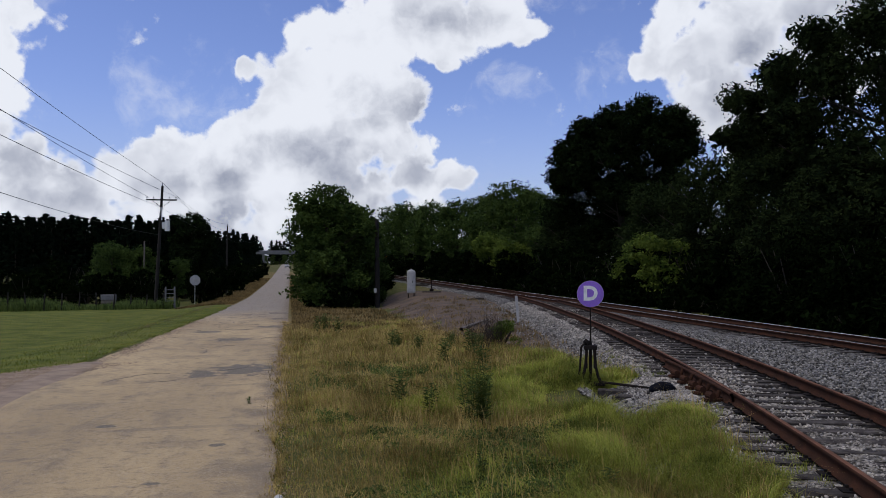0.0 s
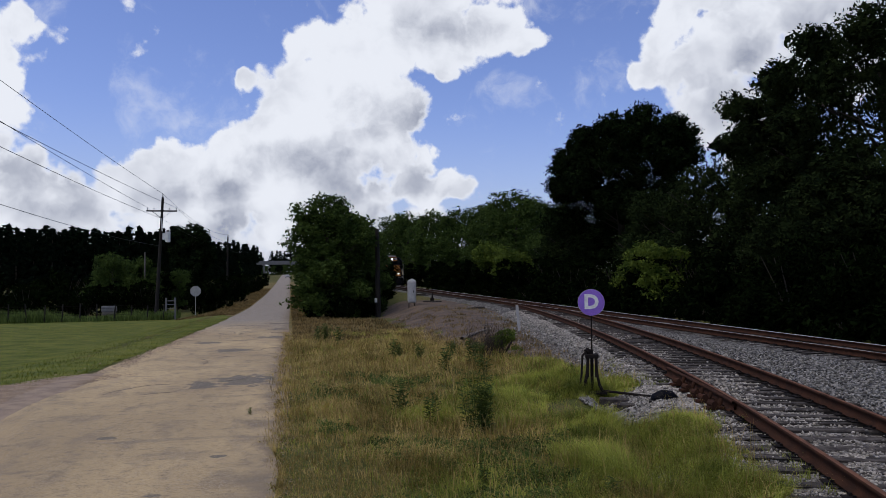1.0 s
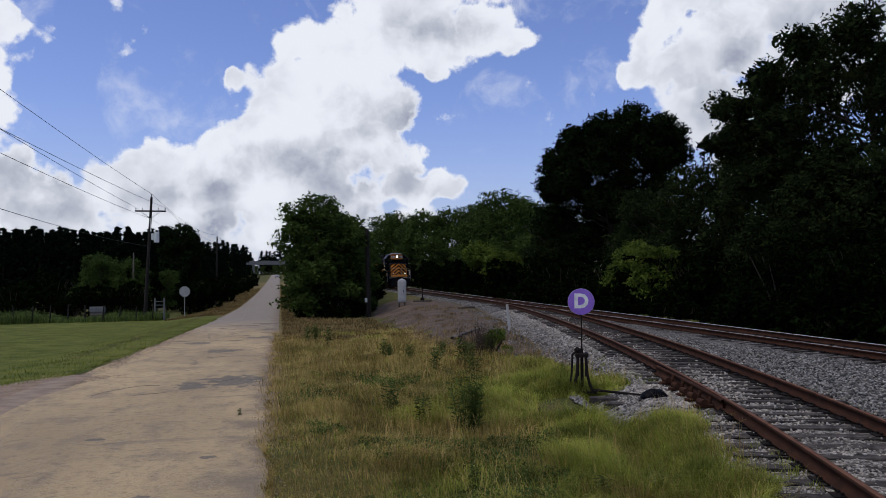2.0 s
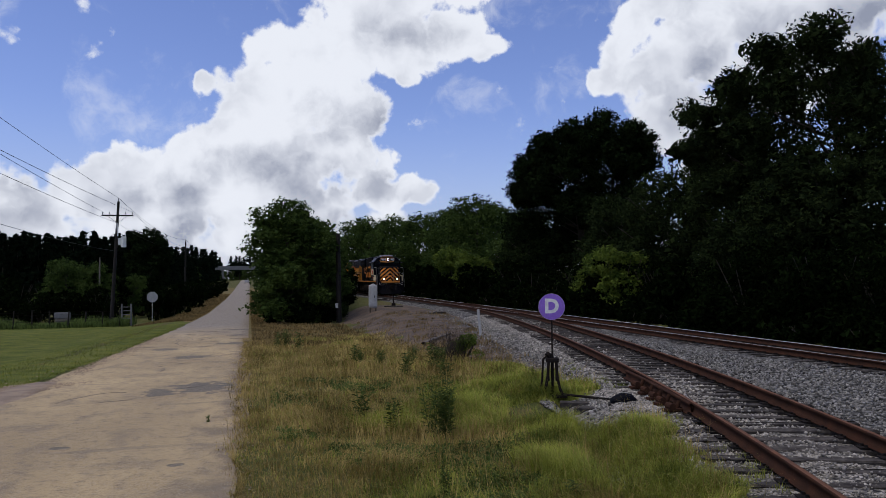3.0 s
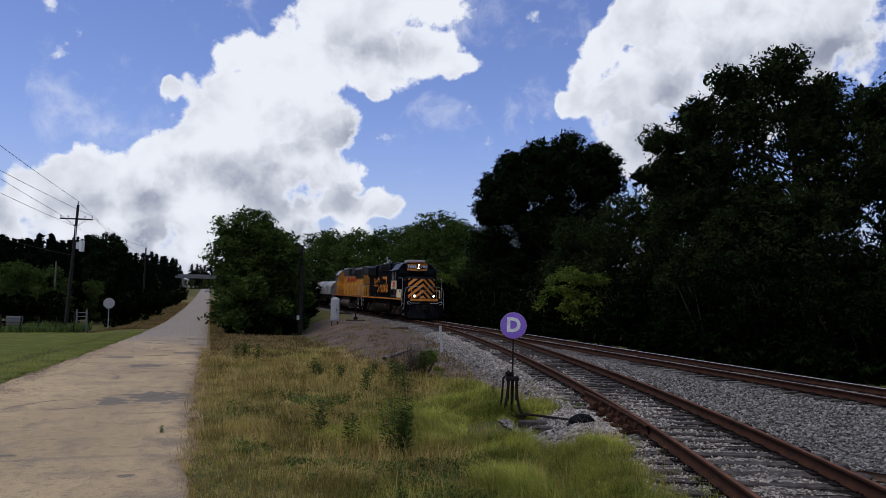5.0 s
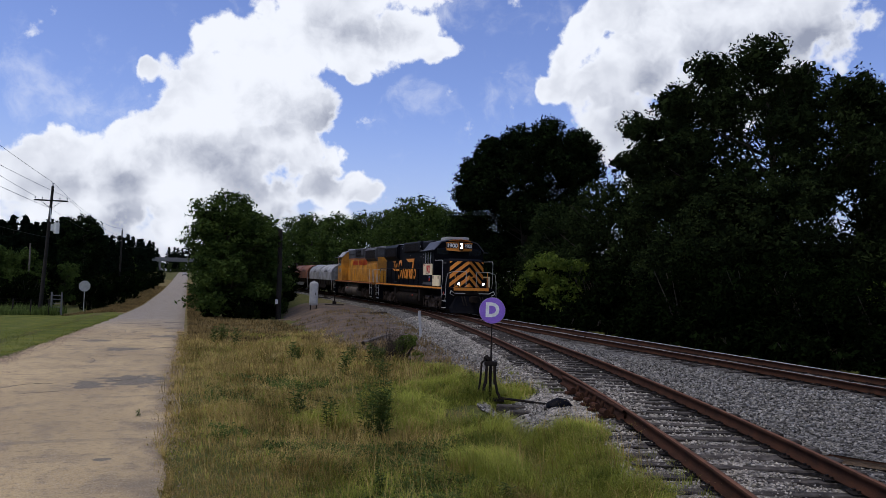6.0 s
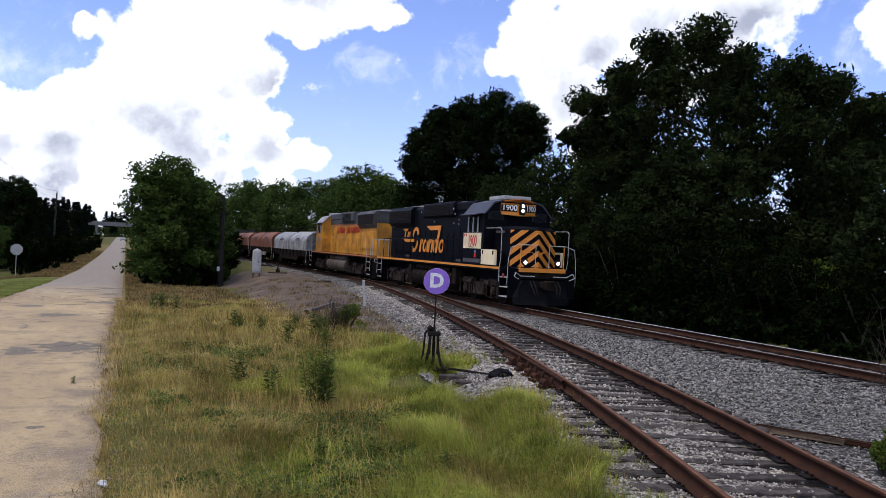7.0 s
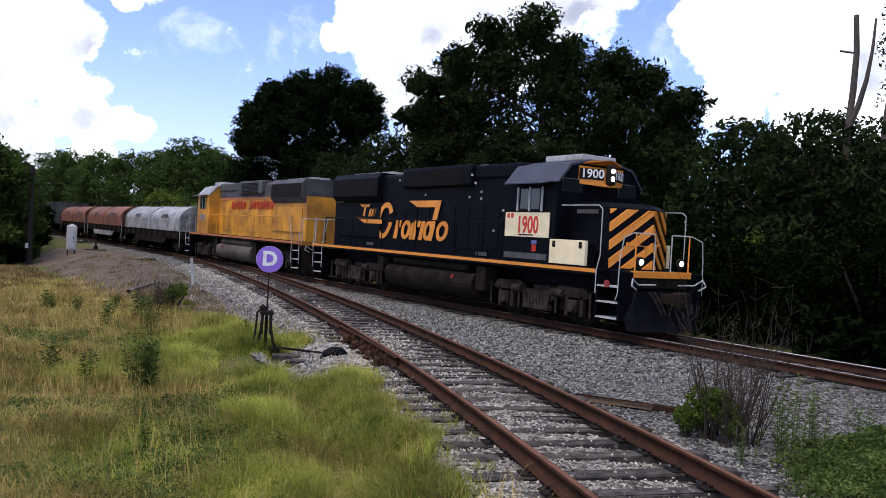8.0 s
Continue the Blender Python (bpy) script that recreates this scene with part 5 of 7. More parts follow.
        box(bm, s * 0.95 - 0.03, s * 0.95 + 0.03, 3.9, 7.3, 1.9, 3.0, 0.02)
        part("equipment_panel", bm, body, hood)
    # cab
    bm = bmesh.new()
    pts = [(-1.52, 1.53), (-1.52, 3.68), (-1.12, 4.12), (-0.5, 4.28), (0.5, 4.28), (1.12, 4.12), (1.52, 3.68), (1.52, 1.53)]
    prism(bm, pts, -6.1, -4.05)
    cab = part("cab", bm, body, lo)
    bm = bmesh.new()
    prism(bm, [(-1.56, 3.64), (-1.14, 4.14), (-0.5, 4.305), (0.5, 4.305), (1.14, 4.14), (1.56, 3.64), (1.5, 3.64), (1.1, 4.09), (0.5, 4.25), (-0.5, 4.25), (-1.1, 4.09), (-1.5, 3.64)], -6.16, -4.0)
    part("cab_roof", bm, M["roofgrey"] if heritage else M["coilgrey"], cab, "bluish-grey sloping cab roof")
    for s in (-1, 1):
        bm = bmesh.new()
        box(bm, s * 1.525 - 0.03, s * 1.525 + 0.03, -5.56, -4.66, 2.88, 3.53, 0.03)
        part("window_frame", bm, M["iron"], cab)
        for a, b in ((-5.50, -5.14), (-5.08, -4.72)):
            bm = bmesh.new()
            box(bm, s * 1.545 - 0.02, s * 1.545 + 0.02, a, b, 2.93, 3.48, 0.01)
            part("window_pane", bm, M["glass"], cab)
        for y in (-5.60, -5.11, -4.62):
            bm = bmesh.new()
            box(bm, s * 1.57 - 0.02, s * 1.57 + 0.02, y - 0.03, y + 0.03, 2.88, 3.52, 0.008)
            part("window_post", bm, M["silver"], cab)
        bm = bmesh.new()
        prism(bm, [(s * 1.52, 3.68), (s * 1.90, 3.60), (s * 1.90, 3.57), (s * 1.52, 3.64)], -5.95, -4.4)
        part("sunshade", bm, M["roofgrey"], cab)
        bm = bmesh.new()
        box(bm, s * 1.0 - 0.35, s * 1.0 + 0.35, -6.115, -6.095, 3.4, 3.76, 0.01)
        part("windscreen", bm, M["glass"], cab)
    bm = bmesh.new()
    box(bm, -0.62, 0.62, -6.0, -4.55, 4.28, 4.45, 0.03)
    for k in range(7):
        box(bm, -0.64, 0.64, -5.95 + k * 0.09, -5.92 + k * 0.09, 4.31, 4.43)
    part("air_conditioner", bm, M["silver"], cab)
    # number boards and headlamp housing over the windscreen
    bm = bmesh.new()
    prism(bm, [(-0.88, 3.66), (-0.88, 4.17), (-0.45, 4.27), (0, 4.30), (0.45, 4.27), (0.88, 4.17), (0.88, 3.66), (0.0, 3.60)], -6.47, -5.95)
    for v in bm.verts:
        if v.co.y < -6.2:
            v.co.y += 0.40 * abs(v.co.x) / 0.88
    nb = part("number_board_housing", bm, M["orange"] if heritage else M["hoodgrey"], cab, "orange number-board housing" if heritage else "")
    for s in (-1, 1):
        bm = bmesh.new()
        box(bm, -0.33, 0.33, -0.02, 0.02, 3.78, 4.06, 0.03)
        bmesh.ops.transform(bm, matrix=pose(s * 0.50, -6.250, 0, 0, 0, s * 24.5), verts=bm.verts[:])
        part("number_board", bm, M["iron"], nb)
        if heritage:
            t = part("digits", text_mesh("digits", "1900", 0.32, M["board"], 0.004, 0.006), None, nb)
            t.matrix_basis = pose(s * 0.489, -6.276, 3.92, 90, 0, s * 24.5)
    bm = bmesh.new()
    box(bm, -0.13, 0.13, -6.52, -6.38, 3.66, 4.18, 0.05)
    part("headlamp_case", bm, M["iron"], nb)
    for z in (3.82, 4.02):
        bm = bmesh.new()
        cyl(bm, (0, -6.515, z), (0, -6.532, z), 0.062, seg=16)
        part("headlamp", bm, M["lamp"] if heritage else M["glass"], nb, "lit twin headlamp" if heritage else "")
    # short nose, its front corners chamfered
    bm = bmesh.new()
    outline = [(-1.04, -6.1), (-1.04, -7.50), (-0.06, -7.98), (0.06, -7.98), (1.04, -7.50), (1.04, -6.1)]
    lower = [bm.verts.new((x, y, 1.53)) for x, y in outline]
    upper = [bm.verts.new((x * 0.97, y + (0.05 if y < -7 else 0), 3.03)) for x, y in outline]
    crown = [bm.verts.new((x * 0.86, y + (0.20 if y < -7 else 0), 3.15)) for x, y in outline]
    n = len(outline)
    for a, b in ((lower, upper), (upper, crown)):
        for i in range(n):
            j = (i + 1) % n
            bm.faces.new((a[i], a[j], b[j], b[i]))
    bm.faces.new(crown), bm.faces.new(lower)
    bmesh.ops.recalc_face_normals(bm, faces=bm.faces[:])
    nose = part("nose", bm, body, lo)
    if heritage:
        # slanting orange stripes, meeting in a peak at the middle of the nose
        for i in range(6):
            for s in (-1, 1):
                top = 1.78 + i * 0.44
                pts = clip_band([(s * 0.01, top), (s * 1.0, top - 0.88), (s * 1.0, top - 1.10), (s * 0.01, top - 0.22)], 1.56, 3.0)
                if pts:
                    bm = bmesh.new()
                    prism(bm, pts, -8.02, -7.97)
                    for v in bm.verts:
                        v.co.y += 0.05 * (v.co.z - 1.53) / 1.63 + 0.48 * max(abs(v.co.x) - 0.06, 0) / 0.98
                    part("nose_stripe", bm, M["orange"], nose)
        bm = bmesh.new()
        # emblem on the nose, a plain slanted shape
        prism(bm, [(-0.62, 2.20), (0.5, 2.20), (0.5, 2.12), (0.2, 2.12), (0.2, 1.9), (-0.2, 1.9), (-0.2, 2.12), (-0.62, 2.12)], -8.03, -7.98)
        for v in bm.verts:
            v.co.y += 0.015 + 0.48 * max(abs(v.co.x) - 0.06, 0) / 0.98
        part("nose_emblem", bm, M["orange"], nose)
    for s in (-1, 1):
        bm = bmesh.new()
        cyl(bm, (s * 0.72, -8.22, 1.74), (s * 0.72, -8.30, 1.74), 0.13, seg=18)
        box(bm, s * 0.72 - 0.03, s * 0.72 + 0.03, -8.28, -8.22, 1.53, 1.62)
        d = part("ditch_lamp_case", bm, M["iron"], lo)
        bm = bmesh.new()
        cyl(bm, (s * 0.72, -8.30, 1.74), (s * 0.72, -8.315, 1.74), 0.066, seg=18)
        part("ditch_lamp", bm, M["lamp"] if heritage else M["glass"], d, "lit ditch lamp" if heritage else "")
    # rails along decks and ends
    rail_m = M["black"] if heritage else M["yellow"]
    for s in (-1, 1):
        handrail(lo, s, -3.9, 7.4, rail_m, n=10)
        grip = M["silver"]
        grab(lo, [(s * 1.5, -7.62, 0.95), (s * 1.5, -7.62, 1.50), (s * 1.5, -7.72, 1.85), (s * 1.5, -7.72, 2.95), (s * 1.5, -7.6, 3.04), (s * 1.5, -6.3, 3.04)], grip)
        grab(lo, [(s * 1.5, -8.28, 0.85), (s * 1.5, -8.34, 1.0), (s * 1.48, -8.34, 1.8), (s * 1.40, -8.36, 2.3), (s * 1.05, -8.32, 2.42)], grip)
        grab(lo, [(s * 1.05, -8.32, 2.42), (s * 0.3, -8.32, 2.42), (s * 0.3, -8.32, 1.53)], grip, 0.016, "end_rail")
        grab(lo, [(s * 0.95, -8.32, 1.53), (s * 0.95, -8.32, 2.42)], M["orange"] if heritage else grip, 0.018, "rail_post")
        for dy in (-0.42, 0.40):
            grab(lo, [(s * 1.5, 7.98 + dy, 0.6), (s * 1.5, 7.98 + dy, 1.55), (s * 1.48, 7.98 + dy - 0.35 * (dy < 0), 2.45), (s * 1.46, 7.98 + dy - 0.5 * (dy < 0), 2.57)], grip)
        grab(lo, [(s * 1.40, 8.42, 1.53), (s * 1.40, 8.42, 2.5), (s * 0.4, 8.42, 2.5), (s * 0.4, 8.42, 1.53)], grip, 0.02, "end_rail")
        for e in (-1, 1):
            grab(lo, [(s * 0.4, e * 8.5, 1.22), (s * 1.0, e * 8.5, 1.22), (s * 1.25, e * 8.55, 1.36), (s * 1.32, e * 8.6, 1.2), (s * 1.1, e * 8.55, 1.1)], grip, 0.018, "cut_lever")
    return lo


def clip_band(pts, lo, hi):
    """Cut a slanted four-cornered band between two heights."""
    for lim, keep in ((lo, 1), (hi, -1)):
        out = []
        for (x0, z0), (x1, z1) in zip(pts, pts[1:] + pts[:1]):
            a, b = (z0 - lim) * keep >= 0, (z1 - lim) * keep >= 0
            if a:
                out.append((x0, z0))
            if a != b:
                f = (lim - z0) / (z1 - z0)
                out.append((x0 + (x1 - x0) * f, lim))
        pts = out
        if len(pts) < 3:
            return []
    return pts


def bars_on(parent, x, side, boxes, material, name, thick=0.01):
    """Flat painted shapes on a side: (y0, y1, z0, z1, slant)."""
    for y0, y1, z0, z1, sl in boxes:
        bm = bmesh.new()
        prism_x(bm, [(y0, z0), (y1, z0), (y1 + sl, z1), (y0 + sl, z1)], x, x + side * thick)
        part(name, bm, material, parent)


def lead_loco():
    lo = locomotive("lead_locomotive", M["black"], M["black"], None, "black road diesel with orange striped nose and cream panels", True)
    for s in (-1, 1):
        bm = bmesh.new()
        box(bm, s * 1.535 - 0.012, s * 1.535 + 0.012, -5.90, -4.10, 2.20, 2.85, 0.004)
        pan = part("number_panel", bm, M["cream"], lo, "cream number panel with red digits")
        t = part("digits", text_mesh("digits", "1900", 0.52, M["red"], 0.004, 0.012), None, pan)
        t.matrix_basis = pose(s * 1.55, -5.05, 2.50, 90, 0, 90 * s) @ Matrix.Diagonal((0.86, 1.22, 1, 1))
        bm = bmesh.new()
        box(bm, s * 1.552 - 0.003, s * 1.552 + 0.003, -5.3, -4.7, 2.24, 2.27)
        part("lettering_bar", bm, M["iron"], pan)
        for y in (-4.24, -4.40):
            bm = bmesh.new()
            box(bm, s * 1.552 - 0.003, s * 1.552 + 0.003, y - 0.05, y + 0.05, 2.70, 2.82)
            part("lettering_bar", bm, M["red"], pan)
        bm = bmesh.new()
        box(bm, s * 1.49 - 0.05, s * 1.49 + 0.05, -7.24, -5.95, 1.57, 2.18, 0.015)
        tool = part("battery_box_cover", bm, M["cream"], lo, "cream battery box cover")
        for y in (-7.08, -6.12):
            bm = bmesh.new()
            box(bm, s * 1.545 - 0.012, s * 1.545 + 0.012, y - 0.05, y + 0.05, 1.98, 2.14, 0.01)
            part("latch", bm, M["iron"], tool)
        bm = bmesh.new()
        box(bm, s * 1.3 - 0.2, s * 1.3 + 0.14, -7.2, -6.0, 1.53, 2.1, 0.01)
        part("battery_box", bm, M["black"], lo)
        bars_on(lo, s * 1.525, s, [(-5.85, -4.1, 1.62, 1.78, 0)], M["hoodgrey"], "grey_strip")
        bars_on(lo, s * 1.53, s, [(-5.44, -5.24, 2.02, 2.12, 0)], M["shieldblue"], "shield_top")
        bars_on(lo, s * 1.53, s, [(-5.42, -5.38, 1.84, 2.01, 0), (-5.36, -5.32, 1.82, 2.01, 0), (-5.30, -5.26, 1.84, 2.01, 0)], M["red"], "shield_bar")
        bars_on(lo, s * 1.115, s, [(-7.2, -6.45, 2.86, 2.96, 0)], M["hoodgrey"], "grey_strip")
        bm = bmesh.new()
        cyl(bm, (s * 1.48, -7.98, 1.2), (s * 1.5, -7.98, 1.2), 0.09, seg=16)
        part("warning_disc", bm, M["dullred"], lo)
    # orange road name on the hood: plain slanted shapes, no letters
    for s in (-1, 1):
        x = s * 0.965
        ring(lo, x, s, 2.98, 4.22, 1.88, 3.2, 0.26, 0.30)
        for y0, y1 in ((1.76, 2.42), (0.38, 1.0), (-0.52, 0.24)):
            ring(lo, x, s, y0, y1, 1.92, 2.58, 0.20, 0.0)
        for y0, w, z0, z1 in ((2.92, 0.24, 1.92, 2.58), (2.66, 0.22, 2.32, 2.58), (1.86, 0.2, 1.92, 2.50), (1.70, 0.22, 1.92, 2.58), (1.46, 0.28, 2.36, 2.58), (1.26, 0.22, 1.92, 2.55)):
            slab(lo, x + s * 0.012, s, [(y0, z0), (y0 - w, z0), (y0 - w - 0.3 * (z1 - z0), z1), (y0 - 0.3 * (z1 - z0), z1)])
        slab(lo, x + s * 0.012, s, [(1.95, 3.24), (-0.05, 3.24), (0.42, 1.92), (0.66, 1.92), (0.30, 3.02), (1.40, 3.02)])
        slab(lo, x + s * 0.012, s, [(5.72, 2.62), (3.7, 2.60), (3.7, 2.42), (5.05, 2.42)])
        for y in (5.25, 4.82, 4.5):
            slab(lo, x + s * 0.012, s, [(y, 2.68), (y - 0.14, 2.68), (y - 0.26, 3.08 - 0.12 * (y < 5)), (y - 0.12, 3.08 - 0.12 * (y < 5))])
        slab(lo, x + s * 0.012, s, [(5.55, 3.12), (4.7, 3.12), (4.8, 3.02), (5.3, 3.02)])
        slab(lo, x + s * 0.012, s, [(4.62, 2.68), (4.35, 2.68), (4.22, 2.95), (4.49, 2.95)])
        for y, z in ((6.9, 3.2), (4.3, 1.62), (-2.6, 1.58)):
            bars_on(lo, x + s * 0.02, s, [(y, y + 0.55, z, z + 0.11, 0)], M["hoodgrey"], "stencil_bar")
        for y, z in ((2.35, 3.9), (-1.9, 3.95), (-2.1, 3.7), (0.9, 3.40), (-1.6, 3.3), (-2.2, 3.25), (-3.3, 2.9), (-2.2, 3.45), (-2.9, 2.3)):
            bars_on(lo, x + s * (0.16 if z > 3.6 else 0.0), s, [(y, y + 0.10, z, z + 0.07, 0)], M["coilgrey"], "stencil_bar")
    return lo


def slab(parent, x, side, pts):
    """A flat painted shape from its outline in (y, z)."""
    bm = bmesh.new()
    prism_x(bm, pts, x, x + side * 0.01)
    part("road_name_shape", bm, M["orange"], parent)


def ring(parent, x, side, y0, y1, z0, z1, w, gap):
    """A slanted ring, open or closed, as a bold painted form shows from afar."""
    n = 18
    a = np.linspace(0.5 if gap else 0.0, 2 * np.pi - (0.1 if gap else 0.0), n)
    cy, cz, ry, rz = (y0 + y1) / 2, (z0 + z1) / 2, (y1 - y0) / 2, (z1 - z0) / 2
    bm = bmesh.new()
    rows = []
    for f, g in ((1.0, 1.0), (max(1 - w / ry, 0.25), max(1 - w * 0.7 / rz, 0.35))):
        rows.append([bm.verts.new((x + side * 0.01, cy - ry * f * math.cos(t) * 0.92 - 0.24 * rz * g * math.sin(t), cz + rz * g * math.sin(t))) for t in a])
    for i in range(n - 1):
        bm.faces.new((rows[0][i], rows[0][i + 1], rows[1][i + 1], rows[1][i]))
    r = bmesh.ops.extrude_face_region(bm, geom=bm.faces[:])
    bmesh.ops.translate(bm, vec=(-side * 0.01, 0, 0), verts=[v for v in r["geom"] if isinstance(v, bmesh.types.BMVert)])
    bmesh.ops.recalc_face_normals(bm, faces=bm.faces[:])
    part("road_name_shape", bm, M["orange"], parent)


def second_loco():
    lo = locomotive("trailing_locomotive", M["yellow"], M["hoodgrey"], M["fadedred"], "faded yellow road diesel with grey upper hood and cab roof", False)
    for s in (-1, 1):
        y = -1.9
        for k in range(13):
            if k == 5:
                continue
            bars_on(lo, s * 0.965, s, [(y + k * 0.46, y + k * 0.46 + 0.10, 2.92, 3.32, 0), (y + k * 0.46 + 0.20, y + k * 0.46 + 0.30, 2.92, 3.32, 0),
                                       (y + k * 0.46, y + k * 0.46 + 0.30, 2.92 + 0.13 * (k % 3), 3.02 + 0.13 * (k % 3), 0)], M["red"], "road_name_bar")
        bars_on(lo, s * 1.53, s, [(-5.6 + k * 0.28, -5.45 + k * 0.28, 2.25, 2.6, 0) for k in range(4)], M["coilgrey"], "fleet_number_bar")
    return lo


def freight_truck(parent, y):
    bm = bmesh.new()
    for s in (-1, 1):
        prism_x(bm, [(-1.1, 0.62), (-0.5, 0.72), (0.5, 0.72), (1.1, 0.62), (1.1, 0.36), (0.75, 0.42), (0.35, 0.22), (-0.35, 0.22), (-0.75, 0.42), (-1.1, 0.36)], s * 0.95, s * 1.08)
    box(bm, -1.0, 1.0, -0.2, 0.2, 0.4, 0.75, 0.03)
    t = part("truck", bm, M["grime"], parent)
    t.location = (0, y, 0)
    for d in (-0.88, 0.88):
        w = wheelset(t, d, 0.46)
    return t


def coil_car(name, paint, hoods, skirt, length, label):
    """A coil car: trough frame with ribbed round-topped steel hoods."""
    car = tagged(new(name), label, "freight car")
    h = length / 2
    bm = bmesh.new()
    box(bm, -1.4, 1.4, -h + 0.5, h - 0.5, 1.0, 1.45, 0.03)
    for k in range(int(length / 1.6)):
        y = -h + 1.2 + k * 1.6
        for s in (-1, 1):
            box(bm, s * 1.43 - 0.05, s * 1.43 + 0.05, y - 0.06, y + 0.06, 0.95, 1.5, 0.01)
    box(bm, -0.35, 0.35, -h + 0.1, h - 0.1, 0.75, 1.0, 0.02)
    part("frame", bm, M["grime"], car)
    for s in (-1, 1):
        bm = bmesh.new()
        prism_x(bm, [(-h + 3.6, 1.0), (h - 3.6, 1.0), (h - 4.4, 0.62), (-h + 4.4, 0.62)], s * 1.40, s * 1.46)
        part("side_sill", bm, skirt, car)
        for y in (-h + 0.7, h - 0.7):
            grab(car, [(s * 1.45, y, 0.5), (s * 1.45, y, 2.2)], M["silver"], 0.02, "ladder")
    span = (length - 1.6) / hoods
    for i in range(hoods):
        y0 = -h + 0.8 + i * span + 0.06
        y1 = y0 + span - 0.12
        bm = bmesh.new()
        pts = [(-1.45, 1.47), (-1.45, 2.15)] + [(-1.45 * math.cos(a), 2.15 + 0.95 * math.sin(a)) for a in np.linspace(0.12, math.pi - 0.12, 15)] + [(1.45, 2.15), (1.45, 1.47)]
        prism(bm, pts, y0, y1)
        hood = part("hood", bm, paint, car)
        for y in (y0 + 0.05, y1 - 0.05):
            bm = bmesh.new()
            r = [(x * 1.025, 1.47 + (z - 1.47) * 1.025) for x, z in pts]
            prism(bm, r, y - 0.05, y + 0.05)
            part("hood_rim", bm, paint, hood)
        for y in (y0 + span * 0.25, y0 + span * 0.7):
            bm = bmesh.new()
            bar(bm, [(-0.5, y, 3.05), (-0.35, y, 3.45), (0.35, y, 3.45), (0.5, y, 3.05)], 0.03)
            part("lifting_bracket", bm, M["iron"], hood)
        bars_on(hood, -1.425, -1, [(y0 + span * 0.35, y0 + span * 0.6, 2.25, 2.36, 0), (y0 + span * 0.38, y0 + span * 0.56, 2.42, 2.5, 0)], M["hoodgrey"], "stencil_bar")
    freight_truck(car, -h + 2.4), freight_truck(car, h - 2.4)
    for e in (-1, 1):
        bm = bmesh.new()
        box(bm, -0.16, 0.16, min(e * (h - 0.6), e * h), max(e * (h - 0.6), e * h), 0.75, 1.05, 0.04)
        part("coupler", bm, M["grime"], car)
    return car


def gondola(name, length, paint, label):
    car = tagged(new(name), label, "freight car")
    h = length / 2
    bm = bmesh.new()
    for s in (-1, 1):
        box(bm, s * 1.45 - 0.05, s * 1.45 + 0.05, -h + 0.5, h - 0.5, 1.1, 3.5, 0.01)
        box(bm, s * 1.45 - 0.10, s * 1.45 + 0.10, -h + 0.5, h - 0.5, 3.42, 3.55, 0.02)
        for k in range(12):
            y = -h + 0.7 + k * (length - 1.4) / 11
            box(bm, s * 1.53 - 0.05, s * 1.53 + 0.05, y - 0.06, y + 0.06, 1.1, 3.45, 0.01)
        box(bm, -1.45, 1.45, s * (h - 0.55) - 0.05, s * (h - 0.55) + 0.05, 1.1, 3.5, 0.01)
    part("body", bm, paint, car)
    bm = bmesh.new()
    box(bm, -1.4, 1.4, -h + 0.5, h - 0.5, 0.95, 1.1, 0.01)
    part("floor", bm, M["grime"], car)
    freight_truck(car, -h + 2.2), freight_truck(car, h - 2.2)
    return car


HEAD = -6.06                      # headlamp in the leading engine's space


def build_train():
    """The vehicles with the distance of each one's middle behind the headlamp."""
    a = lead_loco()
    b = second_loco()
    c = coil_car("coil_car", M["coilgrey"], 2, M["grime"], 16.4, "grey coil car with two round steel hoods")
    d = coil_car("coil_car", M["coilbrown"], 2, M["coilgrey"], 16.0, "rust-brown coil car with pale side sills")
    e = coil_car("coil_car", M["coilbrown"], 2, M["grime"], 16.0, "rust-brown coil car with dark sills")
    f = gondola("gondola_car", 16.5, M["hoodgrey"], "grey high-sided open freight car")
    g = copy_thing(f, Matrix.Identity(4))
    for o in (c, d, e):
        tagged(o, group="coil cars of the train")
    for o in (f, g):
        tagged(o, group="open cars of the train")
    off, out = -HEAD, []
    for ob, length, turned in ((a, 18.2, 0), (b, 18.2, 180), (c, 16.4, 0), (d, 16.0, 0), (e, 16.0, 0), (f, 16.5, 0), (g, 16.5, 0)):
        if ob is not a:
            off += length / 2
        out.append((ob, off, turned))
        off += length / 2
    return out


TRAIN = build_train()


def head_y(t):
    """Where the headlamp is: the train slows gently from about 15 to 14 metres a second."""
    s = 8.0 - t
    return 15.06 + 14.0 * s + 0.1 * s * s


# ---- beside the siding ----
def ground_at(x, y):
    return float(ground_z(x, y))


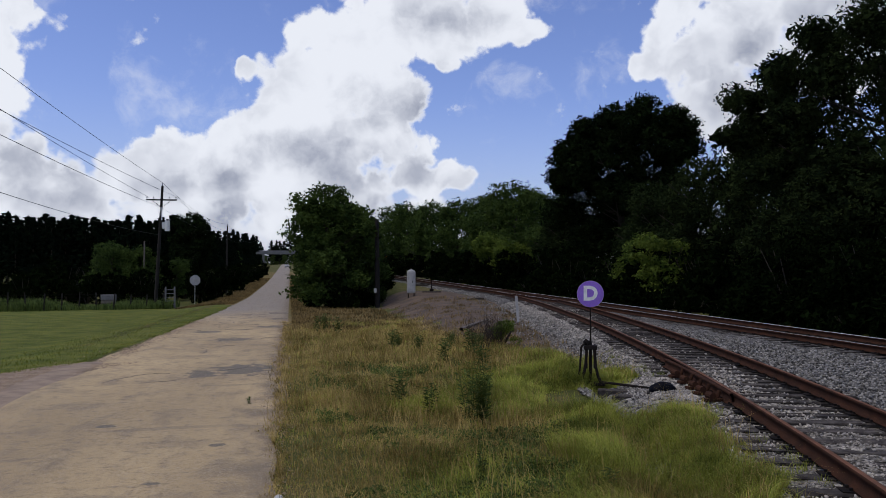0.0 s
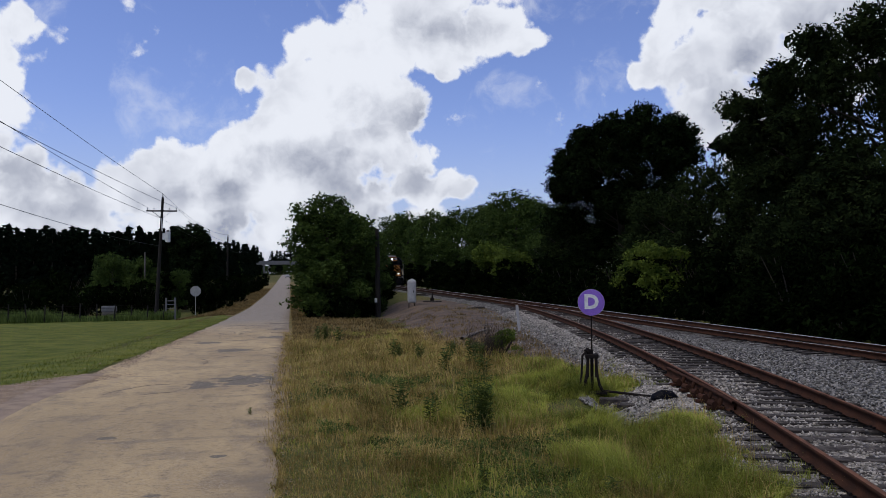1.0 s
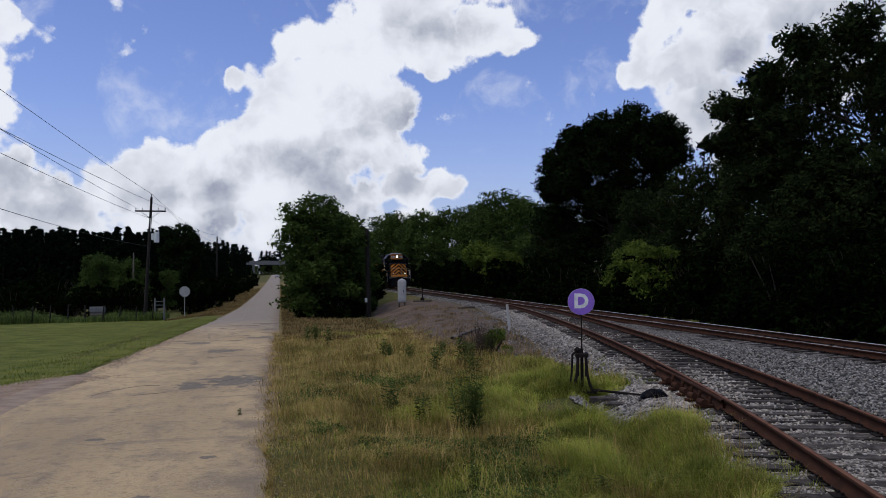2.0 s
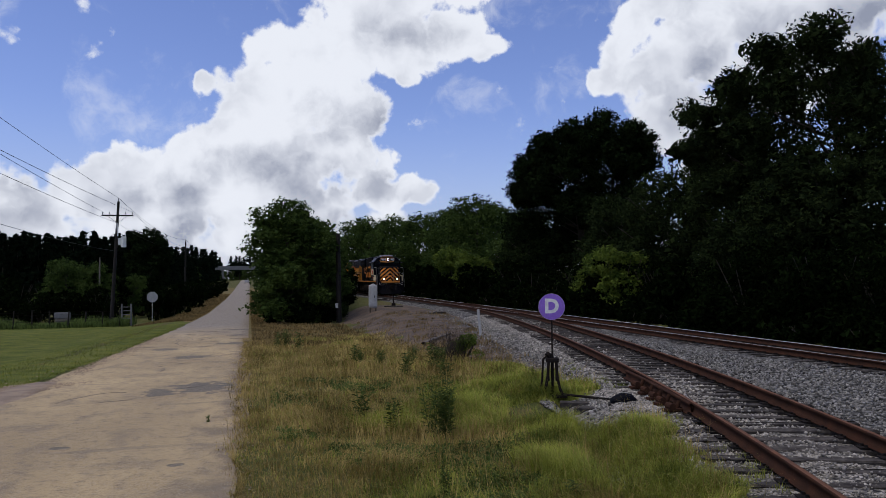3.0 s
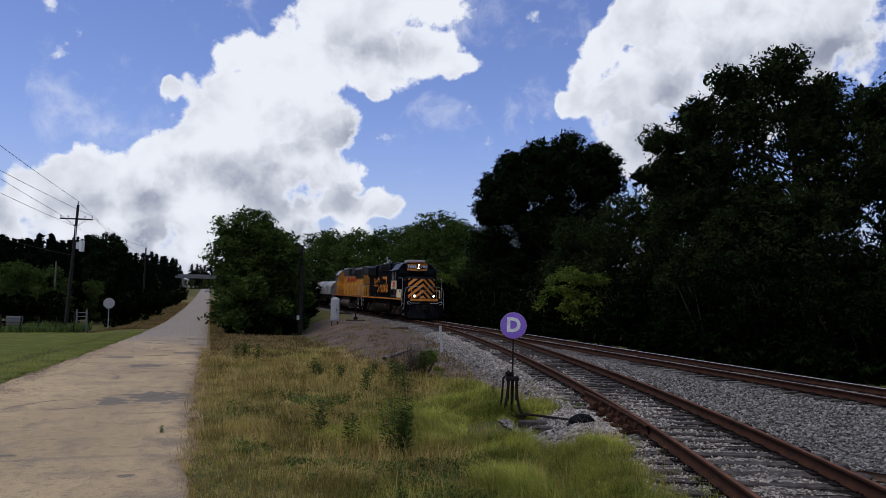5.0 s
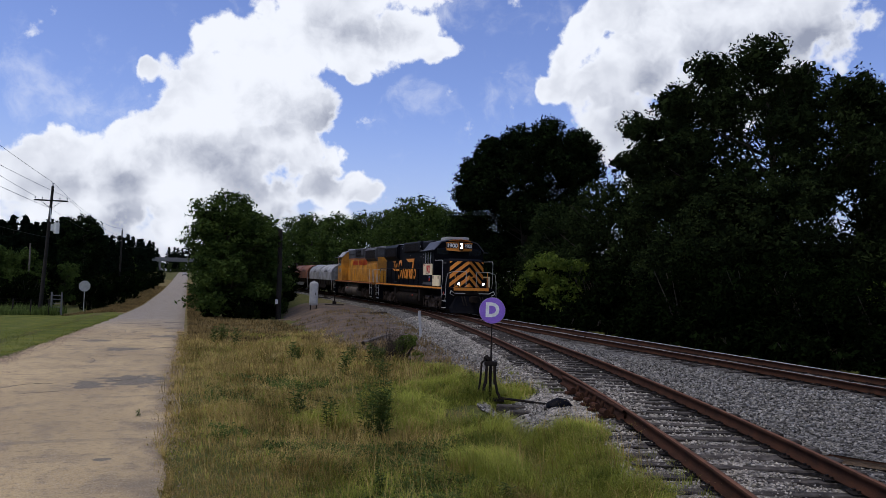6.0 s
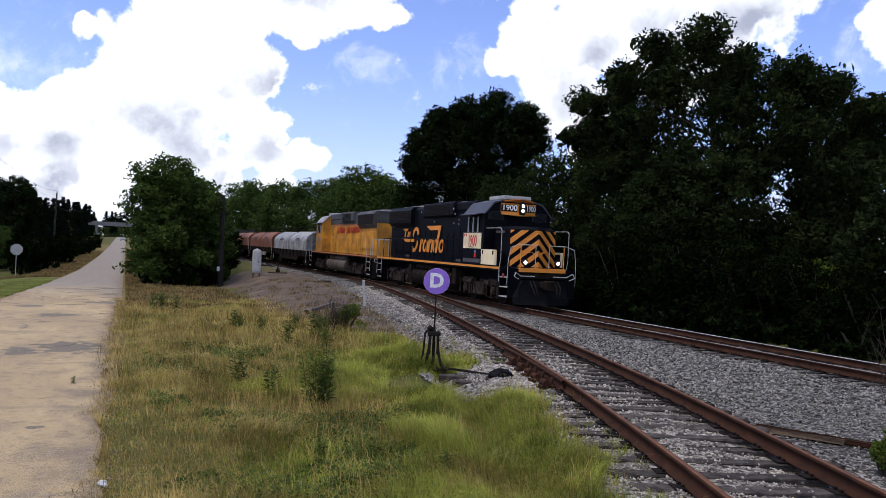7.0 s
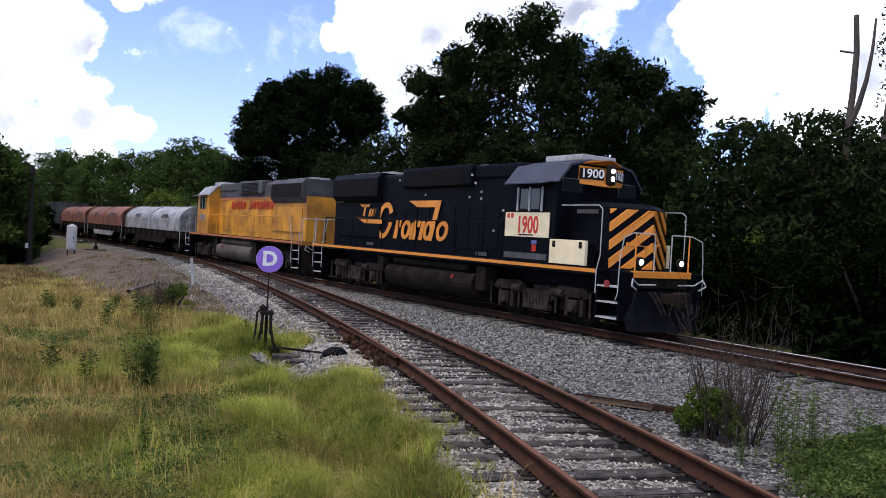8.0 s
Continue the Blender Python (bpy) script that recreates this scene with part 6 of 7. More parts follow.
def derail_stand():
    """Switch stand: spread iron legs, a mast and a round target with one letter."""
    st = tagged(new("derail_stand"), "black iron switch stand with a round purple target lettered D", "switch stand")
    x, y = 5.42, 13.7
    st.location = (x, y, -0.02)
    st.rotation_euler = (0, 0, radians(-20))
    bm = bmesh.new()
    box(bm, -0.26, 0.26, -0.14, 0.14, 0.0, 0.05, 0.01)
    part("base_plate", bm, M["iron"], st)
    for s in (-1, 1):
        bm = bmesh.new()
        for d in (-0.07, 0.07):
            bar(bm, [(s * 0.19, d * 1.6, 0.04), (s * 0.13, d * 1.3, 0.16), (s * 0.085, d, 0.38), (s * 0.07, d, 0.66)], 0.026, 8)
        box(bm, s * 0.075 - 0.02, s * 0.075 + 0.02, -0.08, 0.08, 0.3, 0.7, 0.01)
        part("leg", bm, M["iron"], st)
    bm = bmesh.new()
    box(bm, -0.12, 0.12, -0.1, 0.1, 0.64, 0.72, 0.02)
    cyl(bm, (-0.03, 0, 0.7), (-0.03, 0, 0.80), 0.06, 0.05)
    part("head", bm, M["iron"], st)
    bm = bmesh.new()
    bar(bm, [(-0.10, -0.05, 0.76), (-0.17, -0.08, 0.70), (-0.19, -0.09, 0.35), (-0.22, -0.10, 0.12)], 0.02, 8)
    cyl(bm, (-0.10, -0.05, 0.76), (-0.06, -0.02, 0.8), 0.05)
    part("throw_lever", bm, M["iron"], st)
    bm = bmesh.new()
    cyl(bm, (0, 0, 0.05), (0, 0, 0.75), 0.028)
    cyl(bm, (0, 0, 0.75), (0, 0, 1.75), 0.014)
    part("mast", bm, M["iron"], st)
    bm = bmesh.new()
    cyl(bm, (0, -0.012, 1.66), (0, -0.018, 1.66), 0.240, seg=40)
    tg = part("target", bm, M["purple"], st, "round purple target with a white letter")
    bm = bmesh.new()
    cyl(bm, (0, -0.010, 1.66), (0, -0.013, 1.66), 0.243, seg=40)
    part("target_back", bm, M["white"], tg)
    t = part("letter", text_mesh("letter", "D", 0.36, M["board"], 0.002, 0.014), None, tg)
    t.matrix_basis = pose(0.0, -0.021, 1.66, 90, 0, 0)
    bm = bmesh.new()
    bar(bm, [(0.2, -0.02, 0.05), (0.45, -0.25, 0.06), (1.5, -1.15, 0.08)], 0.022, 8)
    part("throw_rod", bm, M["iron"], st)
    return st


derail_stand()


def derail_gear():
    """The single switch point on the siding's field side, with its chairs, and the covered crank."""
    g = tagged(new("derail_point"), "rusty derail switch point with iron chairs beside the rail", "derail")
    ys = np.linspace(10.4, 14.6, 16)
    off = lambda y: -0.7525 - 0.045 - 0.11 * np.clip((y - 10.4) / 4.2, 0, 1) ** 1.4
    y = ys
    x = siding_x(y)
    me = rail_mesh("point_rail", lambda v: siding_x(v) + off(v) + 0.7525, -0.7525, lambda v: siding_z(v) - 0.012, ys, M["rail"])
    part("point_rail", me, None, g)
    for k, yy in enumerate((10.9, 11.5, 12.0, 12.6, 13.3)):
        xx = float(siding_x(yy)) - 1.05
        z = float(siding_z(yy)) - 0.17
        bm = bmesh.new()
        box(bm, xx - 0.16, xx + 0.12, yy - 0.07, yy + 0.07, z, z + 0.05, 0.012)
        cyl(bm, (xx - 0.05, yy - 0.08, z + 0.08), (xx - 0.05, yy + 0.08, z + 0.08), 0.055)
        cyl(bm, (xx + 0.06, yy, z + 0.04), (xx + 0.10, yy, z + 0.16), 0.03)
        part("chair", bm, M["rail"], g)
    bm = bmesh.new()
    bar(bm, [(6.0, 12.4, 0.06), (7.0, 11.8, 0.08), (8.2, 11.3, 0.08)], 0.025, 8)
    part("connecting_rod", bm, M["iron"], g)
    c = tagged(new("crank_cover"), "low black rounded iron crank cover on the ballast", "track equipment")
    bm = bmesh.new()
    bmesh.ops.create_icosphere(bm, subdivisions=3, radius=1.0)
    for v in bm.verts:
        k = 1 + 0.10 * noise.noise(v.co * 2.0)
        v.co = Vector((v.co.x * 0.23 * k, v.co.y * 0.15 * k, max(v.co.z, -0.2) * 0.17 * k))
    part("cover", bm, M["black"], c)
    bm = bmesh.new()
    box(bm, -0.26, 0.26, -0.13, 0.13, -0.06, 0.0, 0.01)
    part("base", bm, M["tie"], c)
    c.matrix_basis = pose(6.12, 12.25, 0.06, 0, 0, -25)
    # two long ties that carry the stand
    for d in (0.0, 0.62):
        bm = bmesh.new()
        box(bm, -0.85, 1.2, -0.11, 0.11, -0.16, 0.0, 0.012)
        h = tagged(new("head_block"), "long weathered timber carrying the stand and crank", "timber", "head blocks")
        part("timber", bm, M["tie"], h)
        h.matrix_basis = pose(6.15, 12.9 - d, -0.03, 0, 0, -24)


derail_gear()


def marker_post():
    p = tagged(new("marker_post"), "leaning white marker post with dark bands", "post")
    bm = bmesh.new()
    box(bm, -0.05, 0.05, -0.02, 0.02, -0.1, 1.0, 0.008)
    part("post", bm, M["silver"], p)
    for z in (0.18, 0.52, 0.8):
        bm = bmesh.new()
        box(bm, -0.052, 0.052, -0.024, 0.024, z, z + 0.13, 0.004)
        part("band", bm, M["silver"], p)
    p.matrix_basis = pose(8.45, 28.6, ground_at(8.45, 28.6) + 0.02, 0, -5, -15)


marker_post()


def relay_case():
    c = tagged(new("relay_case"), "pale grey steel relay case on short legs", "signal cabinet")
    bm = bmesh.new()
    box(bm, -0.30, 0.30, -0.27, 0.27, 0.26, 1.84, 0.15)
    body = part("case", bm, M["silver"], c)
    bm = bmesh.new()
    cyl(bm, (0, 0, 1.80), (0, 0, 1.88), 0.20, 0.14, seg=16)
    cyl(bm, (0, 0, 1.86), (0, 0, 1.93), 0.06)
    part("lid", bm, M["silver"], c)
    bm = bmesh.new()
    box(bm, -0.14, 0.14, -0.278, -0.264, 0.44, 1.66, 0.006)
    door = part("door", bm, M["silver"], body)
    bm = bmesh.new()
    box(bm, 0.08, 0.12, -0.298, -0.278, 0.95, 1.12, 0.006)
    part("handle", bm, M["iron"], door)
    for x in (-0.2, 0.2):
        for y in (-0.15, 0.15):
            bm = bmesh.new()
            cyl(bm, (x, y, -0.15), (x, y, 0.27), 0.03)
            part("leg", bm, M["iron"], c)
    c.matrix_basis = pose(8.25, 54.0, ground_at(8.25, 54.0), 0, 0, -8)
    s = tagged(new("switch_stand"), "small black iron switch stand beside the line", "switch stand")
    bm = bmesh.new()
    box(bm, -0.5, 0.9, -0.12, 0.12, 0.0, 0.10, 0.02)
    part("base", bm, M["tie"], s)
    bm = bmesh.new()
    cyl(bm, (0.2, 0, 0.08), (0.2, 0, 0.5), 0.07, 0.05)
    cyl(bm, (0.2, 0, 0.5), (0.2, 0, 0.95), 0.03)
    box(bm, 0.05, 0.35, -0.1, 0.1, 0.1, 0.3, 0.03)
    part("stand", bm, M["iron"], s)
    s.matrix_basis = pose(10.2, 58, ground_at(10.2, 58), 0, 0, -10)


relay_case()


def dark_pole():
    p = tagged(new("signal_pole"), "short dark creosoted pole with a small white meter box", "pole")
    V, F = tubes([[(np.array([-0.05 * z / 6, 0, z]), 0.19 - 0.008 * z) for z in (-0.4, 1, 3, 5, 6.15)]], 12)
    part("pole", mesh_np("pole", V, F, M["polewood"], True), None, p)
    bm = bmesh.new()
    cyl(bm, (-0.05, 0, 6.13), (-0.05, 0, 6.2), 0.11, 0.05)
    part("cap", bm, M["polewood"], p)
    bm = bmesh.new()
    box(bm, -0.26, -0.08, -0.2, -0.06, 1.05, 1.35, 0.02)
    part("meter_box", bm, M["white"], p)
    bm = bmesh.new()
    cyl(bm, (-0.16, -0.13, 0.2), (-0.16, -0.13, 1.05), 0.035)
    cyl(bm, (-0.16, -0.13, 1.35), (-0.1, -0.13, 5.0), 0.015)
    part("conduit", bm, M["iron"], p)
    bm = bmesh.new()
    bar(bm, [(-0.05, 0, 5.9), (-0.5, 0.1, 6.5)], 0.02)
    part("bracket", bm, M["iron"], p)
    p.matrix_basis = pose(6.02, 55, ground_at(6.02, 55), 0, 0, 0)


dark_pole()


def fallen_branch():
    b = tagged(new("fallen_branch"), "bare pale fallen branch on the bank", "branch")
    pts = []
    for s in np.linspace(0, 1, 7):
        x, y = 5.75 + 1.75 * s, 26.3 + 3.2 * s
        pts.append((np.array([x, y + 0.1 * math.sin(5 * s), ground_at(x, y) + 0.09]), 0.075 - 0.045 * s))
    V, F = tubes([pts], 7)
    part("stick", mesh_np("stick", V, F, M["wood"], True), None, b)


fallen_branch()


def rotten_timber():
    t = tagged(new("rotten_timber"), "splintered red-brown rotten tie lying between the tracks", "timber")
    rng = random.Random(4)
    for k in range(7):
        bm = bmesh.new()
        a, w = rng.uniform(-0.9, 0.1), rng.uniform(0.5, 1.2)
        box(bm, a, a + w, -0.10 + k * 0.03, -0.07 + k * 0.03, 0.0, rng.uniform(0.02, 0.07), 0.006)
        for v in bm.verts:
            v.co += Vector((rng.uniform(-0.05, 0.05), rng.uniform(-0.01, 0.01), rng.uniform(-0.01, 0.01)))
        part("splinter", bm, M["rail"] if k % 2 else M["bank"], t)
    x, y = 8.35, 7.7
    t.matrix_basis = pose(x, y, float(ballast_z(x, y)) + 0.02, 0, 0, 122)


rotten_timber()


def scrap_timber(seed, x, y, turn, size):
    """A heap of dark broken tie ends."""
    rng = random.Random(seed)
    t = tagged(new("scrap_timber"), "dark broken tie ends lying on the bank", "timber", "scrap timber on the bank")
    for k in range(5):
        bm = bmesh.new()
        a, w = rng.uniform(-0.6, 0.0), rng.uniform(0.3, 0.9)
        q = rng.uniform(-0.22, 0.22)
        box(bm, a, a + w, q - 0.07, q + 0.07, 0.0, rng.uniform(0.06, 0.14), 0.012)
        for v in bm.verts:
            v.co += Vector((rng.uniform(-0.05, 0.05), rng.uniform(-0.02, 0.02), rng.uniform(-0.01, 0.02)))
        bmesh.ops.rotate(bm, cent=(0, 0, 0), matrix=Matrix.Rotation(rng.uniform(-0.5, 0.5), 3, "Z"), verts=bm.verts[:])
        part("piece", bm, M["tie"], t)
    t.matrix_basis = pose(x, y, float(surface_z(x, y)), 0, 0, turn) @ Matrix.Diagonal((size, size, size, 1))


scrap_timber(1, 10.96, 46.13, 15, 1.0)
scrap_timber(2, 12.00, 74.00, -20, 1.2)


def litter():
    """A crumpled scrap of white paper at the lane's edge."""
    bm = bmesh.new()
    bmesh.ops.create_icosphere(bm, subdivisions=2, radius=0.06)
    for v in bm.verts:
        v.co = v.co * (0.75 + 0.5 * noise.noise(v.co * 22.0)) * 1.0
        v.co.z = max(v.co.z * 0.7, -0.02)
    me = bpy.data.meshes.new("litter")
    bm.to_mesh(me)
    bm.free()
    me.materials.append(M["white"])
    ob = tagged(new("litter", me), "crumpled white paper lying at the lane's edge", "litter")
    ob.location = (-0.09, 7.53, ground_at(-0.09, 7.53) + 0.045)


litter()


# ---- over the road: poles, wires, fence and signs ----
def utility_pole(x, y, top, lean, label, can=True):
    p = tagged(new("utility_pole"), label, "utility pole", "poles along the road")
    z0 = ground_at(x, y)
    h = top - z0
    V, F = tubes([[(np.array([lean * z / h, 0, z]), 0.16 - 0.06 * max(z, 0) / h) for z in np.linspace(-0.5, h, 6)]], 12)
    part("pole", mesh_np("pole", V, F, M["polewood"], True), None, p)
    za = h - 1.15
    xa = lean * za / h
    bm = bmesh.new()
    box(bm, xa - 1.22, xa + 1.22, -0.17, -0.07, za - 0.06, za + 0.06, 0.01)
    arm = part("crossarm", bm, M["polewood"], p)
    for d in (-1.15, -0.62, 0.62, 1.15):
        bm = bmesh.new()
        cyl(bm, (xa + d, -0.12, za + 0.06), (xa + d, -0.12, za + 0.16), 0.02)
        cyl(bm, (xa + d, -0.12, za + 0.14), (xa + d, -0.12, za + 0.26), 0.06, 0.04)
        part("insulator", bm, M["silver"], arm)
    for s in (-1, 1):
        bm = bmesh.new()
        bar(bm, [(xa, -0.14, za - 0.65), (xa + s * 0.75, -0.14, za - 0.05)], 0.02)
        part("brace", bm, M["polewood"], arm)
    bm = bmesh.new()
    cyl(bm, (lean, 0, h), (lean, 0, h + 0.28), 0.05, 0.04)
    part("insulator", bm, M["silver"], p)
    if can:
        bm = bmesh.new()
        zc = h - 3.75
        cyl(bm, (xa + 0.48, -0.1, zc), (xa + 0.48, -0.1, zc + 0.80), 0.21, seg=20)
        cyl(bm, (xa + 0.48, -0.1, zc + 0.80), (xa + 0.48, -0.1, zc + 0.87), 0.23, 0.16, seg=20)
        box(bm, xa + 0.05, xa + 0.3, -0.12, -0.06, zc + 0.2, zc + 0.75)
        t = part("transformer", bm, M["white"], p, "pale grey transformer can")
        bm = bmesh.new()
        for d in (-0.1, 0.12):
            cyl(bm, (xa + 0.48 + d, -0.1, zc + 0.85), (xa + 0.48 + d, -0.1, zc + 1.05), 0.04, 0.03)
        part("bushing", bm, M["white"], t)
        bm = bmesh.new()
        cyl(bm, (xa + 0.05, -0.22, zc + 0.9), (xa - 0.02, -0.24, zc + 2.0), 0.05)
        part("cutout", bm, M["white"], p)
    p.location = (x, y, z0)
    return p


utility_pole(-10.97, 69.0, 8.65, 0.5, "leaning timber utility pole with crossarm and transformer can")
utility_pole(-9.9, 130.0, 8.2, 0.1, "distant timber utility pole with a crossarm", False)


def wire(a, b, sag, r=0.013):
    a, b = np.array(a, dtype=float), np.array(b, dtype=float)
    pts = [(a + (b - a) * s - np.array([0, 0, sag * 4 * s * (1 - s)]), r) for s in np.linspace(0, 1, 25)]
    V, F = tubes([pts], 5)
    w = tagged(new("overhead_wire", mesh_np("overhead_wire", V, F, M["cablegrey"], True)), "thin dark overhead power line", "wire", "overhead wires")
    return w


wire((-10.47, 69, 8.95), (-12.4, -12, 12.4), 0.5)
wire((-11.70, 68.9, 7.80), (-12.6, -12, 11.3), 0.5)
wire((-9.40, 68.9, 7.80), (-13.6, -12, 10.2), 0.6)
wire((-10.6, 68.9, 6.9), (-12.4, -12, 9.3), 0.6)
wire((-10.8, 68.9, 4.6), (-12.4, -12, 8.0), 1.0)
for x0, x1, z0, z1 in ((-10.47, -9.8, 8.95, 8.5), (-11.70, -11.0, 7.8, 7.35), (-9.4, -8.8, 7.8, 7.35)):
    wire((x0, 69, z0), (x1, 130, z1), 0.9)
    wire((x1, 130, z1), (x1 + 0.6, 190, z1 + 0.1), 0.9)


def road_sign():
    s = tagged(new("road_sign"), "grey back of an octagonal road sign on a steel post", "road sign")
    z = ground_at(-8.5, 75)
    bm = bmesh.new()
    box(bm, -0.03, 0.03, -0.02, 0.02, -0.3, 2.6, 0.006)
    part("post", bm, M["silver"], s)
    bm = bmesh.new()
    cyl(bm, (0, 0.022, 2.2), (0, 0.027, 2.2), 0.495, seg=8)
    bmesh.ops.rotate(bm, cent=(0, 0, 2.2), matrix=Matrix.Rotation(radians(22.5), 3, "Y"), verts=bm.verts[:])
    part("plate", bm, M["silver"], s)
    bm = bmesh.new()
    box(bm, -0.45, 0.45, -0.02, 0.022, 2.16, 2.2, 0.004)
    part("brace", bm, M["silver"], s)
    s.location = (-8.5, 75, z)


road_sign()


def fence():
    f = tagged(new("fence"), "old wire fence with timber posts along the field", "fence")
    rng = random.Random(3)
    pts = [(-9.9 - 1.2 * i, 66.0 - 0.22 * i) for i in range(34)]
    bm = bmesh.new()
    cyl(bm, (0, 0, -0.3), (0, 0, 1.35), 0.06, 0.05, seg=8)
    me = bpy.data.meshes.new("post")
    bm.to_mesh(me)
    bm.free()
    me.materials.append(M["polewood"])
    for x, y in pts:
        o = part("post", me, None, f)
        o.matrix_basis = pose(x, y, ground_at(x, y), rng.uniform(-4, 4), rng.uniform(-4, 4), 0) @ Matrix.Diagonal((1, 1, rng.uniform(0.85, 1.08), 1))
    for z in (0.25, 0.5, 0.75, 1.0, 1.2):
        V, F = tubes([[(np.array([x, y, ground_at(x, y) + z]), 0.008) for x, y in pts]], 4)
        part("strand", mesh_np("strand", V, F, M["iron"]), None, f)
    g = tagged(new("field_gate"), "pale pipe gate at the field entrance", "gate")
    for x in (-0.35, 0.35):
        bm = bmesh.new()
        cyl(bm, (x, 0, -0.2), (x, 0, 1.75), 0.07)
        part("gate_post", bm, M["concrete"], g)
    bm = bmesh.new()
    for z in (0.3, 0.6, 0.9, 1.2, 1.5):
        bar(bm, [(-0.35, 0, z), (0.35, 0, z)], 0.03)
    part("gate_leaf", bm, M["concrete"], g)
    g.location = (-9.45, 66.5, ground_at(-9.45, 66.5))
    t = tagged(new("water_trough"), "pale galvanised water trough in the field", "trough")
    bm = bmesh.new()
    box(bm, -0.6, 0.6, -0.3, 0.3, 0.0, 0.5, 0.05)
    part("tub", bm, M["concrete"], t)
    t.location = (-15.6, 73.5, ground_at(-15.6, 73.5) + 0.5)
    bm = bmesh.new()
    box(bm, -0.55, 0.55, -0.26, 0.26, -0.6, 0.0, 0.02)
    part("stand", bm, M["wood"], t)
    d = tagged(new("bare_pole"), "plain grey weathered pole behind the fence", "pole")
    V, F = tubes([[(np.array([0, 0, z]), 0.11 - 0.008 * z) for z in (-0.3, 2, 4, 6.1)]], 10)
    part("pole", mesh_np("pole", V, F, M["wood"], True), None, d)
    d.location = (-14.2, 82.5, ground_at(-14.2, 82.5))


fence()


def overpass():
    o = tagged(new("overpass"), "distant pale concrete road bridge over the lane", "bridge")
    bm = bmesh.new()
    box(bm, -40, 30, 416, 424, 7.0, 8.0, 0.05)
    part("deck", bm, M["concrete"], o)
    for y in (416, 424):
        bm = bmesh.new()
        box(bm, -40, 30, y - 0.15, y + 0.15, 8.0, 8.9, 0.03)
        part("parapet", bm, M["concrete"], o)
    for x in (-26, -13.5, 7.5, 20):
        bm = bmesh.new()
        z = float(ground_z(x, 420))
        for y in (417.5, 422.5):
            cyl(bm, (x, y, z - 0.5), (x, y, 6.6), 0.5, seg=14)
        box(bm, x - 0.6, x + 0.6, 416, 424, 6.4, 7.0, 0.05)
        part("pier", bm, M["concrete"], o)


overpass()


def parked_car():
    c = tagged(new("car"), "small pale distant car on the lane", "car")
    bm = bmesh.new()
    prism_x(bm, [(-2.1, 0.35), (-2.1, 0.85), (-1.3, 0.95), (-0.7, 1.42), (0.9, 1.45), (1.6, 0.98), (2.1, 0.9), (2.1, 0.35)], -0.85, 0.85)
    bmesh.ops.bevel(bm, geom=bm.edges[:], offset=0.05, segments=2, affect="EDGES")
    part("body", bm, M["coilgrey"], c)
    bm = bmesh.new()
    prism_x(bm, [(-1.22, 0.97), (-0.72, 1.38), (-0.70, 1.40), (-1.26, 0.96)], -0.7, 0.7)
    part("windscreen", bm, M["glass"], c)
    for x in (-0.8, 0.8):
        for y in (-1.3, 1.3):
            bm = bmesh.new()
            cyl(bm, (x - 0.1, y, 0.32), (x + 0.1, y, 0.32), 0.32, seg=16)
            part("wheel", bm, M["iron"], c)
    y = 330.0
    c.matrix_basis = pose(-1.1, y, float(road_z(y)) + 0.01, 0, 0, 0)


parked_car()


def road_marks():
    """Fine cracks of the lane."""
    rng = np.random.default_rng(8)
    paths = []
    for k in range(24):
        x, y = rng.uniform(-4.3, -0.2), 15.0 + 30 * rng.uniform(0, 1) ** 1.2
        d = rng.uniform(-0.3, 0.3) + (0 if rng.random() < 0.4 else 1.4)
        pts = []
        for s in range(rng.integers(5, 12)):
            pts.append((np.array([x, y, float(road_z(y)) + 0.014 - 0.05 * abs((x + 2.2) / 2.4) ** 4 + 0.008 * math.sin(3 * x + y) - 0.004]), 0.006 + 0.0002 * y))
            d = d * 0.92 + rng.uniform(-0.55, 0.55)
            x, y = x + math.cos(d) * 0.14, y + math.sin(d) * 0.2
        paths.append(pts)
    V, F = tubes(paths, 4)
    tagged(new("road_cracks", mesh_np("road_cracks", V, F, M["patch"])), "fine dark cracks in the old asphalt", "cracks", kind="stuff")


road_marks()


def gravel_turnout():
    """Reddish loose gravel where a drive leaves the lane."""
    ys = np.linspace(7, 19.6, 60)
    inner = lambda y: -np.interp(y, [-30, 10, 15, 19, 30], [5.4, 5.3, 5.0, 4.6, 4.4]) + 0.75
    outer = lambda y: -np.interp(y, [7, 10, 15, 17.5, 19.6], [7.7, 7.5, 6.6, 5.9, 4.7]) - 0.12 * np.sin(y * 2.1)
    tagged(new("gravel_drive", strip_mesh("gravel_drive", ys, outer, inner, lambda x, y: ground_z(x, y) + 0.02 - 0.01 * step(x, inner(y) - 0.35, inner(y)), 14, M["gravel"])), "reddish loose gravel at the lane's edge", "gravel", kind="structure")


gravel_turnout()


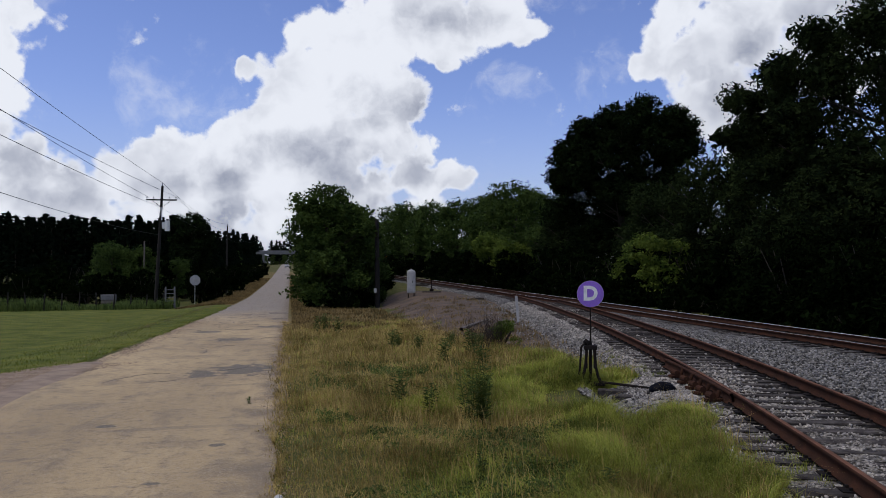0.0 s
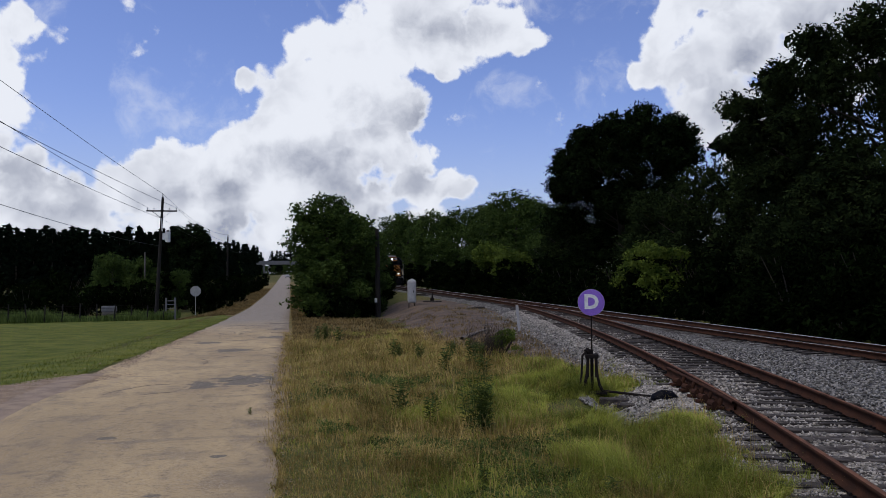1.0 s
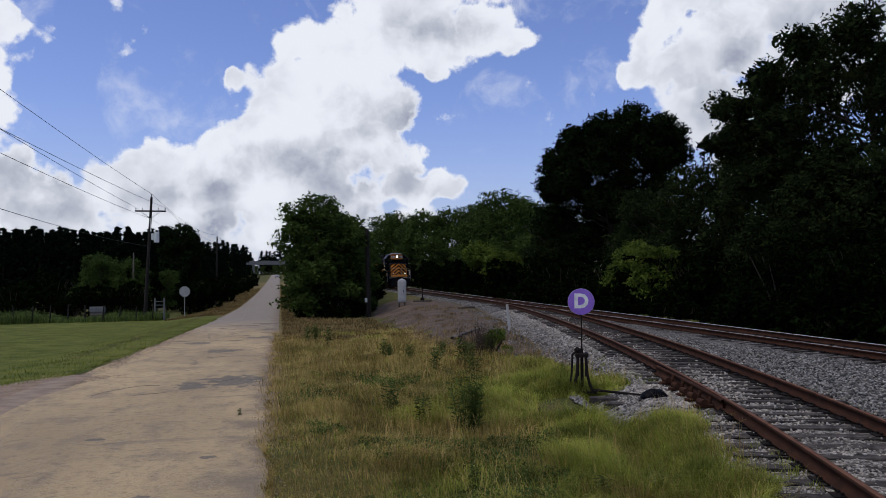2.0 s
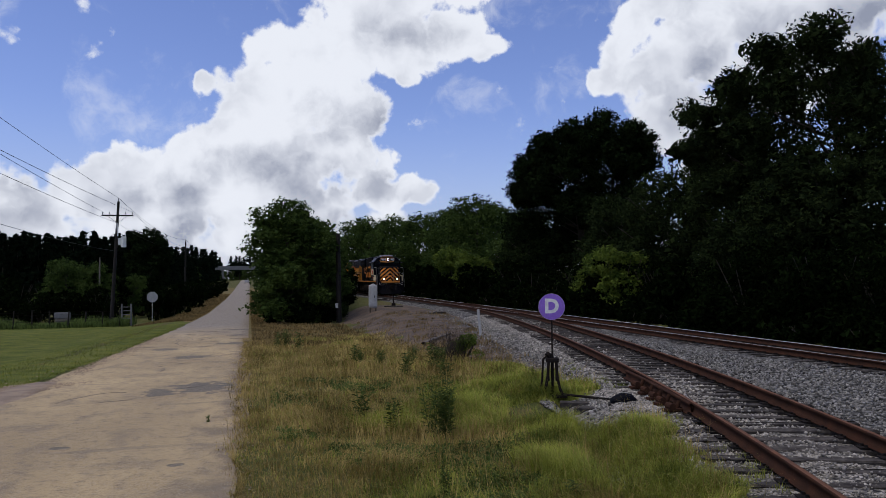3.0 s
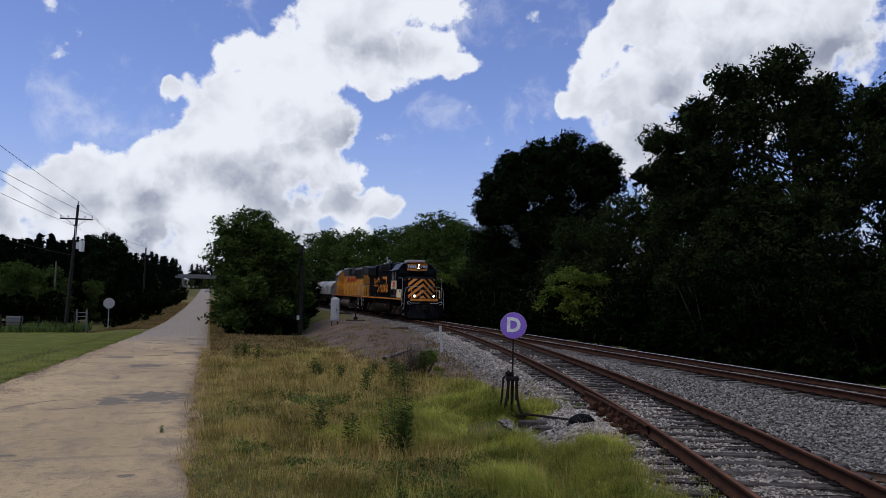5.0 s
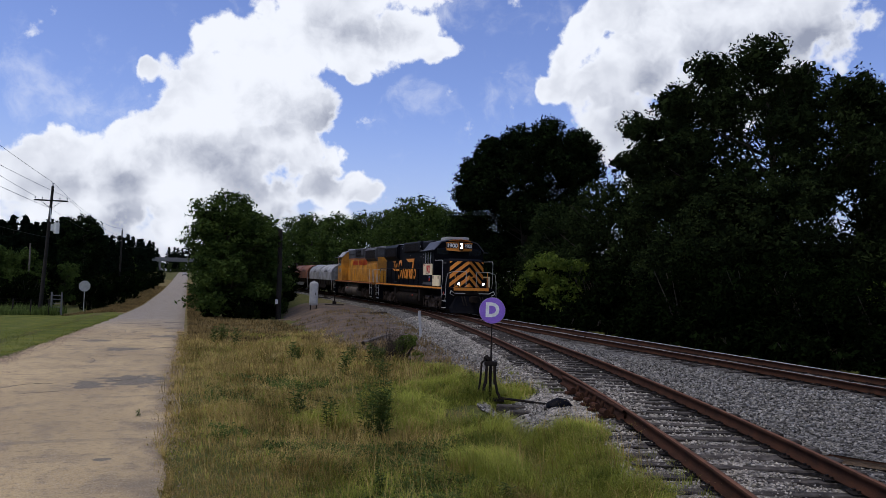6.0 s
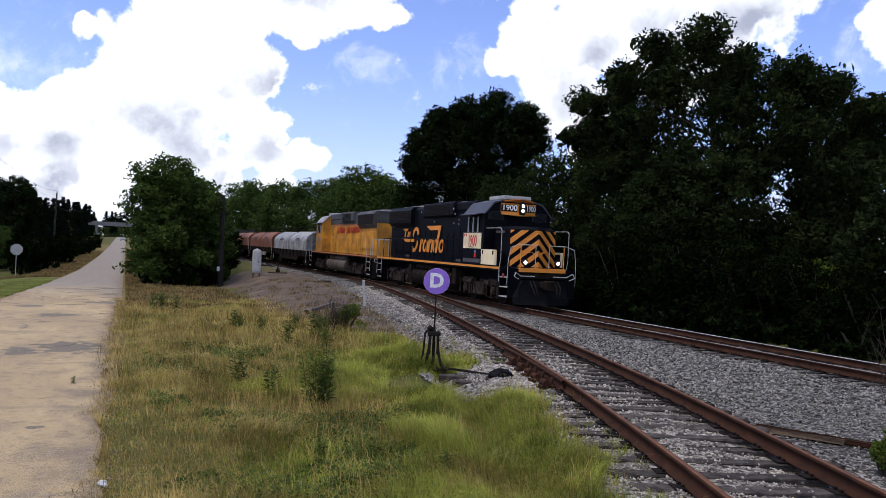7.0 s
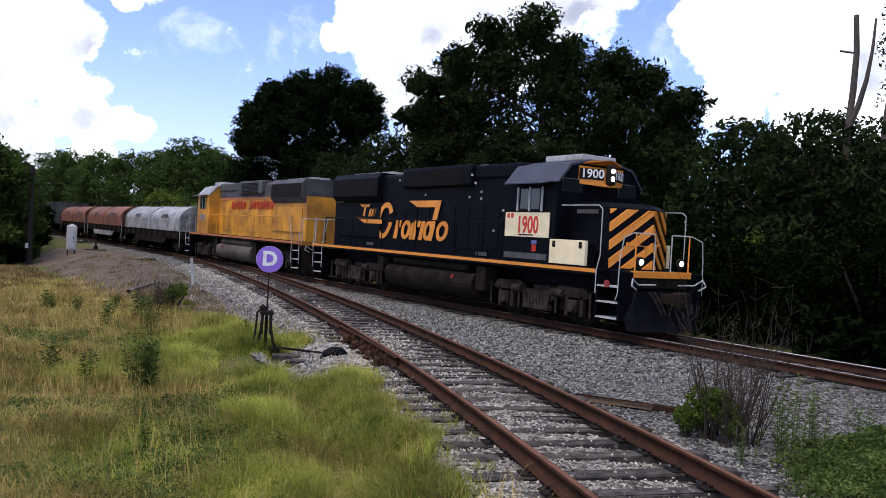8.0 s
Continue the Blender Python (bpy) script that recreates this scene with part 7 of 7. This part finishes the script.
# ---- plants of the verge ----
def weed(seed, height, stems, leaf, material, label, name="weed", spread_r=0.16):
    """Upright stalks set with long leaves."""
    rng = np.random.default_rng(seed)
    w = tagged(new(name), label, "weed")
    paths, C = [], []
    for i in range(stems):
        a, o = rng.uniform(0, 6.28), rng.uniform(0, spread_r)
        b = np.array([math.cos(a) * o, math.sin(a) * o, 0])
        h = height * rng.uniform(0.7, 1.0)
        tip = b * 1.8 + np.array([0, 0, h])
        paths.append([(b + (tip - b) * s, 0.006 * (1.2 - s)) for s in (0, 0.5, 1)])
        for s in np.linspace(0.12, 1, int(h / 0.028)):
            C.append(b + (tip - b) * s)
    V, F = tubes(paths, 4)
    tagged(part("stalk", mesh_np("stalk", V, F, material), None, w), kind="stuff")
    C = np.array(C)
    n = len(C)
    a = rng.uniform(0, 6.28, n)
    u = np.stack([np.cos(a), np.sin(a), rng.uniform(0.2, 0.9, n)], 1)
    v = np.stack([-np.sin(a), np.cos(a), np.zeros(n)], 1)
    L = (leaf * rng.uniform(0.7, 1.3, n))[:, None]
    V = np.stack([C, C + u * L * 0.5 + v * L * 0.13, C + u * L - np.array([0, 0, 0.25]) * L, C + u * L * 0.5 - v * L * 0.13], 1).reshape(-1, 3)
    part("foliage", mesh_np("foliage", V, np.arange(n * 4).reshape(-1, 4), material), None, w)
    return w


def dead_shrub(seed, height, label):
    rng = np.random.default_rng(seed)
    d = tagged(new("dead_shrub"), label, "shrub")
    paths = []
    for i in range(26):
        a = rng.uniform(0, 6.28)
        b = np.array([math.cos(a) * 0.18, math.sin(a) * 0.18, 0])
        dirn = np.array([math.cos(a) * rng.uniform(0.05, 0.42), math.sin(a) * rng.uniform(0.05, 0.42), 1.0])
        h = height * rng.uniform(0.45, 1.0)
        main = [(b + dirn * h * s + rng.normal(size=3) * 0.015, 0.008 * (1.1 - s)) for s in np.linspace(0, 1, 6)]
        paths.append(main)
        for k in range(1, 6):
            for q in range(3):
                e = main[k][0]
                t = rng.normal(size=3) * 0.5 + np.array([0, 0, 0.7])
                paths.append([(e + t * 0.22 * s, 0.0022) for s in (0, 0.5, 1)])
    V, F = tubes(paths, 4)
    part("twig", mesh_np("twig", V, F, M["deadtwig"]), None, d)
    return d


def put(ob, x, y, rz=0.0, s=1.0, z=None):
    ob.matrix_basis = Matrix.Translation((x, y, (ground_at(x, y) if z is None else z) - 0.02)) @ pose(0, 0, 0, 0, 0, rz) @ Matrix.Diagonal((s, s, s, 1))
    return ob


def put_again(ob, x, y, rz, s, z=None):
    return put(copy_thing(ob, Matrix.Identity(4)), x, y, rz, s, z)


def verge_plants():
    rng = random.Random(7)
    tall = weed(51, 0.85, 22, 0.10, LEAF["weed"], "leafy dark-green weed clump standing in the dry grass", spread_r=0.17)
    put(tall, 2.62, 10.85)
    thin = weed(52, 0.55, 5, 0.13, LEAF["weed"], "slender leafy weed standing in the verge", spread_r=0.08)
    put(thin, 1.72, 12.6, 0, 1.0)
    for x, y, s in ((2.05, 11.6, 0.8), (2.25, 12.4, 0.7), (-0.62, 12.8, 0.28), (0.95, 28.5, 1.2), (1.65, 27.5, 1.3), (4.4, 19, 1.2), (3.4, 17.5, 1.1), (4.9, 20.5, 0.9), (2.7, 21, 1.1), (3.9, 15.8, 1.0), (4.2, 6.0, 0.5), (2.0, 8.2, 0.5), (3.1, 7.3, 0.5)):
        put_again(thin, x, y, rng.uniform(0, 360), s)
    for x, y, s in ((3.3, 20.4, 0.6), (4.3, 20.9, 0.65), (3.9, 19.6, 0.45), (1.3, 30, 0.9), (4.9, 20.2, 0.6), (3.0, 22.0, 0.5)):
        put_again(tall, x, y, rng.uniform(0, 360), s)
    brown = dead_shrub(53, 0.8, "dead brown twiggy weeds on the bank")
    put(brown, 5.05, 20.6)
    put_again(brown, 5.5, 21.0, 90, 0.9)
    green = shrub(54, 0.75, 0.55, 160, 16, 0.035, LEAF["bright"], "small yellow-green leafy bush", "bush")
    put(green, 5.75, 21.2)
    # bush and dead stalks beside the siding
    leafy = shrub(55, 0.70, 0.34, 190, 18, 0.030, LEAF["bright"], "small bright-green leafy bush on the ballast", "bush")
    put(leafy, 7.95, 5.95, 0, 1.0, float(ballast_z(7.95, 5.95)))
    put_again(leafy, 7.75, 6.1, 70, 0.6, float(ballast_z(7.75, 6.1)))
    dead = dead_shrub(56, 1.9, "tall dead brown twiggy shrub on the ballast")
    for x, y, rz, q in ((8.1, 5.85, 0, 1.0), (8.3, 5.7, 120, 0.85), (7.95, 5.65, 250, 0.7)):
        (put if rz == 0 else put_again)(dead, x, y, rz, q, float(ballast_z(x, y)))
    tallgreen = weed(57, 1.05, 6, 0.085, LEAF["weed"], "tall grey-green feathery weed on the ballast", spread_r=0.2)
    for x, y, q in ((8.35, 5.2, 1.0), (8.0, 4.95, 0.75), (8.6, 5.0, 0.9), (7.3, 5.0, 0.5), (7.7, 4.6, 0.6), (8.8, 4.6, 0.8)):
        (put if q == 1.0 else put_again)(tallgreen, x, y, x * 90, q, float(ballast_z(x, y)))
    vine = shrub(58, 0.26, 0.75, 220, 18, 0.03, LEAF["weed"], "low green creeper over the ballast", "creeper")
    put(vine, 8.0, 4.35, 0, 1.0, float(ballast_z(8.0, 4.35)))
    for x, y, q in ((8.8, 4.6, 1.1), (7.4, 4.1, 0.8), (8.4, 3.7, 1.2), (9.5, 4.5, 1.2), (7.7, 3.4, 1.0), (9.2, 3.6, 1.2)):
        put_again(vine, x, y, x * 40, q, float(ballast_z(x, y)))


verge_plants()


def snags():
    """Bare broken trunks beyond the thicket, one with a vine."""
    for k, (x, y, h, lean) in enumerate(((22.4, 12.55, 9.6, 0.0), (23.0, 12.0, 15.0, 0.06))):
        s = tagged(new("dead_tree"), ("bare broken grey trunk with a fork", "tall bare trunk wrapped in vine leaves")[k], "tree", "dead trees behind the thicket")
        main = [(np.array([lean * z + 0.06 * math.sin(z), 0.05 * math.sin(z * 1.3), z]), 0.15 - 0.008 * z) for z in np.linspace(-0.3, h, 10)]
        e = main[6][0]
        side = [(e + np.array([0.0, -0.5, 1.0]) * t + np.array([0, 0.25, 0.3]) * t * t * 0.4, 0.10 - 0.03 * t) for t in (0, 0.6, 1.2, 1.8, 2.4)]
        stub = [(main[8][0] + np.array([0, 0.5, 0.15]) * t, 0.03) for t in (0, 0.5, 1.0)]
        V, F = tubes([main, side, stub], 9)
        part("trunk", mesh_np("trunk", V, F, M["snag"], True), None, s)
        if k:
            rng = np.random.default_rng(9)
            z = rng.uniform(1.0, h * 0.93, 90)
            C = np.stack([lean * z + rng.normal(size=90) * 0.28, rng.normal(size=90) * 0.25, z], 1)
            C = np.concatenate([C, np.array([[0.9, 0.9, h * 0.83]]) + rng.normal(size=(30, 3)) * [0.3, 0.6, 0.25]])
            V, F = leaf_cloud(rng, C, np.full(len(C), 0.28), 16, 0.07)
            part("vine", mesh_np("vine", V, F, LEAF["oak"]), None, s)
        s.location = (x, y, ground_at(x, y))


snags()


# ---- grass and loose stone ----
def blades(name, rng, x, y, h, w, bend, material, label, zf=surface_z):
    n = len(x)
    z = zf(x, y) - 0.01
    a = 5.0 * patchy(x, y, 2.4, 77) + 2.5 * patchy(x, y, 9.0, 78) + rng.normal(size=n) * 1.1
    d = np.stack([np.cos(a), np.sin(a), np.zeros(n)], 1)
    s = np.stack([-np.sin(a), np.cos(a), np.zeros(n)], 1) * w[:, None] / 2
    b = np.stack([x, y, z], 1)
    up = np.array([0, 0, 1.0])
    m = b + up * (h * 0.55)[:, None] + d * (h * bend * 0.3)[:, None]
    t = b + up * (h * (1 - 0.34 * bend))[:, None] + d * (h * bend)[:, None]
    V = np.stack([b - s, b + s, m + s * 0.8, m - s * 0.8, t], 1).reshape(-1, 3)
    k = np.arange(n)[:, None] * 5
    me = mesh_np(name, V, [k + np.array([[0, 1, 2, 3]]), k + np.array([[3, 2, 4]])], material)
    return tagged(new(name, me), label, "grass", kind="stuff")


def patchy(x, y, f, seed):
    """Cheap smooth noise, 0 to 1."""
    r = np.random.default_rng(seed)
    v = np.zeros_like(x)
    for k in range(6):
        a, q = r.uniform(0, 6.28), f * r.uniform(0.5, 2.2)
        v += np.sin(x * q * math.cos(a) + y * q * math.sin(a) + r.uniform(0, 6.28))
    return 0.5 + v / 7


def grow_grass():
    rng = np.random.default_rng(17)
    edge = lambda y: siding_x(y) - np.interp(y, [0, 6, 11, 16, 24], [1.7, 1.5, 1.3, 2.0, 2.9]) - 2.1 * np.exp(-((y - 12.15) / 1.35) ** 4) + 0.14 * np.sin(y * 1.9) + 0.10 * np.sin(y * 4.7)

    def scatter(n, y0, y1, power):
        u = rng.uniform(0, 1, n) ** power
        y = y0 + (y1 - y0) * u
        right = np.minimum(edge(y), np.interp(y, [0, 14, 19, 22, 26, 30, 34], [20, 20, 6.4, 5.5, 4.7, 4.7, 5.0]))
        left = -0.10 - 0.22 * patchy(0 * y, y, 2.6, 9) ** 2
        x = rng.uniform(0, 1, n) * (right - left) + left
        return x, y, right

    # dry turf over the whole verge
    x, y, right = scatter(150000, 2.8, 34, 1.6)
    f = x / right
    green = np.clip(1.5 * (f - 0.46) + 1.7 * (patchy(x, y, 1.1, 1) - 0.5) - 0.5 * step(y, 15, 22), 0, 1)
    dense = patchy(x, y, 1.6, 2) * (0.55 + 0.9 * patchy(x, y, 5.0, 6))
    pick = rng.uniform(0, 1, len(x))
    dry = pick > green + 0.21
    h = (0.07 + 0.24 * dense) * rng.uniform(0.5, 1.25, len(x)) * np.clip(0.45 + f * 3, 0.45, 1.0)
    grow = lambda mk, name, hh, ww, bd, mat, lab: blades(name, rng, x[mk], y[mk], hh[mk], np.full(mk.sum(), ww) * np.clip(y[mk] / 9, 1, 2.5), rng.uniform(*bd, mk.sum()), mat, lab)
    grow(dry, "dry_grass", h, 0.006, (0.2, 1.3), LEAF["dry"], "dry straw-coloured grass along the lane")
    grow(~dry, "green_grass", h * 1.0, 0.007, (0.3, 1.3), LEAF["grass"], "green grass growing through the dry turf")
    # lush mounded grass next to the siding
    n = 80000
    y = 2.8 + 13.0 * rng.uniform(0, 1, n) ** 1.3
    right = edge(y) + 0.10 * (patchy(0 * y, y, 7.0, 8) - 0.5)
    x = right - (1.5 + 1.6 * patchy(0 * y, y, 1.2, 14)) * rng.uniform(0, 1, n) ** 1.15
    keep = (x > 1.2) & (rng.uniform(0, 1, n) < 0.35 + 1.1 * patchy(x, y, 4.0, 4))
    x, y, right = x[keep], y[keep], right[keep]
    h = 0.31 * np.clip((right - x) / 0.5, 0.4, 1) * (0.45 + 1.0 * patchy(x, y, 3.2, 3)) * rng.uniform(0.5, 1.2, len(x))
    blades("lush_grass", rng, x, y, h, np.full(len(x), 0.006) * np.clip(y / 9, 1, 2), rng.uniform(0.25, 1.3, len(x)), LEAF["grass"], "lush bright-green grass beside the siding")
    # low broad-leaved weeds in patches
    n = 17000
    y = 3.0 + 15 * rng.uniform(0, 1, n) ** 1.3
    x = 0.4 + rng.uniform(0, 1, n) * 3.6
    keep = patchy(x, y, 2.0, 21) > 0.57
    x, y = x[keep], y[keep]
    C = np.stack([x, y, surface_z(x, y) + rng.uniform(0.02, 0.10, len(x))], 1)
    V, F = leaf_cloud(rng, C, np.full(len(C), 0.07), 5, 0.026, 0.5)
    tagged(new("ground_weeds", mesh_np("ground_weeds", V, F, LEAF["weed"])), "low dark-green broad-leaved weeds in the turf", "weeds", kind="stuff")
    # tall seed stalks
    n = 16000
    x, y, right = scatter(n, 3.5, 30, 1.4)
    keep = rng.uniform(0, 1, n) < 1.5 * patchy(x, y, 1.4, 12)
    x, y, n = x[keep], y[keep], int(keep.sum())
    blades("seed_stalks", rng, x, y, rng.uniform(0.25, 0.62, n), np.full(n, 0.004) * np.clip(y / 9, 1, 2.4), rng.uniform(0.2, 1.2, n), LEAF["dry"], "tall pale seed stalks over the turf")
    # short straw fringe that creeps over the lane's edge
    n = 7000
    y = 3.0 + 34 * rng.uniform(0, 1, n) ** 1.5
    x = -0.12 + 0.18 * patchy(0 * y, y, 3.1, 41) * rng.normal(size=n) - 0.10 * patchy(0 * y, y, 1.3, 42)
    blades("lane_fringe", rng, x, y, rng.uniform(0.03, 0.13, n), np.full(n, 0.006) * np.clip(y / 9, 1, 2.4), rng.uniform(0.4, 1.4, n), LEAF["dry"], "short straw growing over the lane's edge")
    # bleached straw lying at the foot of the bank
    n = 5500
    y = 24 + 13 * rng.uniform(0, 1, n)
    x = np.interp(y, [24, 30, 37], [4.6, 4.3, 4.6]) + rng.normal(size=n) * 0.75
    blades("bleached_straw", rng, x, y, rng.uniform(0.08, 0.24, n), np.full(n, 0.018), rng.uniform(0.4, 1.4, n), LEAF["dry"], "bleached straw lying at the foot of the bank")
    # stray tufts at the edge of the stone and on the bare bank
    n = 1500
    c = 3.0 + 15.0 * rng.uniform(0, 1, n // 25) ** 1.3
    cx = edge(c) + rng.uniform(0.0, 0.55, len(c))
    y, x = np.repeat(c, 25) + rng.normal(size=n) * 0.05, np.repeat(cx, 25) + rng.normal(size=n) * 0.05
    blades("grass_tufts", rng, x, y, rng.uniform(0.06, 0.2, n), np.full(n, 0.006), rng.uniform(0.3, 1.0, n), LEAF["grass"], "stray green grass tufts at the edge of the stone")
    n = 5400
    c = rng.uniform(20, 50, n // 30)
    cx = np.interp(c, [20, 30, 50], [4.4, 4.6, 6.2]) + rng.uniform(0, 1, len(c)) * (siding_x(c) - 2.4 - np.interp(c, [20, 30, 50], [4.4, 4.6, 6.2]))
    y, x = np.repeat(c, 30) + rng.normal(size=n) * 0.16, np.repeat(cx, 30) + rng.normal(size=n) * 0.16
    blades("bank_tufts", rng, x, y, rng.uniform(0.06, 0.26, n), np.full(n, 0.014), rng.uniform(0.2, 0.9, n), LEAF["russet"], "thin dry tufts on the bare bank")
    # farther verge and bank
    n = 26000
    y = 30 + 130 * rng.uniform(0, 1, n) ** 2.0
    x = 0.12 + rng.uniform(0, 1, n) ** 1.4 * np.interp(y, [30, 50, 56, 70, 160], [4.8, 5.6, 1.6, 1.3, 1.6])
    blades("verge_grass", rng, x, y, rng.uniform(0.08, 0.28, n), 0.012 + 0.0006 * y, rng.uniform(0.2, 0.9, n), LEAF["russet"], "dry grass on the far verge and bank")
    n = 12000
    y = 64 + 120 * rng.uniform(0, 1, n) ** 1.6
    x = -4.35 - rng.uniform(0, 1, n) ** 1.2 * np.interp(y, [64, 75, 180], [4.4, 3.2, 3.4])
    blades("lane_grass", rng, x, y, rng.uniform(0.08, 0.25, n), 0.012 + 0.0006 * y, rng.uniform(0.2, 0.9, n), LEAF["russet"], "dry grass between the lane and the trees")
    # mown field over the road
    n = 40000
    y = 13 + 45 * rng.uniform(0, 1, n) ** 1.6
    x = -np.interp(y, [10, 15, 17.5, 19, 30, 54, 70], [7.4, 6.4, 5.6, 4.75, 4.45, 4.35, 4.35]) - rng.uniform(0, 1, n) ** 1.5 * 16
    blades("field_grass", rng, x, y, rng.uniform(0.03, 0.10, n), np.full(n, 0.016), rng.uniform(0.3, 1.0, n), LEAF["mown"], "short mown green grass of the field")
    # rank growth along the field fence
    n = 16000
    x = -9.2 - 46 * rng.uniform(0, 1, n)
    y = 66.0 + 0.18 * (x + 9.9) + rng.uniform(-1.0, 5.0, n)
    h = (0.35 + 0.9 * patchy(x, y, 0.8, 31)) * rng.uniform(0.6, 1.1, n)
    blades("fence_growth", rng, x, y, h, np.full(n, 0.05), rng.uniform(0.2, 0.7, n), LEAF["weed"], "tall rank dark-green grass along the field fence")


grow_grass()


def scatter_stones():
    rng = np.random.default_rng(23)
    n = 84000
    y = 2.2 + 40 * rng.uniform(0, 1, n) ** 2.3
    sx = siding_x(y)
    x = sx - 1.75 - 0.9 * step(y, 14, 22) + rng.uniform(0, 1, n) * np.minimum(MAIN_X - 1.2 - sx + 1.75, 10.5)
    x[: n // 3] = sx[: n // 3] + rng.uniform(-1.5, 1.5, n // 3)
    off = np.abs(x - sx)
    z = ballast_z(x, y)
    keep = (np.abs(off - 0.7525) > 0.10) & ((off > 1.35) | (rng.uniform(0, 1, n) < 1 - 0.9 * step(y, 9, 17)))
    x, y, z = x[keep], y[keep], z[keep]
    up = (rng.uniform(0, 1, len(x)) < 0.035) & (np.abs(x - siding_x(y)) < 1.25)
    z = np.where(up, siding_z(y) - 0.185, z)
    # a few strays over the bank
    yb = rng.uniform(19, 50, 3000)
    xb = siding_x(yb) - 2.0 - np.abs(rng.normal(size=3000)) * 0.8
    # stone spread round the stand and its crank
    q, a = np.sqrt(rng.uniform(0, 1, 5200)), rng.uniform(0, 6.283, 5200)
    xs, ys = 6.05 + 1.15 * q * np.cos(a), 12.65 + 1.35 * q * np.sin(a)
    xb, yb = np.append(xb, xs), np.append(yb, ys)
    x, y, z = np.append(x, xb), np.append(y, yb), np.append(z, surface_z(xb, yb))
    n = len(x)
    pale = np.abs(x - siding_x(y) + 0.2) < 1.7 + 0.25 * rng.normal(size=n)
    r = rng.uniform(0.013, 0.029, n) * np.clip(y / 8, 0.9, 1.55)
    base = np.array([(1, 0, 0), (0, 1, 0), (-1, 0, 0), (0, -1, 0), (0, 0, 1), (0, 0, -1)], dtype=float)
    V = base[None] * r[:, None, None] * rng.uniform(0.6, 1.25, (n, 6, 1)) + rng.normal(size=(n, 6, 3)) * r[:, None, None] * 0.18
    a = rng.uniform(0, 6.28, n)
    t = rng.uniform(-0.7, 0.7, n)
    X, Y, Z = V[..., 0], V[..., 1], V[..., 2]
    Y, Z = Y * np.cos(t)[:, None] - Z * np.sin(t)[:, None], Y * np.sin(t)[:, None] + Z * np.cos(t)[:, None]
    X, Y = X * np.cos(a)[:, None] - Y * np.sin(a)[:, None], X * np.sin(a)[:, None] + Y * np.cos(a)[:, None]
    V = np.stack([X + x[:, None], Y + y[:, None], Z * 0.8 + (z + 0.35 * r)[:, None]], -1).reshape(-1, 3)
    F = np.array([(0, 1, 4), (1, 2, 4), (2, 3, 4), (3, 0, 4), (1, 0, 5), (2, 1, 5), (3, 2, 5), (0, 3, 5)])
    V = V.reshape(n, 18)
    for mask, mat, label in ((pale, M["stone"], "loose pale crushed stone between the siding's ties"), (~pale, M["bluestone"], "loose blue-grey crushed stone between the tracks")):
        k = int(mask.sum())
        G = (np.arange(k)[:, None, None] * 6 + F[None]).reshape(-1, 3)
        tagged(new("ballast_stones", mesh_np("ballast_stones", V[mask].reshape(-1, 3), G, mat)), label, "ballast", kind="stuff")


scatter_stones()


def lane_gravel():
    """Loose grit along both edges of the lane and over the turnout."""
    rng = np.random.default_rng(29)
    n = 9000
    y = 6.0 + 34 * rng.uniform(0, 1, n) ** 1.5
    side = rng.uniform(0, 1, n) < 0.4
    leftx = -np.interp(y, [10, 15, 19, 30, 54, 70], [5.4, 5.1, 4.7, 4.5, 4.4, 4.4])
    x = np.where(side, -0.16 + rng.normal(size=n) * 0.12, leftx + 0.25 + rng.normal(size=n) * 0.22)
    k = n // 3
    y[:k] = rng.uniform(12.6, 19.0, k)
    x[:k] = -np.interp(y[:k], [10, 15, 17.5, 19.6], [7.4, 6.5, 5.8, 4.7]) + rng.uniform(0, 1, k) * 1.7
    z = np.where(x < -4.9, ground_z(x, y) + 0.02, road_z(y) + 0.012 - 0.05 * np.abs((x + 2.2) / 2.4) ** 4)
    r = rng.uniform(0.006, 0.018, n) * np.clip(y / 10, 1, 2)
    base = np.array([(1, 0, 0), (-0.5, 0.87, 0), (-0.5, -0.87, 0), (0, 0, 0.8)])
    V = (base[None] * r[:, None, None] * rng.uniform(0.6, 1.4, (n, 4, 1)) + np.stack([x, y, z], 1)[:, None]).reshape(-1, 3)
    F = (np.arange(n)[:, None, None] * 4 + np.array([(0, 1, 3), (1, 2, 3), (2, 0, 3)])[None]).reshape(-1, 3)
    tagged(new("lane_grit", mesh_np("lane_grit", V, F, M["gravel"])), "loose tan grit along the edges of the lane", "gravel", kind="stuff")


lane_gravel()


# ---- what moves ----
def motions():
    grade = math.degrees(math.atan(0.0022))
    for ob, off, turned in TRAIN:
        rows = []
        for k in range(17):
            t = k * 0.5
            y = head_y(t) + off
            rows.append((t, pose(MAIN_X, y, float(main_z(y)), grade if not turned else -grade, 0, turned)))
        walk(ob, rows)
    for ob, y, r in ROLLING:
        flip = -1 if ob.parent.parent is TRAIN[1][0] else 1
        rows = []
        for k in range(241):
            t = k / 30
            turn = math.degrees((head_y(0) - head_y(t)) / r) * flip
            rows.append((t, pose(0, y, r, turn, 0, 0)))
        walk(ob, rows)


motions()
